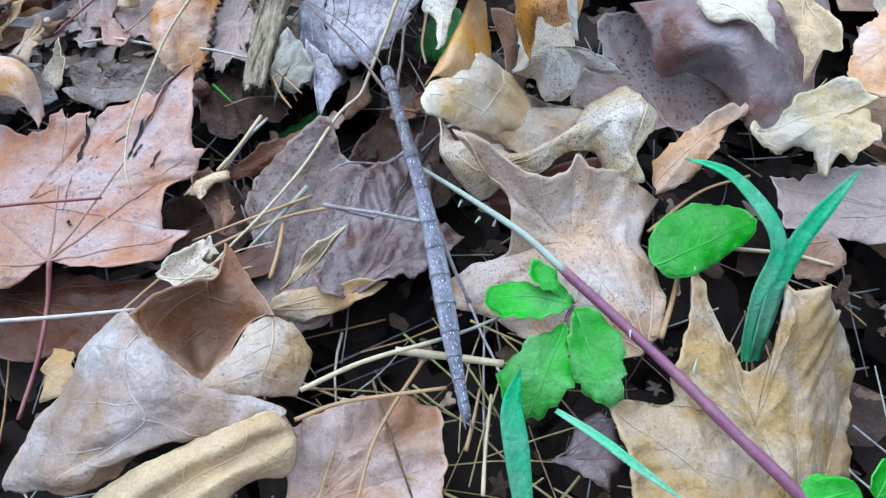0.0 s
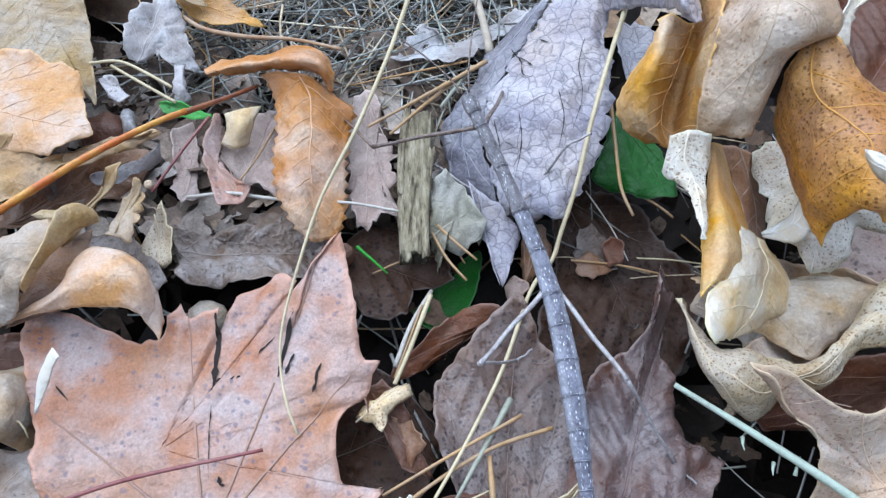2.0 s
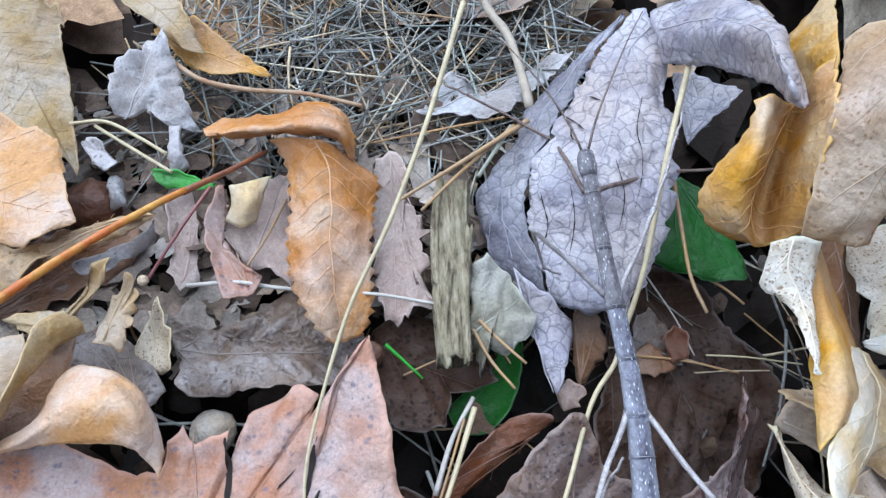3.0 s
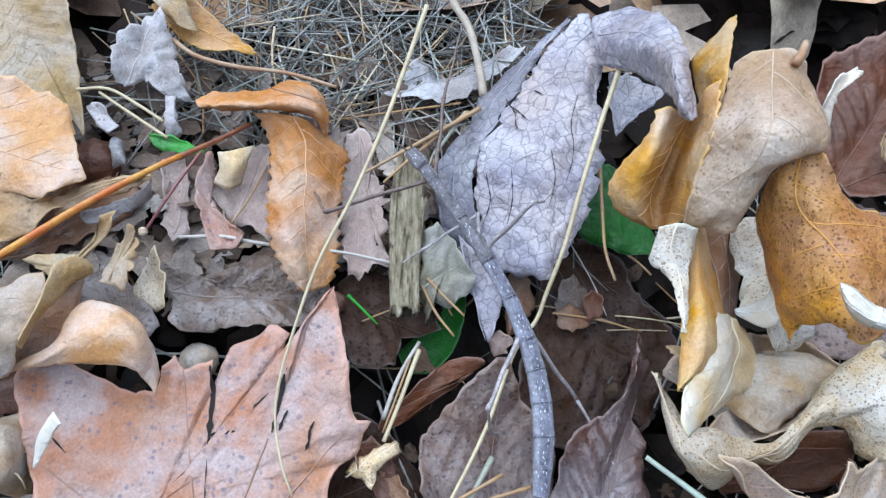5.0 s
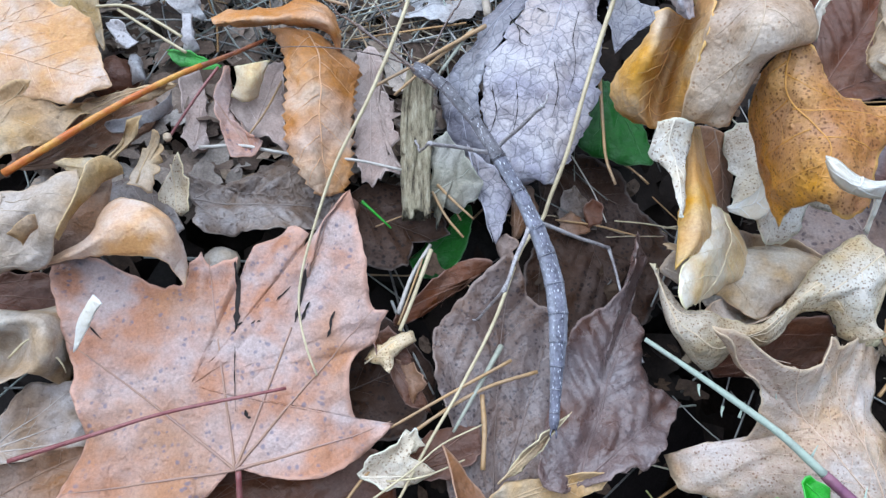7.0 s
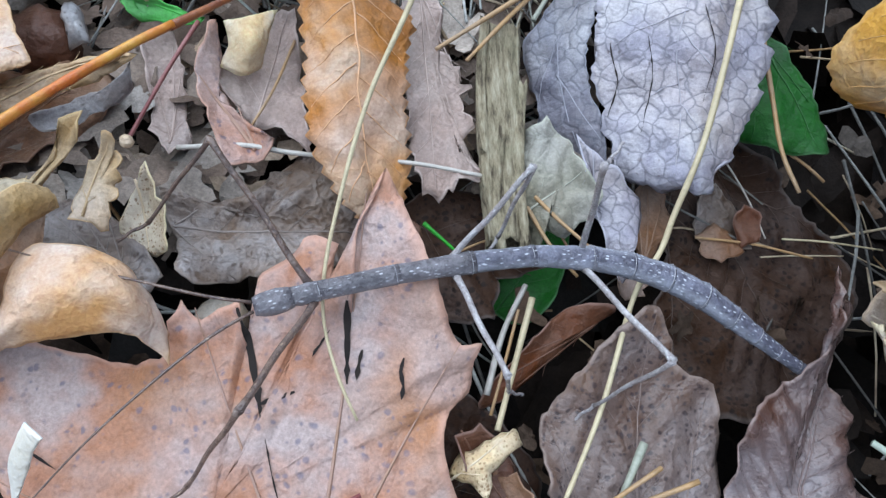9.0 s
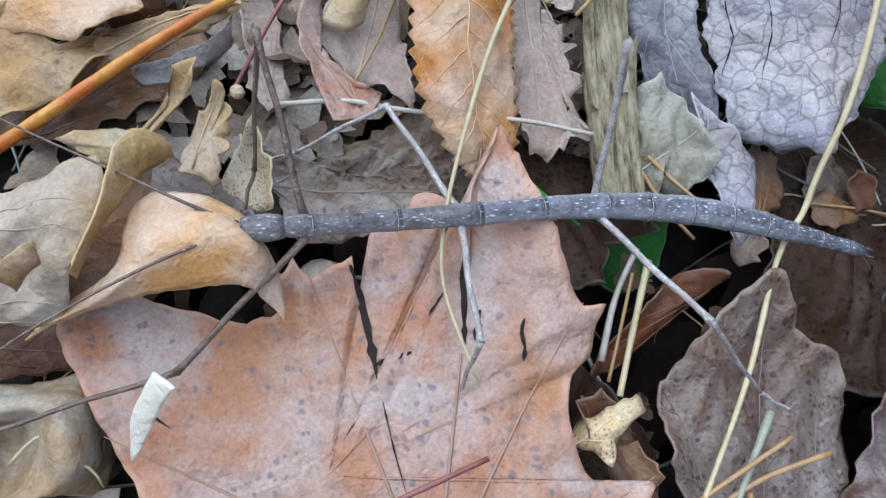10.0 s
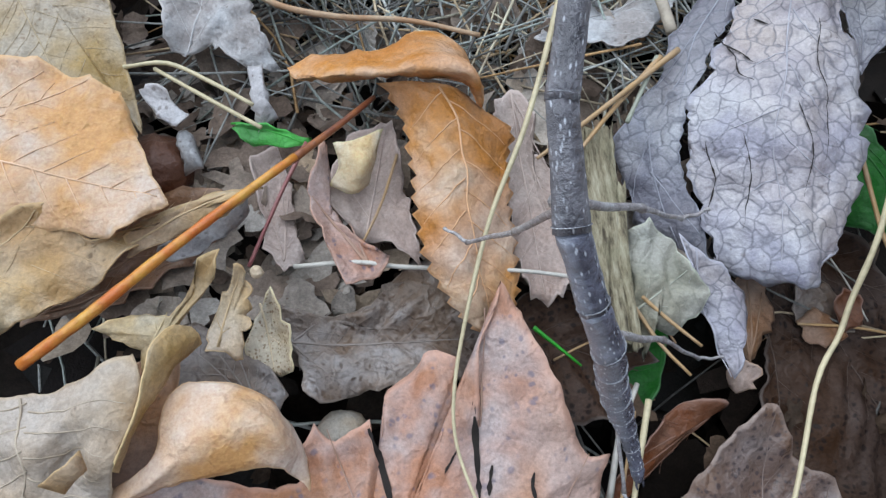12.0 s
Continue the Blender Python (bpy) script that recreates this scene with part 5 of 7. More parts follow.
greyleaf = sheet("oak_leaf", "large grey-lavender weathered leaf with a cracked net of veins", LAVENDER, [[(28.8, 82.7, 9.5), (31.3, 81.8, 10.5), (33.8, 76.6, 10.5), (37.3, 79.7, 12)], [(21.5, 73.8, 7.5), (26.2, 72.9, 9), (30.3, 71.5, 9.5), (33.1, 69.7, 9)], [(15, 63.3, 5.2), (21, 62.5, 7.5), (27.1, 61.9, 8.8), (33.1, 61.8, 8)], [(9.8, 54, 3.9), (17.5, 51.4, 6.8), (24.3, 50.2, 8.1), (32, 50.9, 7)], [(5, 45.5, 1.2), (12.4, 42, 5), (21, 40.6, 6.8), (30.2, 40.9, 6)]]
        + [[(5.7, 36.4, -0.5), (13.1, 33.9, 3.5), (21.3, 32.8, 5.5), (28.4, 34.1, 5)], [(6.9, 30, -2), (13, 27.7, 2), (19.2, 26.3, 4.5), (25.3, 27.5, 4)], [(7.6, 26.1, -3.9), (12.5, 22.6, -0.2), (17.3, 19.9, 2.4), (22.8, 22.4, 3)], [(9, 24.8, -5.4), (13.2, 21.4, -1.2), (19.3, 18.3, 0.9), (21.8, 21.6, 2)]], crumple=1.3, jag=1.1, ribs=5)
sheet("torn_half", "half beyond a long tear, its shade in the blue-grey colour", SHADEGREY, [[(27.2, 84.2, 7.5), (27.8, 82.9, 9), (28.7, 83.5, 8.8)], [(17.6, 74.6, 4.5), (19.5, 73.8, 6.4), (21.4, 74.5, 6.8)], [(9.1, 66.1, 1.5), (12, 64.3, 3.8), (14.8, 63.9, 4.5)], [(3.4, 57, -0.5), (6.6, 55.1, 2.1), (9.6, 54.5, 3.2)], [(-3, 49.1, -4.5), (1.1, 47, -1.2), (4.8, 46, 0.5)], [(-2.7, 40.1, -7.5), (1.5, 38, -3.6), (5.4, 36.9, -1.2)], [(-1.4, 33.8, -8.5), (2.8, 31.6, -4.8), (6.6, 30.4, -2.7)], [(2, 29.8, -10.5), (4.8, 27.7, -6.8), (7.3, 26.5, -4.6)], [(4.6, 27.4, -11.5), (6.8, 25.9, -8), (8.7, 25.2, -6.1)]], crumple=0.9, jag=0.7, ribs=3, part_of=greyleaf)
sheet("beech_leaf", "rusty orange dry leaf with pale veins and a toothed edge", RUST, [[(-42.1, 53.9, 6), (-37.2, 52.6, 8), (-31.7, 51.7, 8), (-26.6, 50.9, 4)], [(-39.3, 49.8, 4), (-34.8, 47, 7), (-29.6, 47.7, 6), (-22.5, 46.8, 2)], [(-38.6, 42.7, 3), (-33.4, 40.2, 6), (-28.4, 41.7, 4), (-23.2, 43.4, -0)], [(-38.1, 33.4, 3), (-33.5, 31.8, 5), (-28.7, 33.1, 3), (-23.7, 35.2, 0)], [(-36.5, 25.2, 2), (-32.1, 24.4, 4), (-28.5, 25.7, 1), (-23.3, 25, -2)], [(-33.8, 19.8, 1), (-30.6, 19.8, 2), (-27.9, 20.3, 0), (-24.1, 21.4, -3)], [(-30.8, 16.3, -1), (-29.3, 16, -1), (-27.4, 16.5, -2), (-25.2, 18.4, -4)]], crumple=0.8, jag=0.25, ribs=7, teeth=0.55)
sheet("leaf_scrap", "rusty orange leaf end folded over and curled", RUST, [[(-57.7, 60.4, 2), (-55.8, 56.9, 4), (-55.8, 56.9, 2)], [(-51.2, 61, 4), (-48.9, 54.4, 8), (-49.1, 55, 5)], [(-42.7, 60, 6), (-40.4, 52.4, 11), (-41.1, 54.4, 7)], [(-36.3, 64.1, 5), (-33.3, 52.3, 12), (-33.8, 53.3, 8)], [(-30.6, 63.4, 4), (-28.6, 51.7, 11), (-30.1, 51.7, 8)], [(-26.9, 56.4, 3), (-26.4, 51.3, 6), (-27, 50, 5)]], crumple=0.9, jag=0.6, ribs=0)
sheet("leaf_scrap", "smooth cream flap of dry leaf", HAY, [[(-50.1, 45.8, 3), (-46.3, 45.2, 5), (-42.1, 47.8, 3)], [(-49.2, 42.4, 2), (-45.5, 41, 4), (-43.5, 43.4, 2)], [(-51, 40.7, -1), (-47.2, 38.4, 0), (-44.9, 40.5, -1)]], crumple=0.3, jag=0.2, ribs=0)
stalk("leaf_stalk", "short rusty stub of a leaf stalk", TWIGRED, [[(57.5, 45.7, 42), (56, 42.9, 42.3), (54.5, 40.8, 42)]][0], 0.6, 0.9)
# ---- end of curled leaves ----
# stems, plants and grass
stalk("stem", "", THORNSTEM, [(33.7, -16.6, 4.5), (40.4, -22.2, 5.5), (48.5, -29.1, 6.5), (55.6, -35, 6.5), (62.6, -41.5, 5)], 0.45, 0.85, part_of=bramble)
stalk("stem", "purple-red lower stem", PURPLE, [(62.6, -41.5, 5), (72.4, -51.8, 4.5), (81.2, -61.9, 4.5), (88.9, -71.9, 5), (94.8, -78.7, 5), (99.5, -83.5, 4)], 1.0, 1.1, part_of=bramble)
stalk("leaf_stalk", "", PURPLE, [(63.9, -48.8, 4.5), (62.6, -51.1, 5), (62.2, -52.7, 5)], 0.4, 0.3, part_of=bramble)
leaf("leaflet", "", FRESH, (55.5, -49.7, 7), [(173, 8.8, -1, 1), (145, 6.7), (90, 4.1, 1), (29, 5.7), (9, 8.6, -2, 1), (-32, 5.5), (-118, 4.7), (-158, 6.7, -1)], root=(8, 0.2), tips=[(-8.7, 0.5)], dome=1, crumple=0.4, teeth=0.4, part_of=bramble)
leaf("leaflet", "", FRESH, (58.8, -46.3, 9), [(138, 4.7), (100, 3.7, 1), (16, 2.4), (-20, 5.6, -4, 1), (-59, 2.7, -1), (-163, 3.1)], root=(4.2, -4.2), tips=[(-2.7, 3.2)], crumple=0.4, teeth=0.4, part_of=bramble)
leaf("leaflet", "", FRESH, (57, -62.2, 5), [(61, 11, 0, 1), (17, 5.5), (-27, 6.3, -1), (-82, 7.2, -3, 1), (-108, 8.1, -3), (-144, 7.7, -2), (-176, 7.1, -1), (136, 5), (86, 6.9, 1)], root=(5.2, 9.5), tips=[(-2.6, -8.4)], crumple=0.5, teeth=0.4, part_of=bramble)
leaf("leaflet", "", FRESH, (66.8, -59.6, 5), [(106, 10.8, 0, 1), (86, 8.8, 1), (40, 6.4, 1), (-6, 5.2), (-58, 8.5, -2, 1), (-78, 7.9, -2), (-97, 6.4, -2), (-120, 5.3, -2), (-151, 5.4, -1), (157, 5.1)], root=(-3, 10.2), tips=[(1.9, -8)], crumple=0.5, teeth=0.4, part_of=bramble)
leaf("green_leaf", "smooth oval green leaf of a low plant", FRESH, (90.9, -31.8, 4), [(-157, 12.2), (172, 9.7, 1), (126, 7.5, 1), (70, 9.2, 1), (40, 11.2, 1), (21, 12.7, 0, 1), (6, 10.8, -1), (-36, 5.9, -1), (-107, 8.7, -1), (-135, 11.9, -1)], root=(-10.5, -7.1), tips=[(11.6, 4.6)], dome=1, crumple=0.3)
leaf("green_leaf", "green leaf of a low plant at the litter edge", FRESH, (103.4, -81.7, 6), [(-169, 6.9, -1), (150, 4.9, 1), (64, 2.2, 1), (9, 3.7), (-59, 4.8, -2), (-141, 7.1, -2)], root=(-6.6, -1.5), tips=[(2.8, 0.5)], crumple=0.4)
leaf("green_leaf", "green leaf of a low plant at the litter edge", FRESH, (111, -80.1, 6), [(158, 2.1), (68, 4.6, 1), (12, 4.9), (-68, 3.4, -1), (-138, 2.3, -1)], root=(-1.7, -2.7), tips=[(2.6, 4.1)], crumple=0.4)
tuft = tagged(new("grass_tuft"), "tuft of bluish-green fresh grass blades among leaves", "grass")
tuft.location = (0.105, -0.055, -0.008)
sprout = tagged(new("grass_tuft"), "two pale green grass blades beside a bramble", "grass")
sprout.location = (0.052, -0.085, -0.004)
grass_blade(tuft, [(99.6, -53, -8), (99.1, -50, -4), (99.4, -44.5, 4), (101.6, -39.3, 10), (99.7, -34.5, 14), (94.2, -27.8, 17), (89.7, -25.1, 18), (84.6, -23.5, 18)], 2.0)
grass_blade(tuft, [(101.1, -52.9, -8), (101.1, -49.7, -2), (103.1, -41.8, 6), (106.4, -36, 11), (111.9, -30.3, 16), (116.9, -25.5, 19)], 2.2)
grass_blade(sprout, [(54.7, -86.1, -4), (52.6, -76.3, 4), (51.5, -70, 8), (53, -64.8, 11)], 2.5)
grass_blade(sprout, [(59.8, -68.7, 3), (66, -74.1, 6), (71.6, -79, 7), (78.4, -84.1, 7)], 0.9)
# leaves at the start of the walk
leaf("leaf_scrap", "brown fibrous decayed leaf", TAWNY, (26.6, -73.3, -9), [(169, 14.2), (127, 10.2), (68, 11.7), (36, 15.6), (-10, 14.8), (-41, 18.6), (-74, 16), (-135, 18.9)], root=(-11, -10.9), tips=[(10.3, 7.5), (12, -2.1), (3.6, 8.9)], crumple=2.4)
leaf("leaf_scrap", "tan crumpled leaf bit", TAN, (-33.4, -60.6, -5), [(-148, 3.2), (125, 5.2), (65, 3.5), (-23, 3.7), (-71, 5.6), (-105, 7.1)])
leaf("oak_leaf", "large beige dry leaf with lobes and a deep fold", BEIGE, (95, -69.6, 1), [(102, 32), (99, 29.2), (102, 22.6), (100, 16.8), (93, 14.8, -1), (86, 11.2, -3), (74, 12, -2), (65, 16.5, 1), (65, 21.4, 3), (71, 28.1, 5, 1), (64, 27.5, 4), (53, 32.8, 5), (46, 34.1, 5), (38, 38.2, 3), (20, 37.4, 2), (-15, 30.8, 2), (-46, 26.7, -1), (-91, 23.4, -1), (-134, 28.6, -2), (-174, 23.8, -1), (172, 25.3, -1, 1), (168, 20.3), (165, 14.7, 1), (146, 16.6), (130, 18.2), (120, 19.7), (108, 25.7)], root=(5.3, -22.2), tips=[(-5.1, 28), (11.7, 29.1), (-25, 2.8), (34.6, 11.2)], crumple=1.6, bends=[(12, 26.9, -108, 8, -50)])
leaf("leaf_scrap", "dark purple-brown leaf with a red curled tip", PLUM, (67.8, -72.4, -6), [(-164, 9.3, 2, 1), (-158, 6), (127, 5.1), (85, 7.1), (55, 7), (-19, 5.6), (-74, 7.5), (-126, 5.2)], root=(-7.3, -2.2), tips=[(4.3, -1.5), (4.3, -1.5), (3.3, 4.7)], crumple=0.8)
leaf("oak_leaf", "brown leaf with dense dark dots", DOTTED, (88.7, 17.9, -2), [(126, 21.3, 4), (99, 21.2, 5), (69, 21.5), (41, 22), (7, 20.8, 1), (-25, 20.2, -1), (-50, 18.7, -2), (-82, 16.4), (-134, 19.1, -1), (-156, 22.1, -1), (177, 17.9, 1), (150, 13.7, 2)], root=(2.5, -15.1), tips=[(-11.2, 20.8), (19, -3.1)], crumple=0.8)
leaf("leaf_scrap", "cream curled leaf rim", IVORY, (101.1, 16.2, 22), [(140, 9.6, -2), (95, 5.9), (20, 6.2, 1), (-37, 9.8, -2), (-46, 12.6, -4, 1), (-36, 8, -2), (-38, 4.9), (-145, 4.1, -1), (169, 6.6, -2)], root=(7.2, -7.4), tips=[(-6, 5.1), (-0.4, 4.8), (-5.3, 1.1)], crumple=0.6)
leaf("maple_leaf", "cream dry leaf with pointed curled tips", CREAM, (115.1, 10.6, 22), [(138, 9.8), (92, 11.3, 2), (45, 3.4, 3), (-56, 7, 2, 1), (-65, 8.9), (-79, 6.2, -1), (-94, 11, -6, 1), (-110, 5.2, -2), (-178, 2.8, -1), (148, 6.6)], root=(-0.4, 9.3), tips=[(-0.6, -9), (-1.4, -4), (3.2, -4.8)])
leaf("oak_leaf", "whitish leaf curl with dense grey speckles", SPECKWHITE, (61.8, 13.8, 9), [(117, 14.7), (79, 16.7, 2), (67, 12.1, 2), (15, 6.3, 1), (-14, 10.4, 1), (-14, 17.9, -0, 1), (-21, 12.9, -1), (-25, 8.6, -1), (-52, 9.8, -3), (-76, 10.8, -4), (-100, 10.9, -3), (-123, 7.3, -2), (-153, 9.4, -1, 1), (162, 7.3)], root=(4.6, 17.9), tips=[(-1.5, -13.5), (17, -4.3)], dome=3, crumple=1.2)
leaf("maple_leaf", "pale yellow mottled leaf with spiky lobes", LEMON, (125.7, 1.9, 3), [(-167, 19.5), (177, 14.8, 1), (168, 10.4, 1), (131, 8.2, 2), (92, 8.9, 2), (64, 10.6, 3), (41, 11, 3), (24, 12.9, 3, 1), (27, 10.4, 1), (-12, 10.5, -1), (-30, 11.1, -2, 1), (-51, 9.2, -2), (-69, 10.6, -3, 1), (-80, 8.8, -1), (-91, 9.6, -2), (-101, 13.9, -4, 1), (-121, 8.7, -2), (-146, 10, -2), (-153, 15.2, -2)], root=(-18, -4.2), tips=[(14.2, 8.4), (1.8, -11.7), (-5.2, -16.3), (1, 10.4)], crumple=1.3)
leaf("leaf_scrap", "orange dry leaf at the litter edge", PEACH, (142.3, 23.2, 5), [(-167, 7), (105, 8.5), (65, 20.9), (34, 21.5), (-57, 16.3), (-104, 16), (-125, 13.5), (-143, 11.6)], root=(14.6, 9.8), tips=[(-7.6, -5.7), (-5.6, -1.3), (-3.2, -12.7)])
leaf("leaf_scrap", "peach-pink rolled strip of leaf", PEACH, (94.7, -7.1, 4), [(-156, 12.3, -1), (-180, 5.3, 1), (73, 5.4, 3), (51, 10.8, 4), (38, 17.8, 5, 1), (36, 16.5, 3), (44, 12.2, 1), (-19, 3.6, -1), (-109, 8.8, -3), (-131, 16.1, -4)], root=(-11.7, -10.1), tips=[(16.5, 15.3)], dome=2, crumple=0.8)
leaf("oak_leaf", "olive-tan leaf with a pale midrib", KHAKI, (59.9, -3.5, -3), [(165, 18.3), (143, 15.5), (121, 8.1), (64, 11.2), (22, 17.8), (-5, 11.4), (-62, 10), (-123, 8.4), (177, 13.2)], root=(-16.8, 4.6), tips=[(6.5, -7.7)], crumple=0.8)
leaf("leaf_scrap", "lilac-grey leaf at the litter edge", LILAC, (125.9, -13.5, -8), [(152, 13.1), (80, 10.3), (31, 23.6), (-3, 24.5), (-37, 16.4), (-110, 9.1), (-152, 12.2)], root=(20.1, -1), tips=[(-9.5, 5.1), (-9.5, 5.1), (-8.9, -4.7)], crumple=0.8)
leaf("leaf_scrap", "rust-brown dead leaf between grass blades", BROWN, (115, -31, -3), [(-136, 5.6), (137, 5.3), (76, 6), (34, 9.2), (-12, 7.6), (-65, 6), (-118, 6.4)], root=(6.3, 4.2), tips=[(-3.3, -3.2), (-3.2, 3), (-2.4, -4.6)], crumple=0.8)
# leaves and scraps at the far edge
leaf("leaf_scrap", "pale blue-white leaf skeleton with holes", FROST, (1.8, 72.4, -3), [(-163, 17.8), (170, 13.3), (155, 10.1), (171, 3.6), (63, 6.2), (42, 17.9), (32, 20.1), (13, 10), (-69, 6.2), (-107, 9.1), (-149, 11.3)], root=(-16.7, -5), tips=[(16.2, 11.1)], crumple=1.5, holes=[(-12, 2, 1.2), (-9, -1, 0.9), (-13, -2, 0.8), (-3, 1, 1.0)])
leaf("leaf_scrap", "grey-white papery leaf scrap", FROST, (-67, 70, 3), [(-163, 10, -2), (150, 10.4, -1), (114, 8.1, 1), (106, 11.1, 2), (84, 10.3, 3, 1), (36, 5), (-34, 7.7, -1), (-46, 12.5, -3), (-65, 10.4, -3), (-111, 5.7, -2), (-145, 9.3, -3)], root=(-6.9, -6.8), tips=[(-0.7, 12.7)], crumple=1.6)
leaf("leaf_scrap", "small bluish-white leaf scrap", FROST, (-75.7, 54.8, 2), [(153, 4.3), (122, 3.5, 2, 1), (-1, 1.2), (-30, 4.7), (-65, 4.8), (-107, 2.8)], crumple=0.8)
leaf("leaf_scrap", "small bluish-white leaf scrap", FROST, (-72.5, 48, -1), [(129, 3.6, 2), (87, 3.5), (-51, 3, -2), (-108, 3.3, -2)], crumple=0.8)
leaf("leaf_scrap", "small papery white leaf scrap", FROST, (-60.2, 53.7, 4), [(113, 6), (91, 5.7, 2, 1), (51, 1.1), (-49, 3, -2), (-104, 4.2, -3, 1), (-122, 3.1)])
leaf("beech_leaf", "bright orange dry leaf at the edge of the needles", AMBER, (-56.9, 79.2, 3), [(150, 16.1), (123, 11.1), (59, 3.8), (-23, 13.3, -1, 1), (-56, 6.8), (-119, 5.1), (172, 8.9)], root=(-12.7, 5.8), tips=[(12.3, -6.1)], crumple=0.5)
leaf("oak_leaf", "cream leaf with a pointed tip", BEIGE, (-67.5, 85, 7), [(133, 17.8), (93, 12.9), (55, 5.5), (-39, 12.8, -1, 1), (-53, 9.9), (-135, 1.9), (155, 8.5)], root=(-8.3, 10.6), tips=[(10.2, -8.9)], crumple=0.5)
leaf("leaf_scrap", "brown leaf behind the orange stalk", BROWN, (-82.9, 33.6, -6), [(-163, 14.7), (138, 9.2), (62, 10.9), (33, 17.5), (15, 17.3), (-15, 10.2), (-69, 8.1), (-127, 11.2), (-142, 17.7)], root=(-11.5, -9), tips=[(12.1, 7.7), (8.1, -2.1), (4.1, 7.9)], crumple=1.6)
leaf("leaf_scrap", "greyish-white bark-like leaf strip", FROST, (-68.6, 32.9, 1), [(-158, 7.2, -1), (136, 1.7), (52, 4.3, 1), (47, 8.8, 3, 1), (33, 6.1), (-62, 2, -1), (-137, 6.5, -2)], crumple=1.2)
leaf("leaf_scrap", "grey papery leaf bits", LILAC, (-59.5, 39.1, -6), [(115, 10), (90, 10.3), (61, 4.3), (-54, 4.6), (-65, 9.3), (-84, 10.8), (-110, 6.4), (155, 3.2)], root=(1, -8.8), tips=[(0, 8.4), (1.7, 3), (-2.4, 1.1)], crumple=1.3)
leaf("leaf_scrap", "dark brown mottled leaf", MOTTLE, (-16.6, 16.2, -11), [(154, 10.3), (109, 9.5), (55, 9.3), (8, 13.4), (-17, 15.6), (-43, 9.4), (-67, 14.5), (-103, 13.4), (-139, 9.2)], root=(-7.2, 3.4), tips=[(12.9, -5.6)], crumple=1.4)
leaf("leaf_scrap", "reddish-brown leaf between straws", SIENNA, (-4.3, -35.5, -8), [(171, 7.8), (104, 4.5), (37, 8.4, 2, 1), (-1, 7.8), (-79, 5.4), (-152, 8.8)], root=(-6.3, -3.4), tips=[(5.5, 4.1), (6.4, -0.1), (-0.9, 3.6)])
leaf("leaf_scrap", "blue-grey wrinkled leaf scrap", PALE, (-78.5, -29.5, -8), [(125, 8), (61, 8.8), (9, 6.5), (-20, 10.3), (-64, 6.1), (-129, 10.9), (-152, 15), (-173, 8.6)], root=(-10.8, -5.9), tips=[(5.2, 0.8), (8, -2.8), (3.5, 6.3)], crumple=1.8)
leaf("oak_leaf", "brown leaf beneath the maple leaf", BROWN, (-77.1, -42.6, -10), [(173, 18.8), (152, 10.5), (73, 8.5), (47, 12.5), (5, 18.2), (-25, 19.4), (-155, 17.7)], root=(-15.8, -4.6), tips=[(7.7, 8.1)], crumple=1.2)
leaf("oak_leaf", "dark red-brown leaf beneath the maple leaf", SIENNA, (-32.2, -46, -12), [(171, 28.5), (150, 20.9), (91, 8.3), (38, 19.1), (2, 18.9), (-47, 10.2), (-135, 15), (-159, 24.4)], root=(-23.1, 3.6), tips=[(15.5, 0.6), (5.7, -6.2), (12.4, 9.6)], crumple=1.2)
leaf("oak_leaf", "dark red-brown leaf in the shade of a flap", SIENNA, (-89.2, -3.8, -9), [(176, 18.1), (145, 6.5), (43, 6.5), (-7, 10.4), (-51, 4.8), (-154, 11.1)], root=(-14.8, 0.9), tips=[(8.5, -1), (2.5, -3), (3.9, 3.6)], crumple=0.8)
leaf("green_leaf", "narrow piece of green leaf between dry scraps", FRESH, (-59.6, 49, 1), [(166, 6, 1, 1), (164, 2.8, 1), (23, 1.3), (-2, 6.1, -1, 1), (-33, 4, -1), (-132, 2.1, -1), (-171, 4.4)], root=(-5.9, 2), tips=[(5.9, -1.4)], crumple=0.4)
leaf("oak_leaf", "brown leaf hollow behind pale curled rims, its shade in the colour", SIENNA, (87, 47.2, 16), [(134, 13.3, -2), (102, 20.2, 2), (50, 29.4, 4), (7, 17.9, 4), (-57, 19.6, 2), (-83, 14.7, 1), (-120, 17.2, -1), (-152, 12.5, -3)], root=(-12.8, -14.3), tips=[(16.2, 22.9), (13.4, -4.2)], dome=-3, crumple=1.6)
leaf("leaf_scrap", "pale curled strip of leaf rim", IVORY, (75.2, 50.9, 22), [(-111, 6.4, -4, 1), (-150, 3.4), (98, 2.9, 2), (48, 9.6, 3), (36, 9.9, 2), (43, 3.5, 1), (-59, 1.7, -1), (-90, 5.1, -4)], crumple=0.5, bends=[(-4.8, -9.5, 59, 2, 60)])
leaf("leaf_scrap", "pale tan curled leaf end", TAN, (87, 38.3, 23), [(92, 20, 2), (81, 21.1, 3), (70, 13, 2), (74, 5.4, 1), (95, 1.6, -1), (-160, 3.4, -2), (-92, 5.1, -1), (-52, 10, 1), (-63, 15, 1), (-86, 8.9, -2), (-112, 4.6, -4, 1), (164, 3.3, -5), (99, 5.6, -3), (83, 11.8, -1)], root=(5.9, 22.4), tips=[(-4.8, -3.9)], crumple=0.8, bends=[(-6.1, -1.7, 61, 2.5, 60)])
leaf("leaf_scrap", "ragged dotted scrap under a maple lobe", SPECKWHITE, (-13.8, -38.1, -4), [(-166, 6.6, -1, 1), (147, 3.2, 1), (75, 3, 1), (68, 6.8, 2, 1), (44, 6.5, 1), (22, 3.8), (-10, 7.9, -1, 1), (-49, 4.9, -2), (-116, 4.7, -2)], root=(-5.6, -2.1), tips=[(7.5, -1.9)], crumple=1.2)
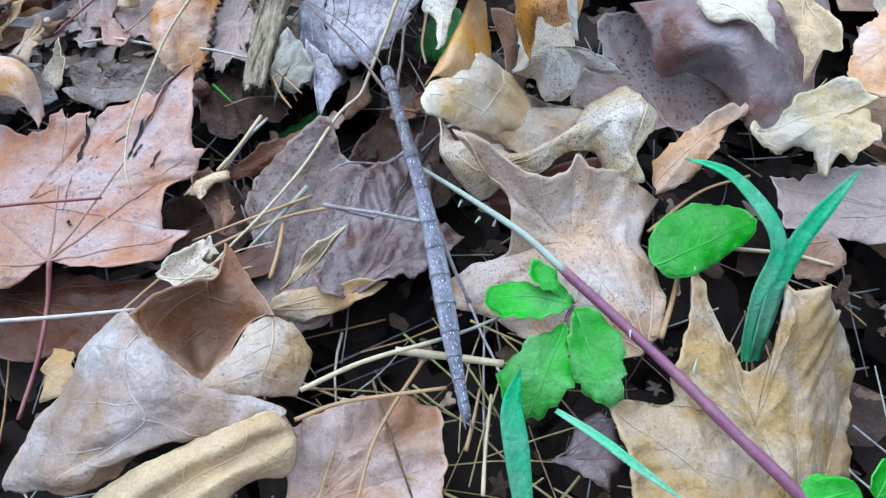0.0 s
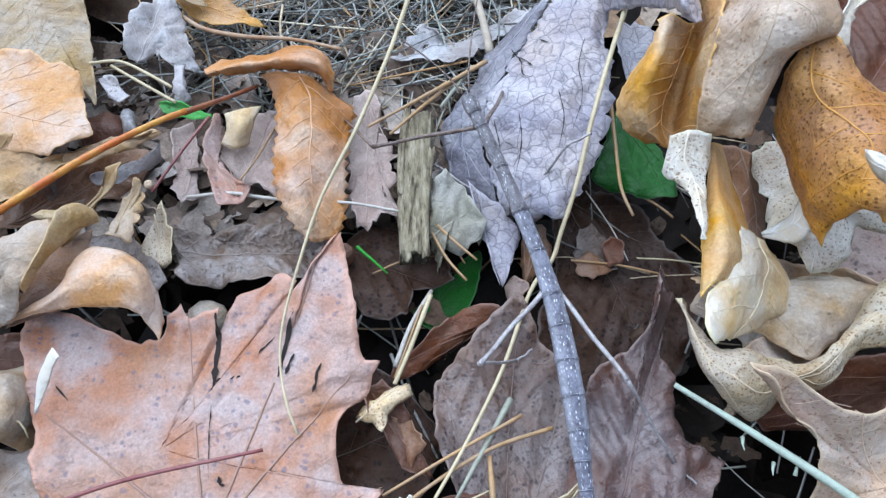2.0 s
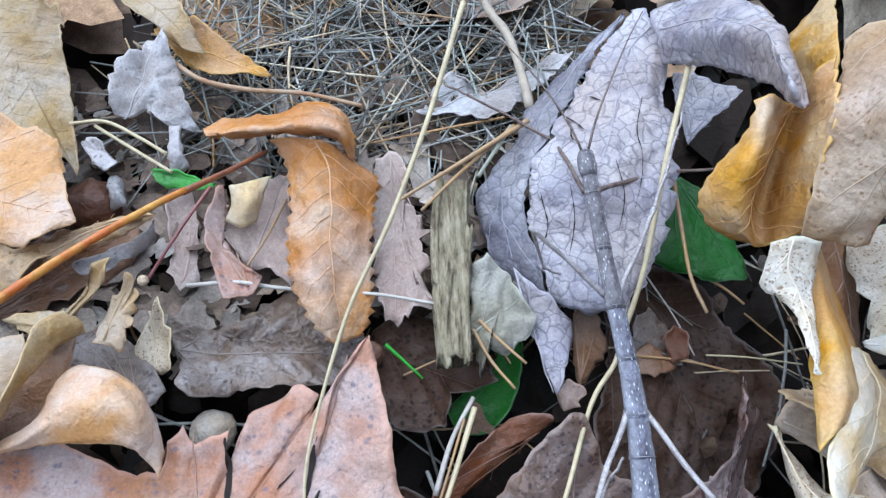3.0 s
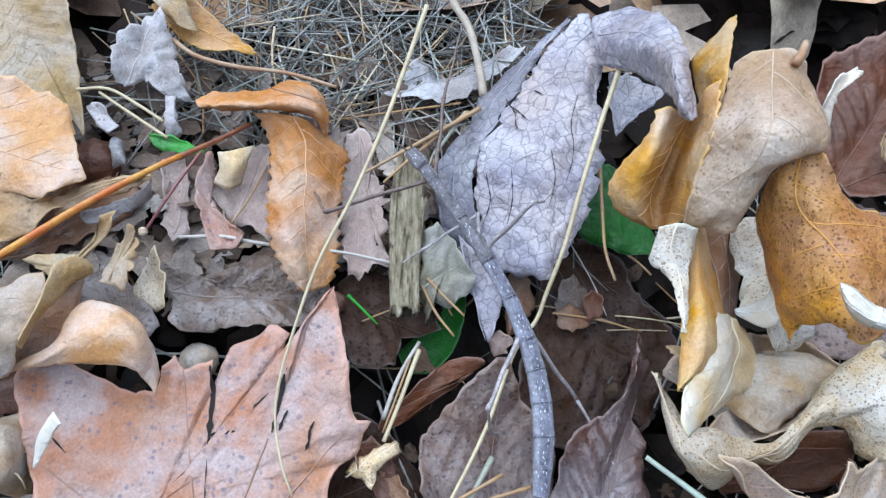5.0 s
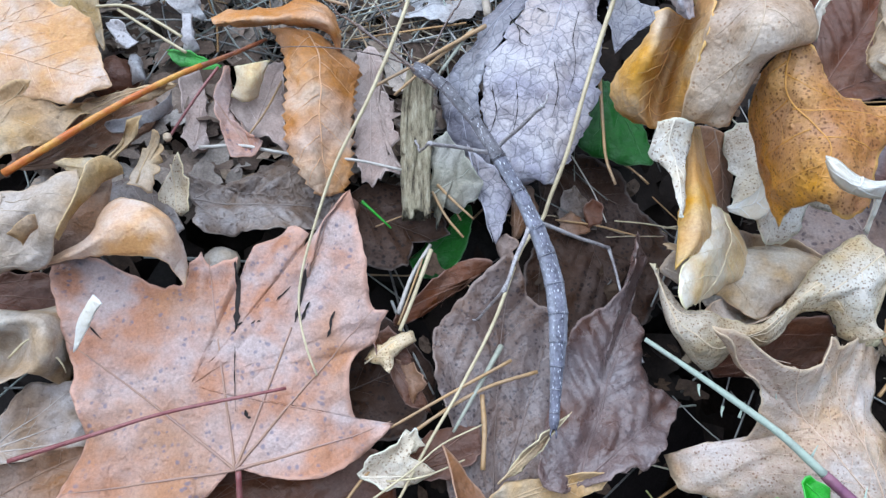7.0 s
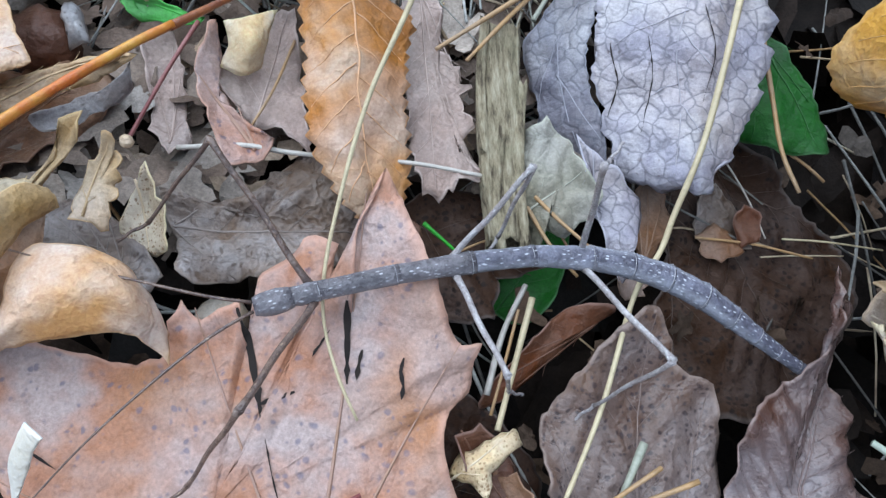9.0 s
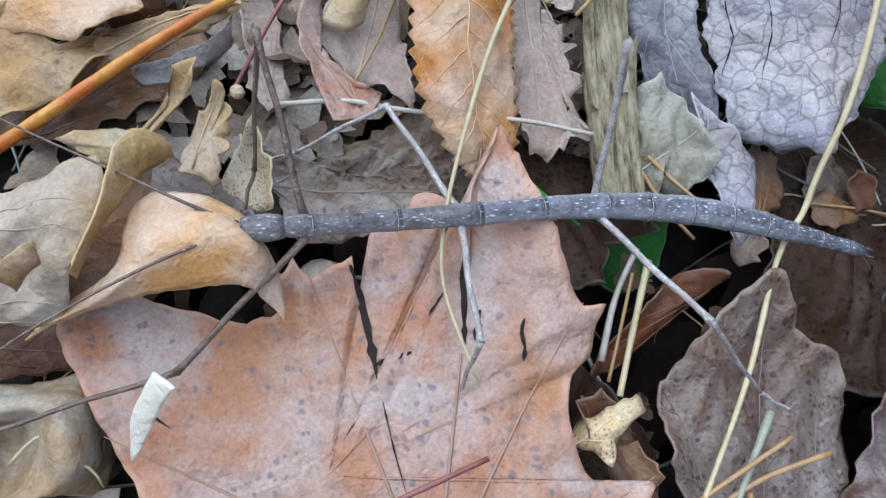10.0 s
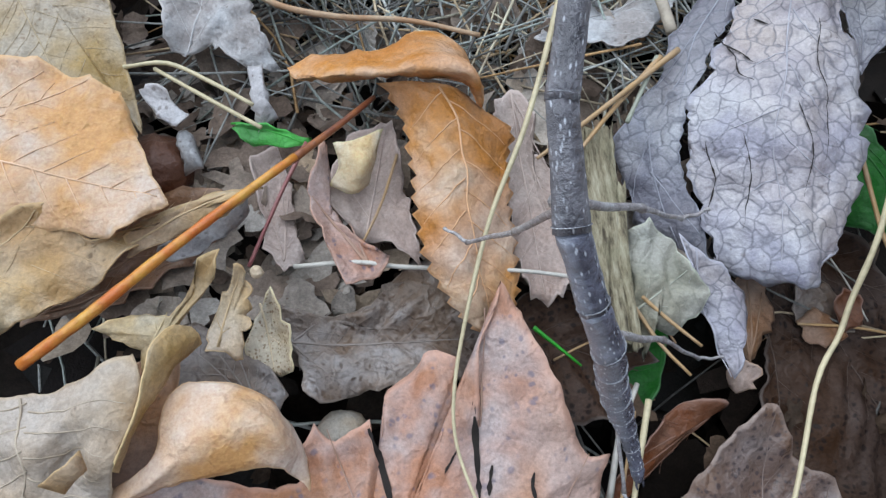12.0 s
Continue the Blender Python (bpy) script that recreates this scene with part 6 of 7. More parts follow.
leaf("leaf_scrap", "crisp reddish-brown curled scrap", SIENNA, (-12.8, -19.4, -7), [(135, 8.1, 1, 1), (106, 7.4, 2), (62, 4.2, 1), (-37, 5.4, -1), (-51, 10.7, -2, 1), (-78, 7, -2), (-118, 2.6, -1), (163, 4.3)], root=(-4.7, 6.7), tips=[(6, -8.8)], crumple=1.4, bends=[(-0.8, -3.9, 104, 2.5, 60)])
leaf("leaf_scrap", "thin cream leaf shred", IVORY, (-10.6, -34, -3), [(-150, 3.2, -1), (159, 0.8, 1), (67, 2.1, 3, 1), (25, 1.6, 1), (-18, 2.9), (-87, 2.1, -1)], crumple=0.8)
leaf("leaf_scrap", "small brown leaf crumb", TAWNY, (10.2, 8, -7), [(147, 2.5, -1), (87, 2.4, 1, 1), (17, 3.1), (-45, 2.6, -1), (-113, 2.3, -2)])
leaf("leaf_scrap", "dark crumb of rotten leaf", BROWN, (26.4, 15.5, -12), [(154, 3.2), (84, 3.4, 1, 1), (27, 4.1), (-22, 4.6), (-82, 3.3), (-142, 3.3)], crumple=1.2)
leaf("leaf_scrap", "dark crumb of rotten leaf", SIENNA, (31.3, 18.3, -11), [(152, 2.5), (83, 2.9, 1, 1), (19, 3.2), (-58, 3.4), (-108, 4)], crumple=1.2)
# stalks, straws and needles
orange_stalk = stalk("leaf_stalk", "orange-red tapered leaf stalk", ORANGE, [(-86.9, 12.8, 11), (-78.7, 17.9, 13), (-68.9, 25.6, 14), (-59, 34.2, 13), (-54.2, 39.2, 11)], 0.8, 0.6)
stalk("stalk_end", "dark red-brown end", STALKEND, [(-54.6, 38.8, 11), (-51.4, 42.6, 9), (-47.5, 47.4, 6.5), (-43.3, 52.7, 4)], 0.62, 0.42, part_of=orange_stalk)
stalk("leaf_stalk", "dark red leaf stalk lying on the maple leaf", WINE, [(-79.6, -37.6, 0), (-64.8, -33.6, 3), (-52.5, -30, 4), (-33.2, -25.4, 2)], 0.45, 0.3, part_of=maple)
stalk("leaf_stalk", "dark red stalk of the maple leaf", WINE, [(-40.8, -39.5, -1), (-40.3, -47.4, -5), (-38.6, -59.2, -6), (-39.2, -70.2, -8)], 0.55, 0.4, part_of=maple)
long_straw = stalk("straw", "long thin pale dry grass stalk", STRAW, [(-6.5, 66.7, 26), (-11.2, 51.4, 22), (-14, 42.6, 20), (-19.5, 27.7, 17), (-25.4, 15.6, 13), (-29.6, 3.2, 8), (-31.6, -5.2, 5), (-31.7, -11.4, 3), (-29.9, -18.2, 3), (-27.8, -23.1, 2)], 0.5, 0.2)
jointed_straw = stalk("straw", "long pale dry grass stalk with a joint", STRAW, [(39.4, 73.3, 13), (35.6, 63, 12.5), (30.4, 49.1, 11), (25.6, 35, 9), (22.4, 24.4, 5), (19, 15.9, 0), (17.2, 11.3, -2), (12.5, 4.7, -2.5), (6.4, -10.3, -3.5), (-1, -24.2, -4), (-7.2, -34.5, -4), (-13, -45, -5)], 0.6, 0.28)
stalk("straw", "short pale straw lying on the leaf litter", STRAW, [(-6.3, 5.2, -4), (-9.9, -5.2, -4), (-12.7, -12.9, -3)], 0.5, 0.4)
stalk("straw", "thin tan straw lying on the leaf litter", NEEDLE, [(-8, 4, -6), (-10.4, -3.2, -6), (-13, -10.7, -6)], 0.25, 0.25)
stalk("straw", "slender white straw lying across scraps", WHITESTRAW, [(-56.6, 28.4, -3), (-47.3, 27.8, -1), (-41.1, 26.7, -1), (-33.8, 26.3, -2), (-22.5, 24.8, -1), (-12.5, 23.2, -2)], 0.4, 0.3)
stalk("pine_needle", "tan pine needle lying on the leaf litter", NEEDLE, [(9.3, -18.5, -4), (-3.3, -25.3, -4), (-14.3, -31.5, -4)], 0.35, 0.25)
stalk("straw", "grey-green flat dead blade", SAGESTRAW, [(7.7, -15.2, -5), (2.5, -24, -5), (-2.4, -32.2, -5)], 0.6, 0.3)
stalk("straw", "short tan straw lying on the leaf litter", NEEDLE, [(3.5, -24.9, -6), (3.7, -31.6, -6), (3.1, -39, -6)], 0.5, 0.5)
stalk("pine_needle", "tan bent needle lying on the leaf litter", NEEDLE, [(32.9, 50.1, 2), (32, 34, 2), (31.7, 25, 2), (33, 18.5, 2)], 0.5, 0.3)
stalk("pine_needle", "tan twin needle lying on the leaf litter", NEEDLE, [(-6.3, 22.1, -3), (-1.9, 16.9, -3), (2.7, 12.2, -3)], 0.35, 0.25)
stalk("pine_needle", "tan twin needle lying on the leaf litter", NEEDLE, [(-6.4, 20.1, -4), (-3.1, 13.2, -4), (0.6, 8.2, -4)], 0.35, 0.25)
stalk("straw", "pale green-white needle lying on the leaf litter", WHITESTRAW, [(-13.1, -7.7, -8), (-10.1, 1.1, -8), (-6.2, 8.2, -8)], 0.5, 0.4)
stalk("pine_needle", "reddish needle across a dark hollow", NEEDLE, [(22.7, 16.3, -11), (32.2, 15, -11), (41.8, 12.4, -11)], 0.25, 0.2)
stalk("pine_needle", "thin needle lying on the leaf litter", NEEDLE, [(38.6, 30.5, -8), (42.2, 27.4, -8), (44.6, 24.5, -8)], 0.35, 0.25)
stalk("pine_needle", "orange pine needle lying on the leaf litter", NEEDLE, [(14.6, -20.5, -5), (3.6, -24, -5), (-7.4, -30.4, -5), (-17.5, -38.5, -5), (-25.9, -49.7, -5)], 0.4, 0.3)
stalk("straw", "pale straw lying over green shoots", STRAW, [(15.1, -66.7, 3), (25.4, -61, 3), (38.3, -56.3, 3)], 0.5, 0.4)
stalk("straw", "green-white straw lying on the leaf litter", SAGESTRAW, [(38.3, -56.3, 3), (44.5, -53.8, 3), (50.8, -50.6, 3)], 0.4, 0.3)
stalk("straw", "thick cream straw lying on the leaf litter", STRAW, [(31, -57.1, 0), (40.5, -57.9, 0), (51.1, -59, 0)], 0.8, 0.7)
stalk("straw", "tan straw lying on the leaf litter", NEEDLE, [(14.5, -71.4, 1), (21.8, -67.7, 0), (31.6, -65.7, 0), (40.7, -64.1, 0)], 0.45, 0.35)
stalk("straw", "tan straw in shade", NEEDLE, [(36, -57.2, -4), (30.5, -67.4, -4), (27.6, -74.8, -4), (26.2, -83.5, -4)], 0.4, 0.35)
stalk("straw", "pale bluish-white long straw", WHITESTRAW, [(-62, -53.9, -3), (-46.3, -52.9, -2), (-34.2, -51.4, -2), (-21.4, -48.9, -3)], 0.5, 0.4)
stalk("straw", "straw end lying on the leaf litter", STRAW, [(47.6, -81.8, -4), (48, -74, -4), (49.1, -63.5, -4)], 0.4, 0.3)
stalk("straw", "straw end lying on the leaf litter", NEEDLE, [(44.6, -73.8, -5), (46, -67.5, -5), (47, -62, -5)], 0.4, 0.3)
stalk("straw", "tan straw by the grass shoots", NEEDLE, [(81.9, -51.2, -3), (85, -43.6, -3), (87.9, -35.6, -3)], 0.6, 0.5)
stalk("straw", "pale straw among green shoots", STRAW, [(99.5, -30.3, -2), (110.9, -31.2, -2), (119.5, -33.6, -2)], 0.5, 0.4)
stalk("straw", "tan straw lying on the leaf litter", NEEDLE, [(82.7, -25.9, -3), (95.4, -14.8, -3), (107.7, -9.5, -3)], 0.4, 0.3)
stalk("twig", "thick pale forked twig", TWIG, [(-0.6, 109.1, 0), (0.9, 95.7, 0), (4.8, 86.7, 0), (7, 74.2, 0), (7.8, 65.7, 0)], 1.0, 1.0)
stalk("pine_needle", "tan needle lying on the leaf litter", NEEDLE, [(6.6, 59.9, 3), (-6.5, 50.3, 3), (-19.1, 41.3, 3)], 0.55, 0.3)
stalk("pine_needle", "tan needle lying on the leaf litter", NEEDLE, [(3.9, 59.4, 2), (-6.5, 49, 2), (-14.5, 40.1, 2)], 0.5, 0.3)
stalk("straw", "bluish-grey straw lying on the leaf litter", SAGESTRAW, [(3.3, 59.4, 2), (0.2, 54.2, 2), (-3.8, 47.4, 2)], 0.45, 0.4)
stalk("twig", "thin rusty twig lying on the leaf litter", TWIGRED, [(-64, 75.5, 4), (-57.8, 70.9, 4), (-48.4, 68.2, 4), (-37, 66.9, 4), (-25.8, 63.5, 4)], 0.6, 0.4)
stalk("straw", "thin beige straw lying on the leaf litter", STRAW, [(-81, 59.4, 5), (-74.5, 59.8, 5), (-67.4, 55.8, 5), (-61.4, 51.7, 5)], 0.35, 0.35)
stalk("straw", "thin beige straw lying on the leaf litter", STRAW, [(-76.7, 59.6, 4), (-68.7, 54, 4), (-60.3, 48.3, 4)], 0.35, 0.35)
stalk("pine_needle", "dark thin stalk lying on the leaf litter", WINE, [(-54.2, 47.7, 0), (-58.1, 39.1, 0), (-62.6, 27.7, 0)], 0.35, 0.3)
stalk("pine_needle", "thin tan needle on a scrap", NEEDLE, [(-40.2, 45.9, -2), (-43.1, 37.5, -2), (-46.4, 30.8, -2)], 0.25, 0.2)
stalk("grass_shoot", "tiny green grass shoot", FRESH, [(-21.2, 17.4, -6), (-17.9, 14.2, -6), (-14.8, 11.1, -6)], 0.4, 0.2)
stalk("fibre", "thin curled fibre lying on the leaf litter", STRAW, [(-84.8, -18.9, -2), (-81.4, -16.2, 0), (-77.6, -15.4, 1), (-75.5, -17, -1)], 0.25, 0.15)
stalk("fibre", "thin curled fibre lying on the leaf litter", STRAW, [(-82.3, -21.1, -2), (-78.8, -18.9, 0), (-75.1, -19.5, 0), (-74, -21.6, -2)], 0.25, 0.15)
stalk("pine_needle", "thin dark needle across the crumbs", NEEDLE, [(-18.2, 12.8, -9), (-11.2, 15.4, -8), (-2.9, 16.9, -9)], 0.2, 0.15)
stalk("pine_needle", "short rusty needle by a wood chip", TWIGRED, [(-6.5, 24.2, -5), (-3.1, 20.2, -6), (0.5, 13.7, -7)], 0.3, 0.2)
stalk("pine_needle", "thin pale needle beside the insect", STRAW, [(35.4, 14.8, -8), (42.6, 14.2, -8), (52.6, 13, -9)], 0.18, 0.14)
stalk("pine_needle", "fine grey needle in a hollow", WHITESTRAW, [(27.4, 32.5, -9), (31.9, 23.4, -10), (34.5, 15.9, -11)], 0.18, 0.14)
stalk("straw", "fine yellow straw under a maple lobe", STRAW, [(-18, -44.5, -5), (-10.3, -39.3, -3), (-4.8, -34.8, -3), (3.1, -31, -4)], 0.22, 0.16)
stalk("straw", "fine yellow straw under a maple lobe", STRAW, [(-14.8, -41.1, -4), (-8.1, -40.4, -3), (-0.5, -37.4, -4)], 0.2, 0.15)
leaf("leaf_scrap", "rolled cream edge of a dry leaf", TAN, (-68.2, 33, 8), [(-148, 10.9, -1), (-130, 4.7), (-23, 3.2), (8, 6.6), (21, 9.5, 0, 1), (21, 5.1, 2), (86, 0.8, 2), (-161, 4.6, 2), (-158, 9.3, 1)], root=(-9, -4.6), tips=[(8.5, 3.3)], dome=1.5, crumple=0.6)
# tears in the large leaves, their inner shade painted as dark slivers
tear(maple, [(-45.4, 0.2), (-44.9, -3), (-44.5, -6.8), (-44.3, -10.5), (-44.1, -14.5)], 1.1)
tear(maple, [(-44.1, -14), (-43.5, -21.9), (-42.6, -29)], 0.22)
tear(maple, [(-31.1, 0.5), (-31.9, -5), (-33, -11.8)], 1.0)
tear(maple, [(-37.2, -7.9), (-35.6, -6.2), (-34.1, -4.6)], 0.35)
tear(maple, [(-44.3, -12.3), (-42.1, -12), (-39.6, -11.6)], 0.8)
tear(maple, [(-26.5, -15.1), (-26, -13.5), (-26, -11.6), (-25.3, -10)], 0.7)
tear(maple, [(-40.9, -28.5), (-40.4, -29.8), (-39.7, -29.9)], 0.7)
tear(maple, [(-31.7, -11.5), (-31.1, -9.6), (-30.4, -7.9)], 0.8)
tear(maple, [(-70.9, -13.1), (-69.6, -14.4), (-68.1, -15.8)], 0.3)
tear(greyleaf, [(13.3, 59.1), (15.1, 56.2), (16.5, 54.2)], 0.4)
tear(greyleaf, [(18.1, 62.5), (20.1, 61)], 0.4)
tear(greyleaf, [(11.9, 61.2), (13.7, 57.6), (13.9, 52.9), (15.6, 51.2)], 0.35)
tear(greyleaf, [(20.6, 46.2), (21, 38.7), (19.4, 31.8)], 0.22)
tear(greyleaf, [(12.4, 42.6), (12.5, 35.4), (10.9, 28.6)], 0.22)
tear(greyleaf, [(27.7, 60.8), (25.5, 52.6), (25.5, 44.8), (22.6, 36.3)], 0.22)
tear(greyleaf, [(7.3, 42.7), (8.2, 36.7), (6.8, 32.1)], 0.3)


# ---- wood chip, thorns, pod and small bits ----
def splinter(a, b, width, depth, seed, n=60, m=30):
    """A length of weathered wood with deep lengthwise grooves, cracks and broken ends."""
    a, b = np.array(a, float), np.array(b, float)
    size = np.linalg.norm(b - a)
    way = (b - a) / size
    side = np.cross(way, (0, 0, 1.0))
    side /= np.linalg.norm(side)
    up = np.cross(side, way)
    verts, faces = [], []
    for i in range(n):
        u = i / (n - 1)
        for k in range(m):
            ang = 2 * math.pi * k / m
            frac = 1.8 * noise.noise((k * 0.8, 3.3, seed)) + 1.2 * noise.noise((k * 2.7, 5.3, seed))
            along = u * size + (frac if i in (0, n - 1) else 0.4 * noise.noise((k * 1.3, i * 0.4, seed)))
            groove = 0.55 * noise.noise((k * 1.1, u * 1.6, seed)) + 0.32 * noise.noise((k * 2.9, u * 4.0, seed)) + 0.2 * noise.noise((k * 1.9, u * 19.0, seed))
            w = 1 - 0.22 * abs(u - 0.45) + 0.12 * noise.noise((u * 5, 0.3, seed)) + 0.05 * noise.noise((u * 17, 0.9, seed))
            c = math.copysign(abs(math.cos(ang)) ** 0.6, math.cos(ang))
            s = math.copysign(abs(math.sin(ang)) ** 0.6, math.sin(ang))
            p = a + way * along + side * c * (width / 2 * w + groove * width / 7) + up * s * (depth / 2 + groove * depth / 4.6)
            verts.append(tuple((p + side * 0.7 * math.sin(u * 3.1)) * MM))
    for i in range(n - 1):
        for k in range(m):
            q, r = i * m + k, i * m + (k + 1) % m
            faces.append((q, r, r + m, q + m))
    faces += [tuple(range(m - 1, -1, -1)), tuple((n - 1) * m + k for k in range(m))]
    return verts, faces


def wood_chip(label, a, b, width, depth):
    chip = tagged(new("wood_chip"), label, "wood chip")
    chip.location = Vector(a) * MM
    d = np.array(b) - np.array(a)
    across = np.cross(d / np.linalg.norm(d), (0, 0, 1.0))
    part("core", *splinter((0, 0, 0), d, width, depth, 7.0), WOOD, chip)
    for side, lo, hi, seed in ((0.46, -0.02, 0.62, 1.3), (-0.44, 0.3, 1.03, 4.1), (0.1, 0.55, 1.05, 8.8)):
        off = across * side * width + np.array((0, 0, 0.32 * depth))
        part("splinter", *splinter(off + d * lo, off + d * hi, width * 0.26, depth * 0.4, seed, 36, 12), WOOD, chip)
    return chip


def wood_material():
    m, nt, bsdf = start_material("weathered_wood")
    tc = nt.nodes.new("ShaderNodeTexCoord")
    mp = nt.nodes.new("ShaderNodeMapping")
    mp.inputs["Scale"].default_value = (1.0, 0.2, 1.0)
    nt.links.new(tc.outputs["Object"], mp.inputs[0])
    a = texture(nt, "ShaderNodeTexNoise", mp.outputs[0], 900, 6, 0.7)
    b = texture(nt, "ShaderNodeTexNoise", tc.outputs["Object"], 160, 4, 0.6)
    c = ramp(nt, a, [(0.36, (0.07, 0.05, 0.03)), (0.5, (0.30, 0.245, 0.155)), (0.68, (0.52, 0.455, 0.33))])
    c = mixed(nt, ramp(nt, b, [(0.5, (0, 0, 0)), (0.75, (0.5, 0.5, 0.5))]), c, (0.30, 0.28, 0.17))
    nt.links.new(c, bsdf.inputs["Base Color"])
    bsdf.inputs["Roughness"].default_value = 0.85
    bumped(nt, bsdf, a, 1.0, 0.0012)
    return m


WOOD = wood_material()
wood_chip("weathered olive-grey splinter of wood on the litter", (-8.1, 47.6, -1.5), (-9.8, 13.4, -3.5), 6.3, 4.4)

for x, y, turn in ((49.0, -31.5, 70), (56.6, -30.0, 100), (60.6, -39.0, 60), (68.7, -46.5, 80), (42.5, -25.5, 250), (46.3, -29.5, 240), (74.0, -53.5, 250), (84.0, -62.0, 80)):
    tip = Vector((math.cos(radians(turn)), math.sin(radians(turn)), 0.35)) * 2.6
    p = Vector((x, y, 5.0)) - bramble.location / MM
    v, f = tube([tuple(p * MM), tuple((p + tip * 0.5) * MM), tuple((p + tip + Vector((0.3, 0.2, 0))) * MM)], 0.35 * MM, 0.06 * MM, 6)
    part("thorn", v, f, THORNSTEM, bramble)


def lump(kind, label, material, where, size, flat=0.8, rough=0.12, category=""):
    """A small rounded body with an uneven skin."""
    v, f = ball_of(where, size, flat, rough)
    ob = mesh_object(kind, v, f, material)
    ob.location = Vector(where) * MM
    return tagged(ob, label, category or kind)


def ball_of(where, size, flat, rough, seg=16):
    verts, faces = [], []
    for i in range(seg + 1):
        p = math.pi * i / seg
        for k in range(seg):
            a = 2 * math.pi * k / seg
            d = Vector((math.sin(p) * math.cos(a), math.sin(p) * math.sin(a), math.cos(p)))
            r = size * (1 + rough * noise.noise(d * 2.3 + Vector(where)) + rough * 0.6 * noise.noise(d * 6 + Vector(where)))
            verts.append((d.x * r * MM, d.y * r * MM, d.z * r * flat * MM))
    for i in range(seg):
        for k in range(seg):
            a, b = i * seg + k, i * seg + (k + 1) % seg
            faces.append((a, a + seg, b + seg, b))
    return verts, faces


lump("oak_gall", "fuzzy dark brown gall in a hollow of the litter", SIENNA, (-78.4, 47.2, -5), 5.5, 0.8, 0.15, "gall")
lump("seed_pod", "greyish dome-shaped seed pod under the maple leaf", KHAKI, (-50.9, 4.2, -11), 3.9, 0.9, 0.12, "seed pod")
lump("seed", "tiny pale yellow seed on a dark stalk", CREAM, (-60.0, 24.4, 6.8), 0.9, 0.9, 0.2, "seed")
lump("leaf_bud", "small brown pointed bud beside a green shoot", SIENNA, (-23.7, 15.7, -6), 2.2, 1.3, 0.15, "bud")



# ---- the stick insect ----
def insect_skin(name, col, pale, dark, specks, flank=0.0):
    m, nt, bsdf = start_material(name)
    vec, rnd = object_coords(nt)
    a = texture(nt, "ShaderNodeTexNoise", vec, 420, 5, 0.7)
    streak = nt.nodes.new("ShaderNodeMapping")
    streak.inputs["Scale"].default_value = (0.38, 1.0, 1.0)
    nt.links.new(vec, streak.inputs[0])
    b = texture(nt, "ShaderNodeTexVoronoi", streak.outputs[0], 2300)
    g = texture(nt, "ShaderNodeTexNoise", vec, 500, 2, 0.5)
    fine = texture(nt, "ShaderNodeTexNoise", vec, 2600, 4, 0.7)
    c = mixed(nt, ramp(nt, a, [(0.36, (0, 0, 0)), (0.64, (1, 1, 1))]), dark, col)
    dots = ramp(nt, b, [(0.12, (0.8, 0.8, 0.8)), (0.30, (0, 0, 0))])
    gate = ramp(nt, g, [(0.62 - specks, (0, 0, 0)), (0.72 - specks, (1, 1, 1))])
    c = mixed(nt, mixed(nt, 1.0, dots, gate, "MULTIPLY"), c, pale)
    c = mixed(nt, 0.4, c, ramp(nt, fine, [(0.3, (0.25, 0.25, 0.25)), (0.7, (0.9, 0.9, 0.9))]), "OVERLAY")
    # pale flanks, with the sky reflected along the sides painted into them
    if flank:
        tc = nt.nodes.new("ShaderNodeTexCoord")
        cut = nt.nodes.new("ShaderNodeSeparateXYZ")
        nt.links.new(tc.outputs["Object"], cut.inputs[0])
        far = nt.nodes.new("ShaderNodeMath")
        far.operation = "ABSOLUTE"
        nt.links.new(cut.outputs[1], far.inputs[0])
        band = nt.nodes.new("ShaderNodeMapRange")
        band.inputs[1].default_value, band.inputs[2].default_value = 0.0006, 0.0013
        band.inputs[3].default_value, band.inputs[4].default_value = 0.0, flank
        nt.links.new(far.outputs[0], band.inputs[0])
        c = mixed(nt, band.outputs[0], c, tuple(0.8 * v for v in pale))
    nt.links.new(c, bsdf.inputs["Base Color"])
    bsdf.inputs["Roughness"].default_value = 0.27
    bsdf.inputs["Specular IOR Level"].default_value = 0.85
    n1 = bumped(nt, bsdf, a, 0.9, 0.0009)
    bumped(nt, bsdf, fine, 0.4, 0.0003, n1)
    return m


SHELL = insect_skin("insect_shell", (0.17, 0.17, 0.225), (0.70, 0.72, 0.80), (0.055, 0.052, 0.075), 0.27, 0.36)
LEG = insect_skin("insect_leg", (0.46, 0.43, 0.43), (0.66, 0.64, 0.63), (0.26, 0.22, 0.22), 0.15)
FORELEG = insect_skin("insect_foreleg", (0.20, 0.13, 0.10), (0.45, 0.30, 0.20), (0.09, 0.06, 0.055), 0.08)
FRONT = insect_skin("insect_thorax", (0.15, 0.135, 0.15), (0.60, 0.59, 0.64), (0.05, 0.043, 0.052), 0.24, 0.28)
COLLAR = insect_skin("insect_collar", (0.40, 0.39, 0.42), (0.74, 0.73, 0.74), (0.14, 0.13, 0.15), 0.3)
COXA = insect_skin("insect_red_joint", (0.42, 0.10, 0.045), (0.6, 0.3, 0.2), (0.25, 0.06, 0.03), 0.1)
EYE, _nt, _b = start_material("insect_eye")
_b.inputs["Base Color"].default_value, _b.inputs["Roughness"].default_value = (0.02, 0.015, 0.012, 1), 0.15

LENGTH = 83.0
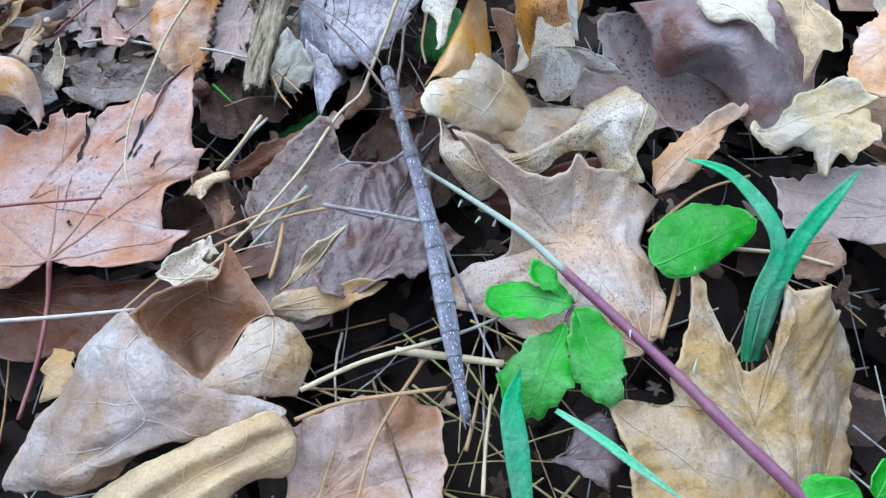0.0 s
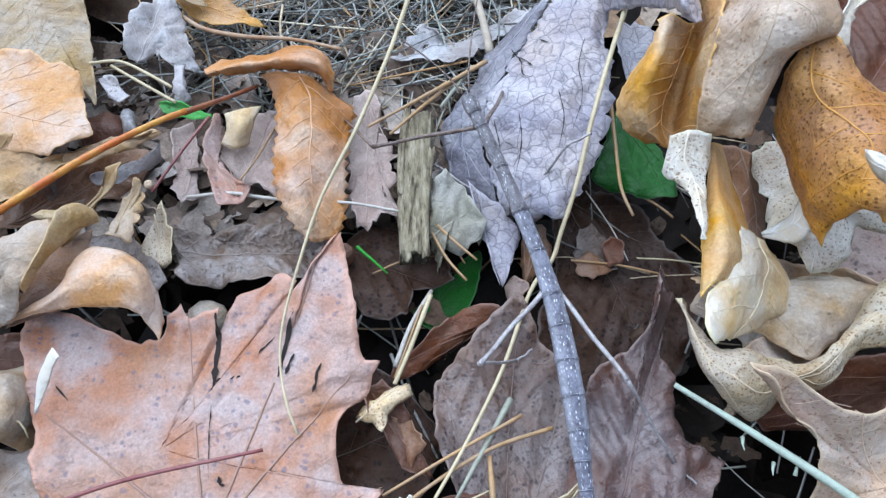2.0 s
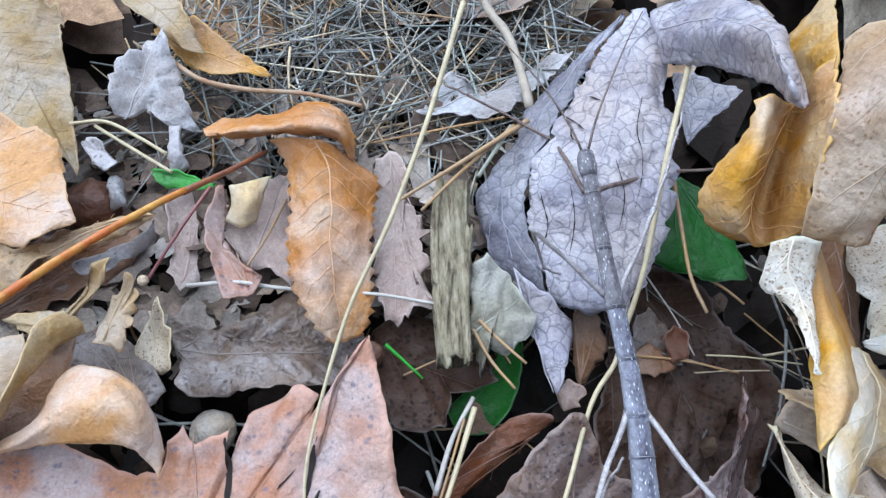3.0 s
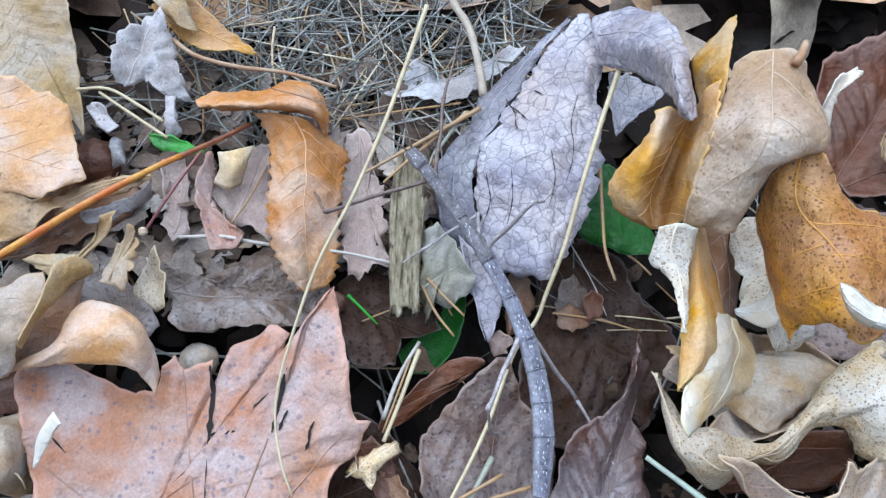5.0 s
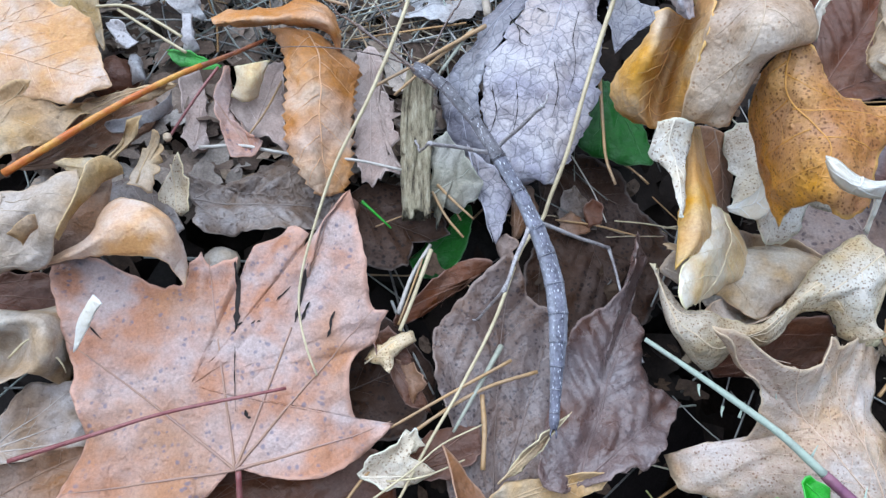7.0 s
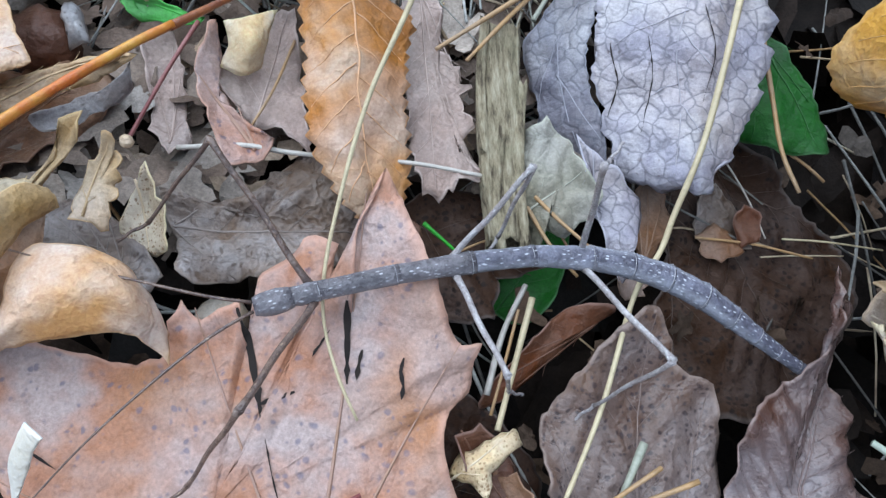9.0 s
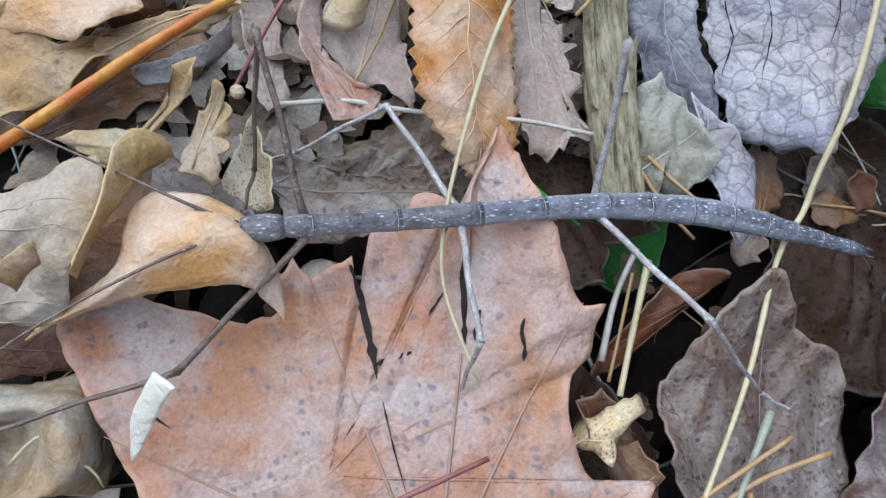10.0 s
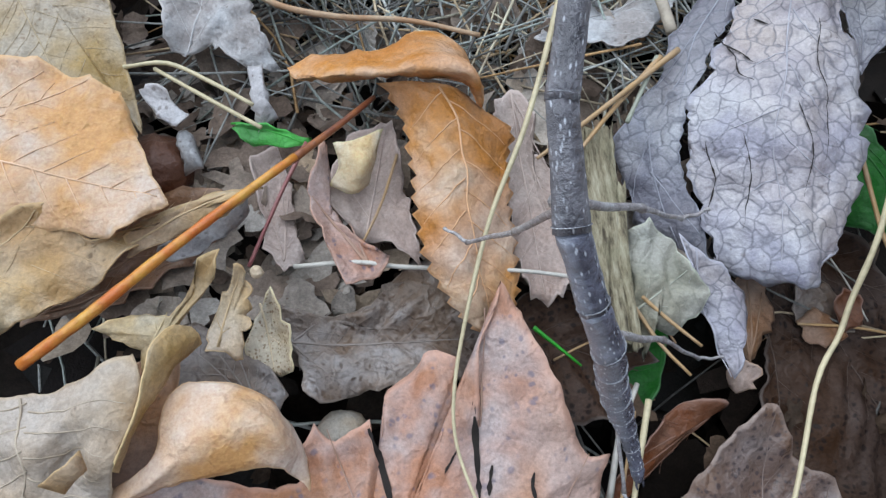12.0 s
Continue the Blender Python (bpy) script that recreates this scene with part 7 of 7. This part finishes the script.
# name, start and end as shares of the body's length, half width at start, middle and end in mm
BODY = [("head", 0.0, 0.055, 1.15, 1.65, 1.3), ("prothorax", 0.055, 0.095, 1.2, 1.35, 1.3),
        ("mesothorax", 0.095, 0.215, 1.25, 1.3, 1.35), ("mesothorax", 0.215, 0.335, 1.33, 1.38, 1.6),
        ("metathorax", 0.335, 0.435, 1.5, 1.42, 1.5), ("metathorax", 0.435, 0.535, 1.5, 1.6, 1.8),
        ("abdomen_segment", 0.535, 0.605, 1.72, 1.75, 1.9), ("abdomen_segment", 0.605, 0.675, 1.85, 1.87, 1.98),
        ("abdomen_segment", 0.675, 0.745, 1.92, 1.9, 1.97), ("abdomen_segment", 0.745, 0.81, 1.88, 1.78, 1.74),
        ("abdomen_segment", 0.81, 0.865, 1.65, 1.5, 1.4), ("abdomen_segment", 0.865, 0.915, 1.3, 1.2, 1.15),
        ("abdomen_segment", 0.915, 0.965, 1.1, 1.0, 1.0), ("abdomen_segment", 0.965, 1.0, 0.95, 0.95, 0.6)]
LEGS = [("fore", 1, 1, 21.0, 19.0), ("fore", 1, -1, 21.0, 19.0), ("middle", 3, 1, 17.0, 15.0),
        ("middle", 3, -1, 17.0, 15.0), ("hind", 5, 1, 20.0, 20.0), ("hind", 5, -1, 20.0, 20.0)]


def body_ring_mesh(length, w0, w1, w2, ridge):
    """One ring of the body along -x from its front end at the origin, flattened below, with a raised hind rim and a faint keel."""
    verts, faces, n, sides = [], [], 9, 14
    for i in range(n):
        u = i / (n - 1)
        w = (w0 * (1 - u) * (1 - 2 * u) + 4 * w1 * u * (1 - u) + w2 * u * (2 * u - 1))
        w *= 1 + ridge * math.exp(-((u - 0.93) / 0.06) ** 2)
        if u == 0 or u == 1:
            w *= 0.985
        for k in range(sides):
            a = 2 * math.pi * k / sides
            lump = 1 + 0.10 * noise.noise((u * 7 + w0 * 9, math.cos(a) * 3, math.sin(a) * 3))
            y, z = math.cos(a) * w * lump, math.sin(a) * w * 0.86 * lump
            if abs(a - math.pi / 2) < 0.01:
                z += 0.08
            verts.append(((-u * length * 1.03) * MM, y * MM, z * MM))
    for i in range(n - 1):
        for k in range(sides):
            a, b = i * sides + k, i * sides + (k + 1) % sides
            faces.append((a, a + sides, b + sides, b))
    faces += [tuple(range(sides)), tuple((n - 1) * sides + k for k in range(sides - 1, -1, -1))]
    return verts, faces


def collar_mesh(length, w):
    """A thin uneven hind rim of a body ring."""
    verts, faces, sides = [], [], 14
    for k in range(sides):
        a = 2 * math.pi * k / sides
        wide = 0.10 + 0.12 * max(0.0, noise.noise((k * 1.9, length, w)))
        for x, r in ((0.0, w * 1.0), (-0.5 * wide, w * 1.06), (-wide, w * 1.0), (-0.5 * wide, w * 0.9)):
            verts.append(((-length * 0.97 + x) * MM, math.cos(a) * r * MM, math.sin(a) * r * 0.87 * MM))
    for k in range(sides):
        for c in range(4):
            p, q = k * 4 + c, k * 4 + (c + 1) % 4
            n = ((k + 1) % sides) * 4
            faces.append((p, q, n + (c + 1) % 4, n + c))
    return verts, faces


def ball(cx, cy, cz, r, seg=8):
    verts, faces = [], []
    for i in range(seg + 1):
        p = math.pi * i / seg
        for k in range(seg):
            a = 2 * math.pi * k / seg
            verts.append(((cx + r * math.sin(p) * math.cos(a)) * MM, (cy + r * math.sin(p) * math.sin(a)) * MM, (cz + r * math.cos(p)) * MM))
    for i in range(seg):
        for k in range(seg):
            a, b = i * seg + k, i * seg + (k + 1) % seg
            faces.append((a, a + seg, b + seg, b))
    return verts, faces


def limb_mesh(length, r0, r1):
    """A limb along +x from the origin, thicker at both joints."""
    line = [(length * u * MM, 0.12 * math.sin(u * 9) * MM, 0) for u in np.linspace(0, 1, 16)]
    v, f = tube(line, r0 * MM, r1 * MM, 8)
    out = []
    for i, p in enumerate(v):
        u = (i // 8) / 15
        k = 1 + 0.35 * math.exp(-(u / 0.05) ** 2) + 0.45 * math.exp(-((1 - u) / 0.05) ** 2)
        out.append((p[0], p[1] * k, p[2] * k))
    return out, f


insect = tagged(new("stick_insect"), "slender grey-brown stick insect with pale speckles walking over leaves", "insect")
rings, limbs = [], []
for i, (name, a, b, w0, w1, w2) in enumerate(BODY):
    v, f = body_ring_mesh((b - a) * LENGTH, w0, w1, w2, 0.03 if name != "head" else 0.0)
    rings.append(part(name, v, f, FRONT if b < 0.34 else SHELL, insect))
    if 0 < i < len(BODY) - 1:
        part("collar", *collar_mesh((b - a) * LENGTH, w2), COLLAR, rings[-1], "whitish hind rim")
for side in (1, -1):
    v, f = ball(-1.2, side * 1.0, 0.35, 0.42)
    part("eye", v, f, EYE, rings[0])
    feeler = [(0.2, 0.6 * side, 0.3), (5, 2.4 * side, 1.6), (12, 6.0 * side, 2.6), (20, 10.5 * side, 2.4), (27, 15 * side, 1.2)]
    v, f = tube(smooth_line(feeler) * MM, 0.22 * MM, 0.09 * MM, 6)
    part("antenna", v, f, FORELEG, rings[0])
    v, f = tube([(-2.6 * MM, 0.35 * side * MM, 0), (-3.6 * MM, 0.55 * side * MM, 0), (-4.5 * MM, 0.5 * side * MM, 0)], 0.25 * MM, 0.12 * MM, 6)
    part("cercus", v, f, SHELL, rings[-1])
for name, at, side, upper, lower in LEGS:
    skin = FORELEG if name == "fore" else LEG
    v, f = limb_mesh(upper, 0.46, 0.36)
    femur = part("femur", v, f, skin, insect)
    v, f = limb_mesh(lower, 0.33, 0.25)
    tibia = part("tibia", v, f, skin, insect)
    v, f = limb_mesh(5.0, 0.26, 0.20)
    tarsus = part("tarsus", v, f, skin, insect)
    if name == "fore":
        part("coxa", *ball(-2.0, 0.75 * side, -0.75, 0.62), COXA, rings[1], "orange-red root joint of the fore leg")
    limbs.append((femur, tibia, tarsus))

STANCES = []
SHARES = (0.03, 0.2, 0.4, 0.6, 0.8, 0.97)


def stance(t, joint, yaws, pitches, legs):
    """How the insect stands at t: the joint of its middle legs in mm, the headings and rises along its body in degrees, and each leg's knee and foot in mm."""
    STANCES.append((t, np.concatenate([joint, yaws, pitches, np.array(legs, float).ravel()])))


def frame_along(way, up=(0, 0, 1)):
    x = Vector(way).normalized()
    y = Vector(up).cross(x)
    if y.length < 1e-4:
        y = Vector((0, 1, 0))
    y.normalize()
    z = x.cross(y)
    return Matrix((x, y, z)).transposed().to_4x4()


def stance_at(t):
    times = [s[0] for s in STANCES]
    if t <= times[0]:
        return STANCES[0][1]
    if t >= times[-1]:
        return STANCES[-1][1]
    i = max(k for k in range(len(times)) if times[k] <= t)
    i = min(i, len(times) - 2)
    h = times[i + 1] - times[i]
    p0, p1 = STANCES[i][1], STANCES[i + 1][1]
    m0 = (p1 - STANCES[i - 1][1]) / (times[i + 1] - times[i - 1]) if i > 0 else (p1 - p0) / h
    m1 = (STANCES[i + 2][1] - p0) / (times[i + 2] - times[i]) if i + 2 < len(times) else (p1 - p0) / h
    if h > 1.0:
        m0, m1 = m0 * 0.3, m1 * 0.3
    u = (t - times[i]) / h
    return (2 * u ** 3 - 3 * u ** 2 + 1) * p0 + (u ** 3 - 2 * u ** 2 + u) * h * m0 + (3 * u ** 2 - 2 * u ** 3) * p1 + (u ** 3 - u ** 2) * h * m1


def pose_insect(t):
    """The poses of the insect and of all its parts, in metres."""
    s = stance_at(t)
    joint, yaws, pitches, legs = s[:3], s[3:9], s[9:15], s[15:].reshape(6, 6)
    ways, sizes = [], []
    for _, a, b, *_w in BODY:
        y, p = radians(np.interp((a + b) / 2, SHARES, yaws)), radians(np.interp((a + b) / 2, SHARES, pitches))
        ways.append(np.array((math.cos(y) * math.cos(p), math.sin(y) * math.cos(p), math.sin(p))))
        sizes.append((b - a) * LENGTH)
    fronts = [None] * len(BODY)
    here = np.array(joint, float)
    for i in (3, 2, 1, 0):
        here = here + ways[i] * sizes[i]
        fronts[i] = here
    here = np.array(joint, float)
    for i in range(4, len(BODY)):
        fronts[i] = here
        here = here - ways[i] * sizes[i]
    base = Matrix.Translation(Vector(joint) * MM) @ frame_along((math.cos(radians(yaws[2])), math.sin(radians(yaws[2])), 0))
    back = base.inverted()
    out = [base]
    for p, w in zip(fronts, ways):
        out.append(back @ Matrix.Translation(Vector(p) * MM) @ frame_along(w))
    for (name, at, side, upper, lower), row in zip(LEGS, legs):
        w = Vector(ways[at])
        across = Vector((0, 0, 1)).cross(w).normalized()
        end = 0.85 if name == "hind" else 0.75
        hip = Vector(fronts[at]) - w * sizes[at] * end + across * side * 1.1 - Vector((0, 0, 0.5))
        knee, foot = Vector(row[:3]), Vector(row[3:])
        reach = foot - hip
        d = max(abs(upper - lower) + 0.5, min(upper + lower - 0.05, reach.length))
        reach.normalize()
        foot = hip + reach * d
        bend = (knee - hip) - reach * (knee - hip).dot(reach)
        if bend.length < 1e-3:
            bend = Vector((0, 0, 1))
        bend.normalize()
        x = (upper ** 2 - lower ** 2 + d * d) / (2 * d)
        k = hip + reach * x + bend * math.sqrt(max(0.0, upper ** 2 - x * x))
        tip = (foot - k).normalized()
        toe = Vector((tip.x, tip.y, tip.z * 0.3)) + 0.001 * w
        for start, way in ((hip, k - hip), (k, foot - k), (foot, toe)):
            out.append(back @ Matrix.Translation(start * MM) @ frame_along(way))
    return out


def motions():
    stance(0, (32.1, -18.0, 9.0), (106, 106, 106, 102, 101, 103), (0, 0, 1, 5, 6, 5),
           [(17, 21, 5, 4, 35, 3), (28, 23, 7, 29, 40, 0), (25, -10, -2, 18, -16, 5), (37, -1, -3, 39, -6, 6), (33, -40, 20, 24, -27, 0), (45, -44, -6, 50, -60, 0)])
    stance(0.5, (16.0, 1.2, 9.2), (105, 103, 101, 99, 91, 95), (0, 2, 1, 3, 5, 6),
           [(0, 57, 11, -14, 86, 7), (12, 53, 13, 18, 81, 7), (9, 18, 0, 2, 10, 5), (20, 20, 11, 23, 34, 7), (5, 2, 3, 12, -13, 0), (32, -29, 13, 42, -31, -4)])
    stance(1, (13.7, 9.6, 9.7), (107, 106, 102, 97, 94, 90), (2, 3, 3, 4, 6, 8),
           [(-3, 68, 16, -15, 99, 7), (5, 68, 16, 12, 99, 7), (-3, 18, 4, -18, 14, -2), (23, 36, 9, 32, 58, 7), (8, -16, 20, 9, -11, -1), (26, -21, 16, 35, -29, -2)])
    stance(1.5, (10.8, 16.3, 9.8), (109, 108, 107, 99, 92, 86), (5, 4, 4, 5, 6, 10),
           [(-8, 59, 13, -17, 80, 7), (10, 54, 8, 21, 69, 3), (2, 30, 1, -14, 26, -2), (20, 37, 8, 26, 55, 9), (5, -12, 17, 9, -9, -4), (26, -17, 7, 35, -27, -6)])
    stance(2, (10.3, 14.0, 10.3), (111, 108, 107, 97, 93, 92), (7, 4, 5, 6, 8, 11),
           [(-15, 36, 6, -27, 49, 0), (11, 51, 4, 25, 64, 6), (5, 25, 0, -2, 33, -3), (17, 29, 2, 20, 28, 12), (4, -12, 18, 9, -9, -3), (24, -17, 10, 34, -27, -4)])
    stance(2.5, (13.4, 16.7, 10.3), (96, 100, 95, 94, 90, 90), (7, 8, 5, 7, 10, 15),
           [(-6, 42, 6, -18, 54, 3), (24, 50, 5, 31, 39, 17), (9, 33, 0, 1, 25, 5), (27, 30, 10, 35, 45, 15), (8, -11, 19, 13, -11, -3), (21, -14, 15, 31, -23, -2)])
    stance(3, (15.5, 16.0, 9.9), (94, 94, 95, 89, 87, 87), (10, 8, 6, 10, 9, 9),
           [(8, 52, 6, -5, 64, 6), (28, 45, 5, 36, 37, 17), (7, 21, 21, 6, 26, 5), (28, 33, 9, 32, 51, 14), (9, -7, 20, 14, -7, -3), (17, -8, 20, 28, -10, -2)])
    stance(5, (6.3, 18.5, 9.8), (128, 123, 117, 102, 83, 82), (4, 5, 5, 7, 8, 8),
           [(-25, 26, 13, -30, 40, 0), (-1, 58, 9, 2, 79, 7), (-1, 34, -3, -6, 25, 1), (8, 19, 24, 17, 30, 13), (5, -9, 19, 7, -11, -2), (24, -2, -6, 33, -22, -4)])
    stance(5.5, (6.1, 18.4, 9.9), (127, 122, 116, 103, 81, 81), (3, 5, 5, 6, 8, 10),
           [(-25, 26, 13, -29, 39, 0), (-1, 56, 8, 3, 75, 6), (0, 35, -3, -4, 26, 1), (13, 30, 2, 18, 30, 13), (5, -9, 19, 6, -12, -2), (24, -3, -5, 34, -23, -4)])
    stance(6, (6.1, 20.4, 10.1), (129, 120, 118, 101, 84, 85), (2, 5, 5, 5, 6, 11),
           [(-16, 46, -3, -26, 33, 6), (-3, 58, 7, -1, 76, 3), (0, 35, -3, -5, 26, 1), (8, 17, 23, 17, 29, 13), (5, -12, 13, 7, -11, -6), (24, -3, -4, 34, -21, -4)])
    stance(6.5, (5.0, 19.5, 10.1), (139, 125, 119, 108, 82, 80), (2, 5, 5, 6, 6, 10),
           [(-26, 22, 5, -40, 9, -2), (-5, 54, 5, -3, 70, 1), (-1, 33, -3, -7, 25, 1), (12, 33, 2, 17, 31, 13), (5, -11, 13, 7, -10, -6), (24, -4, -3, 35, -22, -4)])
    stance(7, (6.9, 19.7, 9.3), (148, 121, 117, 106, 84, 85), (2, 5, 5, 7, 8, 13),
           [(-20, 48, 12, -28, 62, 3), (-4, 52, 3, -1, 65, 1), (-4, 16, 20, -9, 23, 6), (7, 17, 22, 16, 30, 13), (6, -10, 17, 3, -10, -4), (30, 4, -2, 35, -14, -4)])
    stance(7.2, (4.6, 20.2, 8.0), (141, 126, 123, 111, 87, 82), (3, 5, 5, 6, 11, 8),
           [(-29, 24, 8, -47, 5, -1), (-6, 53, 3, -2, 67, 1), (-3, 14, 18, -10, 20, 3), (15, 33, 8, 24, 43, 8), (7, -7, 17, 3, -9, -4), (22, 6, 22, 35, 10, 7)])
    stance(8.8, (-10.4, 5.7, 4.9), (186, 178, 172, 153, 106, 99), (3, 6, 5, 13, 24, 30),
           [(-40, -6, 19, -52, -14, 4), (-45, 19, 16, -57, 17, 2), (-19, -3, 16, -15, -4, -1), (-13, 11, 18, -7, 21, 5), (17, -7, -9, 0, -13, -4), (20, 16, 3, 38, 24, 2)])
    stance(9, (-15.9, 7.9, 5.0), (195, 192, 186, 169, 144, 151), (3, 6, 4, 10, 14, 20),
           [(-40, -9, 21, -50, -18, 5), (-47, 20, 17, -58, 15, 2), (-16, -3, 14, -11, -8, -2), (-15, 13, 19, -12, 12, 3), (4, -5, 15, 1, -10, -4), (-4, 11, 22, 4, 22, 6)])
    stance(9.5, (-29.5, 8.1, 6.0), (187, 189, 188, 178, 170, 168), (6, 10, 6, 9, 10, 9),
           [(-47, -10, 23, -52, -15, 5), (-55, 22, 22, -59, 14, 6), (-30, -10, 12, -33, -13, -2), (-30, 26, 18, -36, 31, 5), (-6, -4, 13, 4, -12, -4), (-14, 17, 18, -8, 30, 1)])
    stance(10, (-30.5, 8.3, 5.9), (185, 188, 187, 181, 170, 168), (7, 11, 5, 9, 11, 10),
           [(-65, -7, 6, -83, -16, 7), (-54, 22, 21, -58, 15, 4), (-32, -9, 13, -33, -12, -2), (-41, 23, 5, -54, 21, -3), (-9, -4, 12, 5, -13, -2), (-17, 16, 19, -9, 28, 1)])
    stance(10.5, (-25.7, 8.6, 4.6), (184, 184, 186, 177, 172, 171), (8, 11, 6, 11, 10, 9),
           [(-49, -8, 20, -66, -14, 8), (-51, 25, 21, -56, 17, 4), (-32, -8, 11, -33, -15, -2), (-45, 16, 7, -56, 20, -3), (-10, -4, 13, 5, -12, -2), (-16, 18, 17, -8, 29, 1)])
    stance(11, (-30.2, 8.3, 5.5), (186, 174, 177, 181, 178, 177), (59, 48, 6, 5, 9, 10),
           [(-37, 7, 44, -26, 18, 39), (-47, 18, 30, -52, 17, 9), (-32, -7, 13, -33, -15, 0), (-43, 19, 1, -58, 19, -3), (-17, -7, 16, -17, -12, -4), (-20, 17, 17, -12, 28, 1)])
    stance(11.5, (-35.1, 6.2, 38.0), (96, 88, 156, 190, 190, 190), (22, 18, 44, 56, 56, 48),
           [(-33, 11, 59, -22, 23, 49), (-44, 15, 55, -49, 28, 39), (-19, 8, 22, -5, 11, 7), (-43, 16, 18, -55, 20, 0), (-12, -2, 12, -12, -15, -4), (-23, 15, 12, -16, 28, -2)])
    stance(12, (-27.4, 12.4, 46.0), (83, 76, 124, 165, 140, 112), (20, 16, 54, 76, 64, 48),
           [(-27, 24, 69, -15, 37, 61), (-33, 28, 66, -36, 44, 55), (-10, 21, 27, 6, 27, 7), (-27, 18, 23, -35, 27, 3), (-16, 8, 14, -13, -7, -1), (-10, 12, 17, 1, 10, -1)])
    parts = [insect] + rings + [p for leg in limbs for p in leg]
    tracks = [[] for _ in parts]
    for i in range(121):
        t = i / 10
        for rows, m in zip(tracks, pose_insect(t)):
            rows.append((t, m))
    for ob, rows in zip(parts, tracks):
        walk(ob, rows)
    # the insect's weight turns the large maple leaf as it climbs on
    rest = Matrix.Translation(maple.location)
    pivot = Vector((-0.069, -0.004, -0.002))
    turned = Matrix.Translation(pivot + Vector((0, 0, 0.001))) @ pose(0, 0, 0, 0, 0, 8.3) @ Matrix.Translation(-pivot) @ rest
    halfway = Matrix.Translation(pivot) @ pose(0, 0, 0, 0, 0, 4.2) @ Matrix.Translation(-pivot) @ rest
    walk(maple, [(0.0, rest), (7.3, rest), (7.9, halfway), (8.6, turned), (12.0, turned)])

    # and the long straw slides with the leaf
    lay = Matrix.Translation(long_straw.location)
    slid = Matrix.Translation(Vector((-0.004, 0.012, 0.0))) @ lay @ pose(0, 0, 0, 0, 0, 0.6)
    walk(long_straw, [(0.0, lay), (7.3, lay), (8.6, slid), (12.0, slid)])
    # the jointed straw is dragged along and springs back
    at = Matrix.Translation(jointed_straw.location)
    drag = [(0.0, 0, 0), (7.3, 0, 0), (8.6, -4.5, 0), (9.0, -4.5, 0), (9.5, -2, 0), (10.0, -1.5, 0), (10.5, -1.5, 0), (11.0, 0.5, 0), (11.5, 6.5, -1), (12.0, 8, -2)]
    walk(jointed_straw, [(t, Matrix.Translation((x * MM, 0, 0)) @ at @ pose(0, 0, 0, 0, 0, turn)) for t, x, turn in drag])


motions()
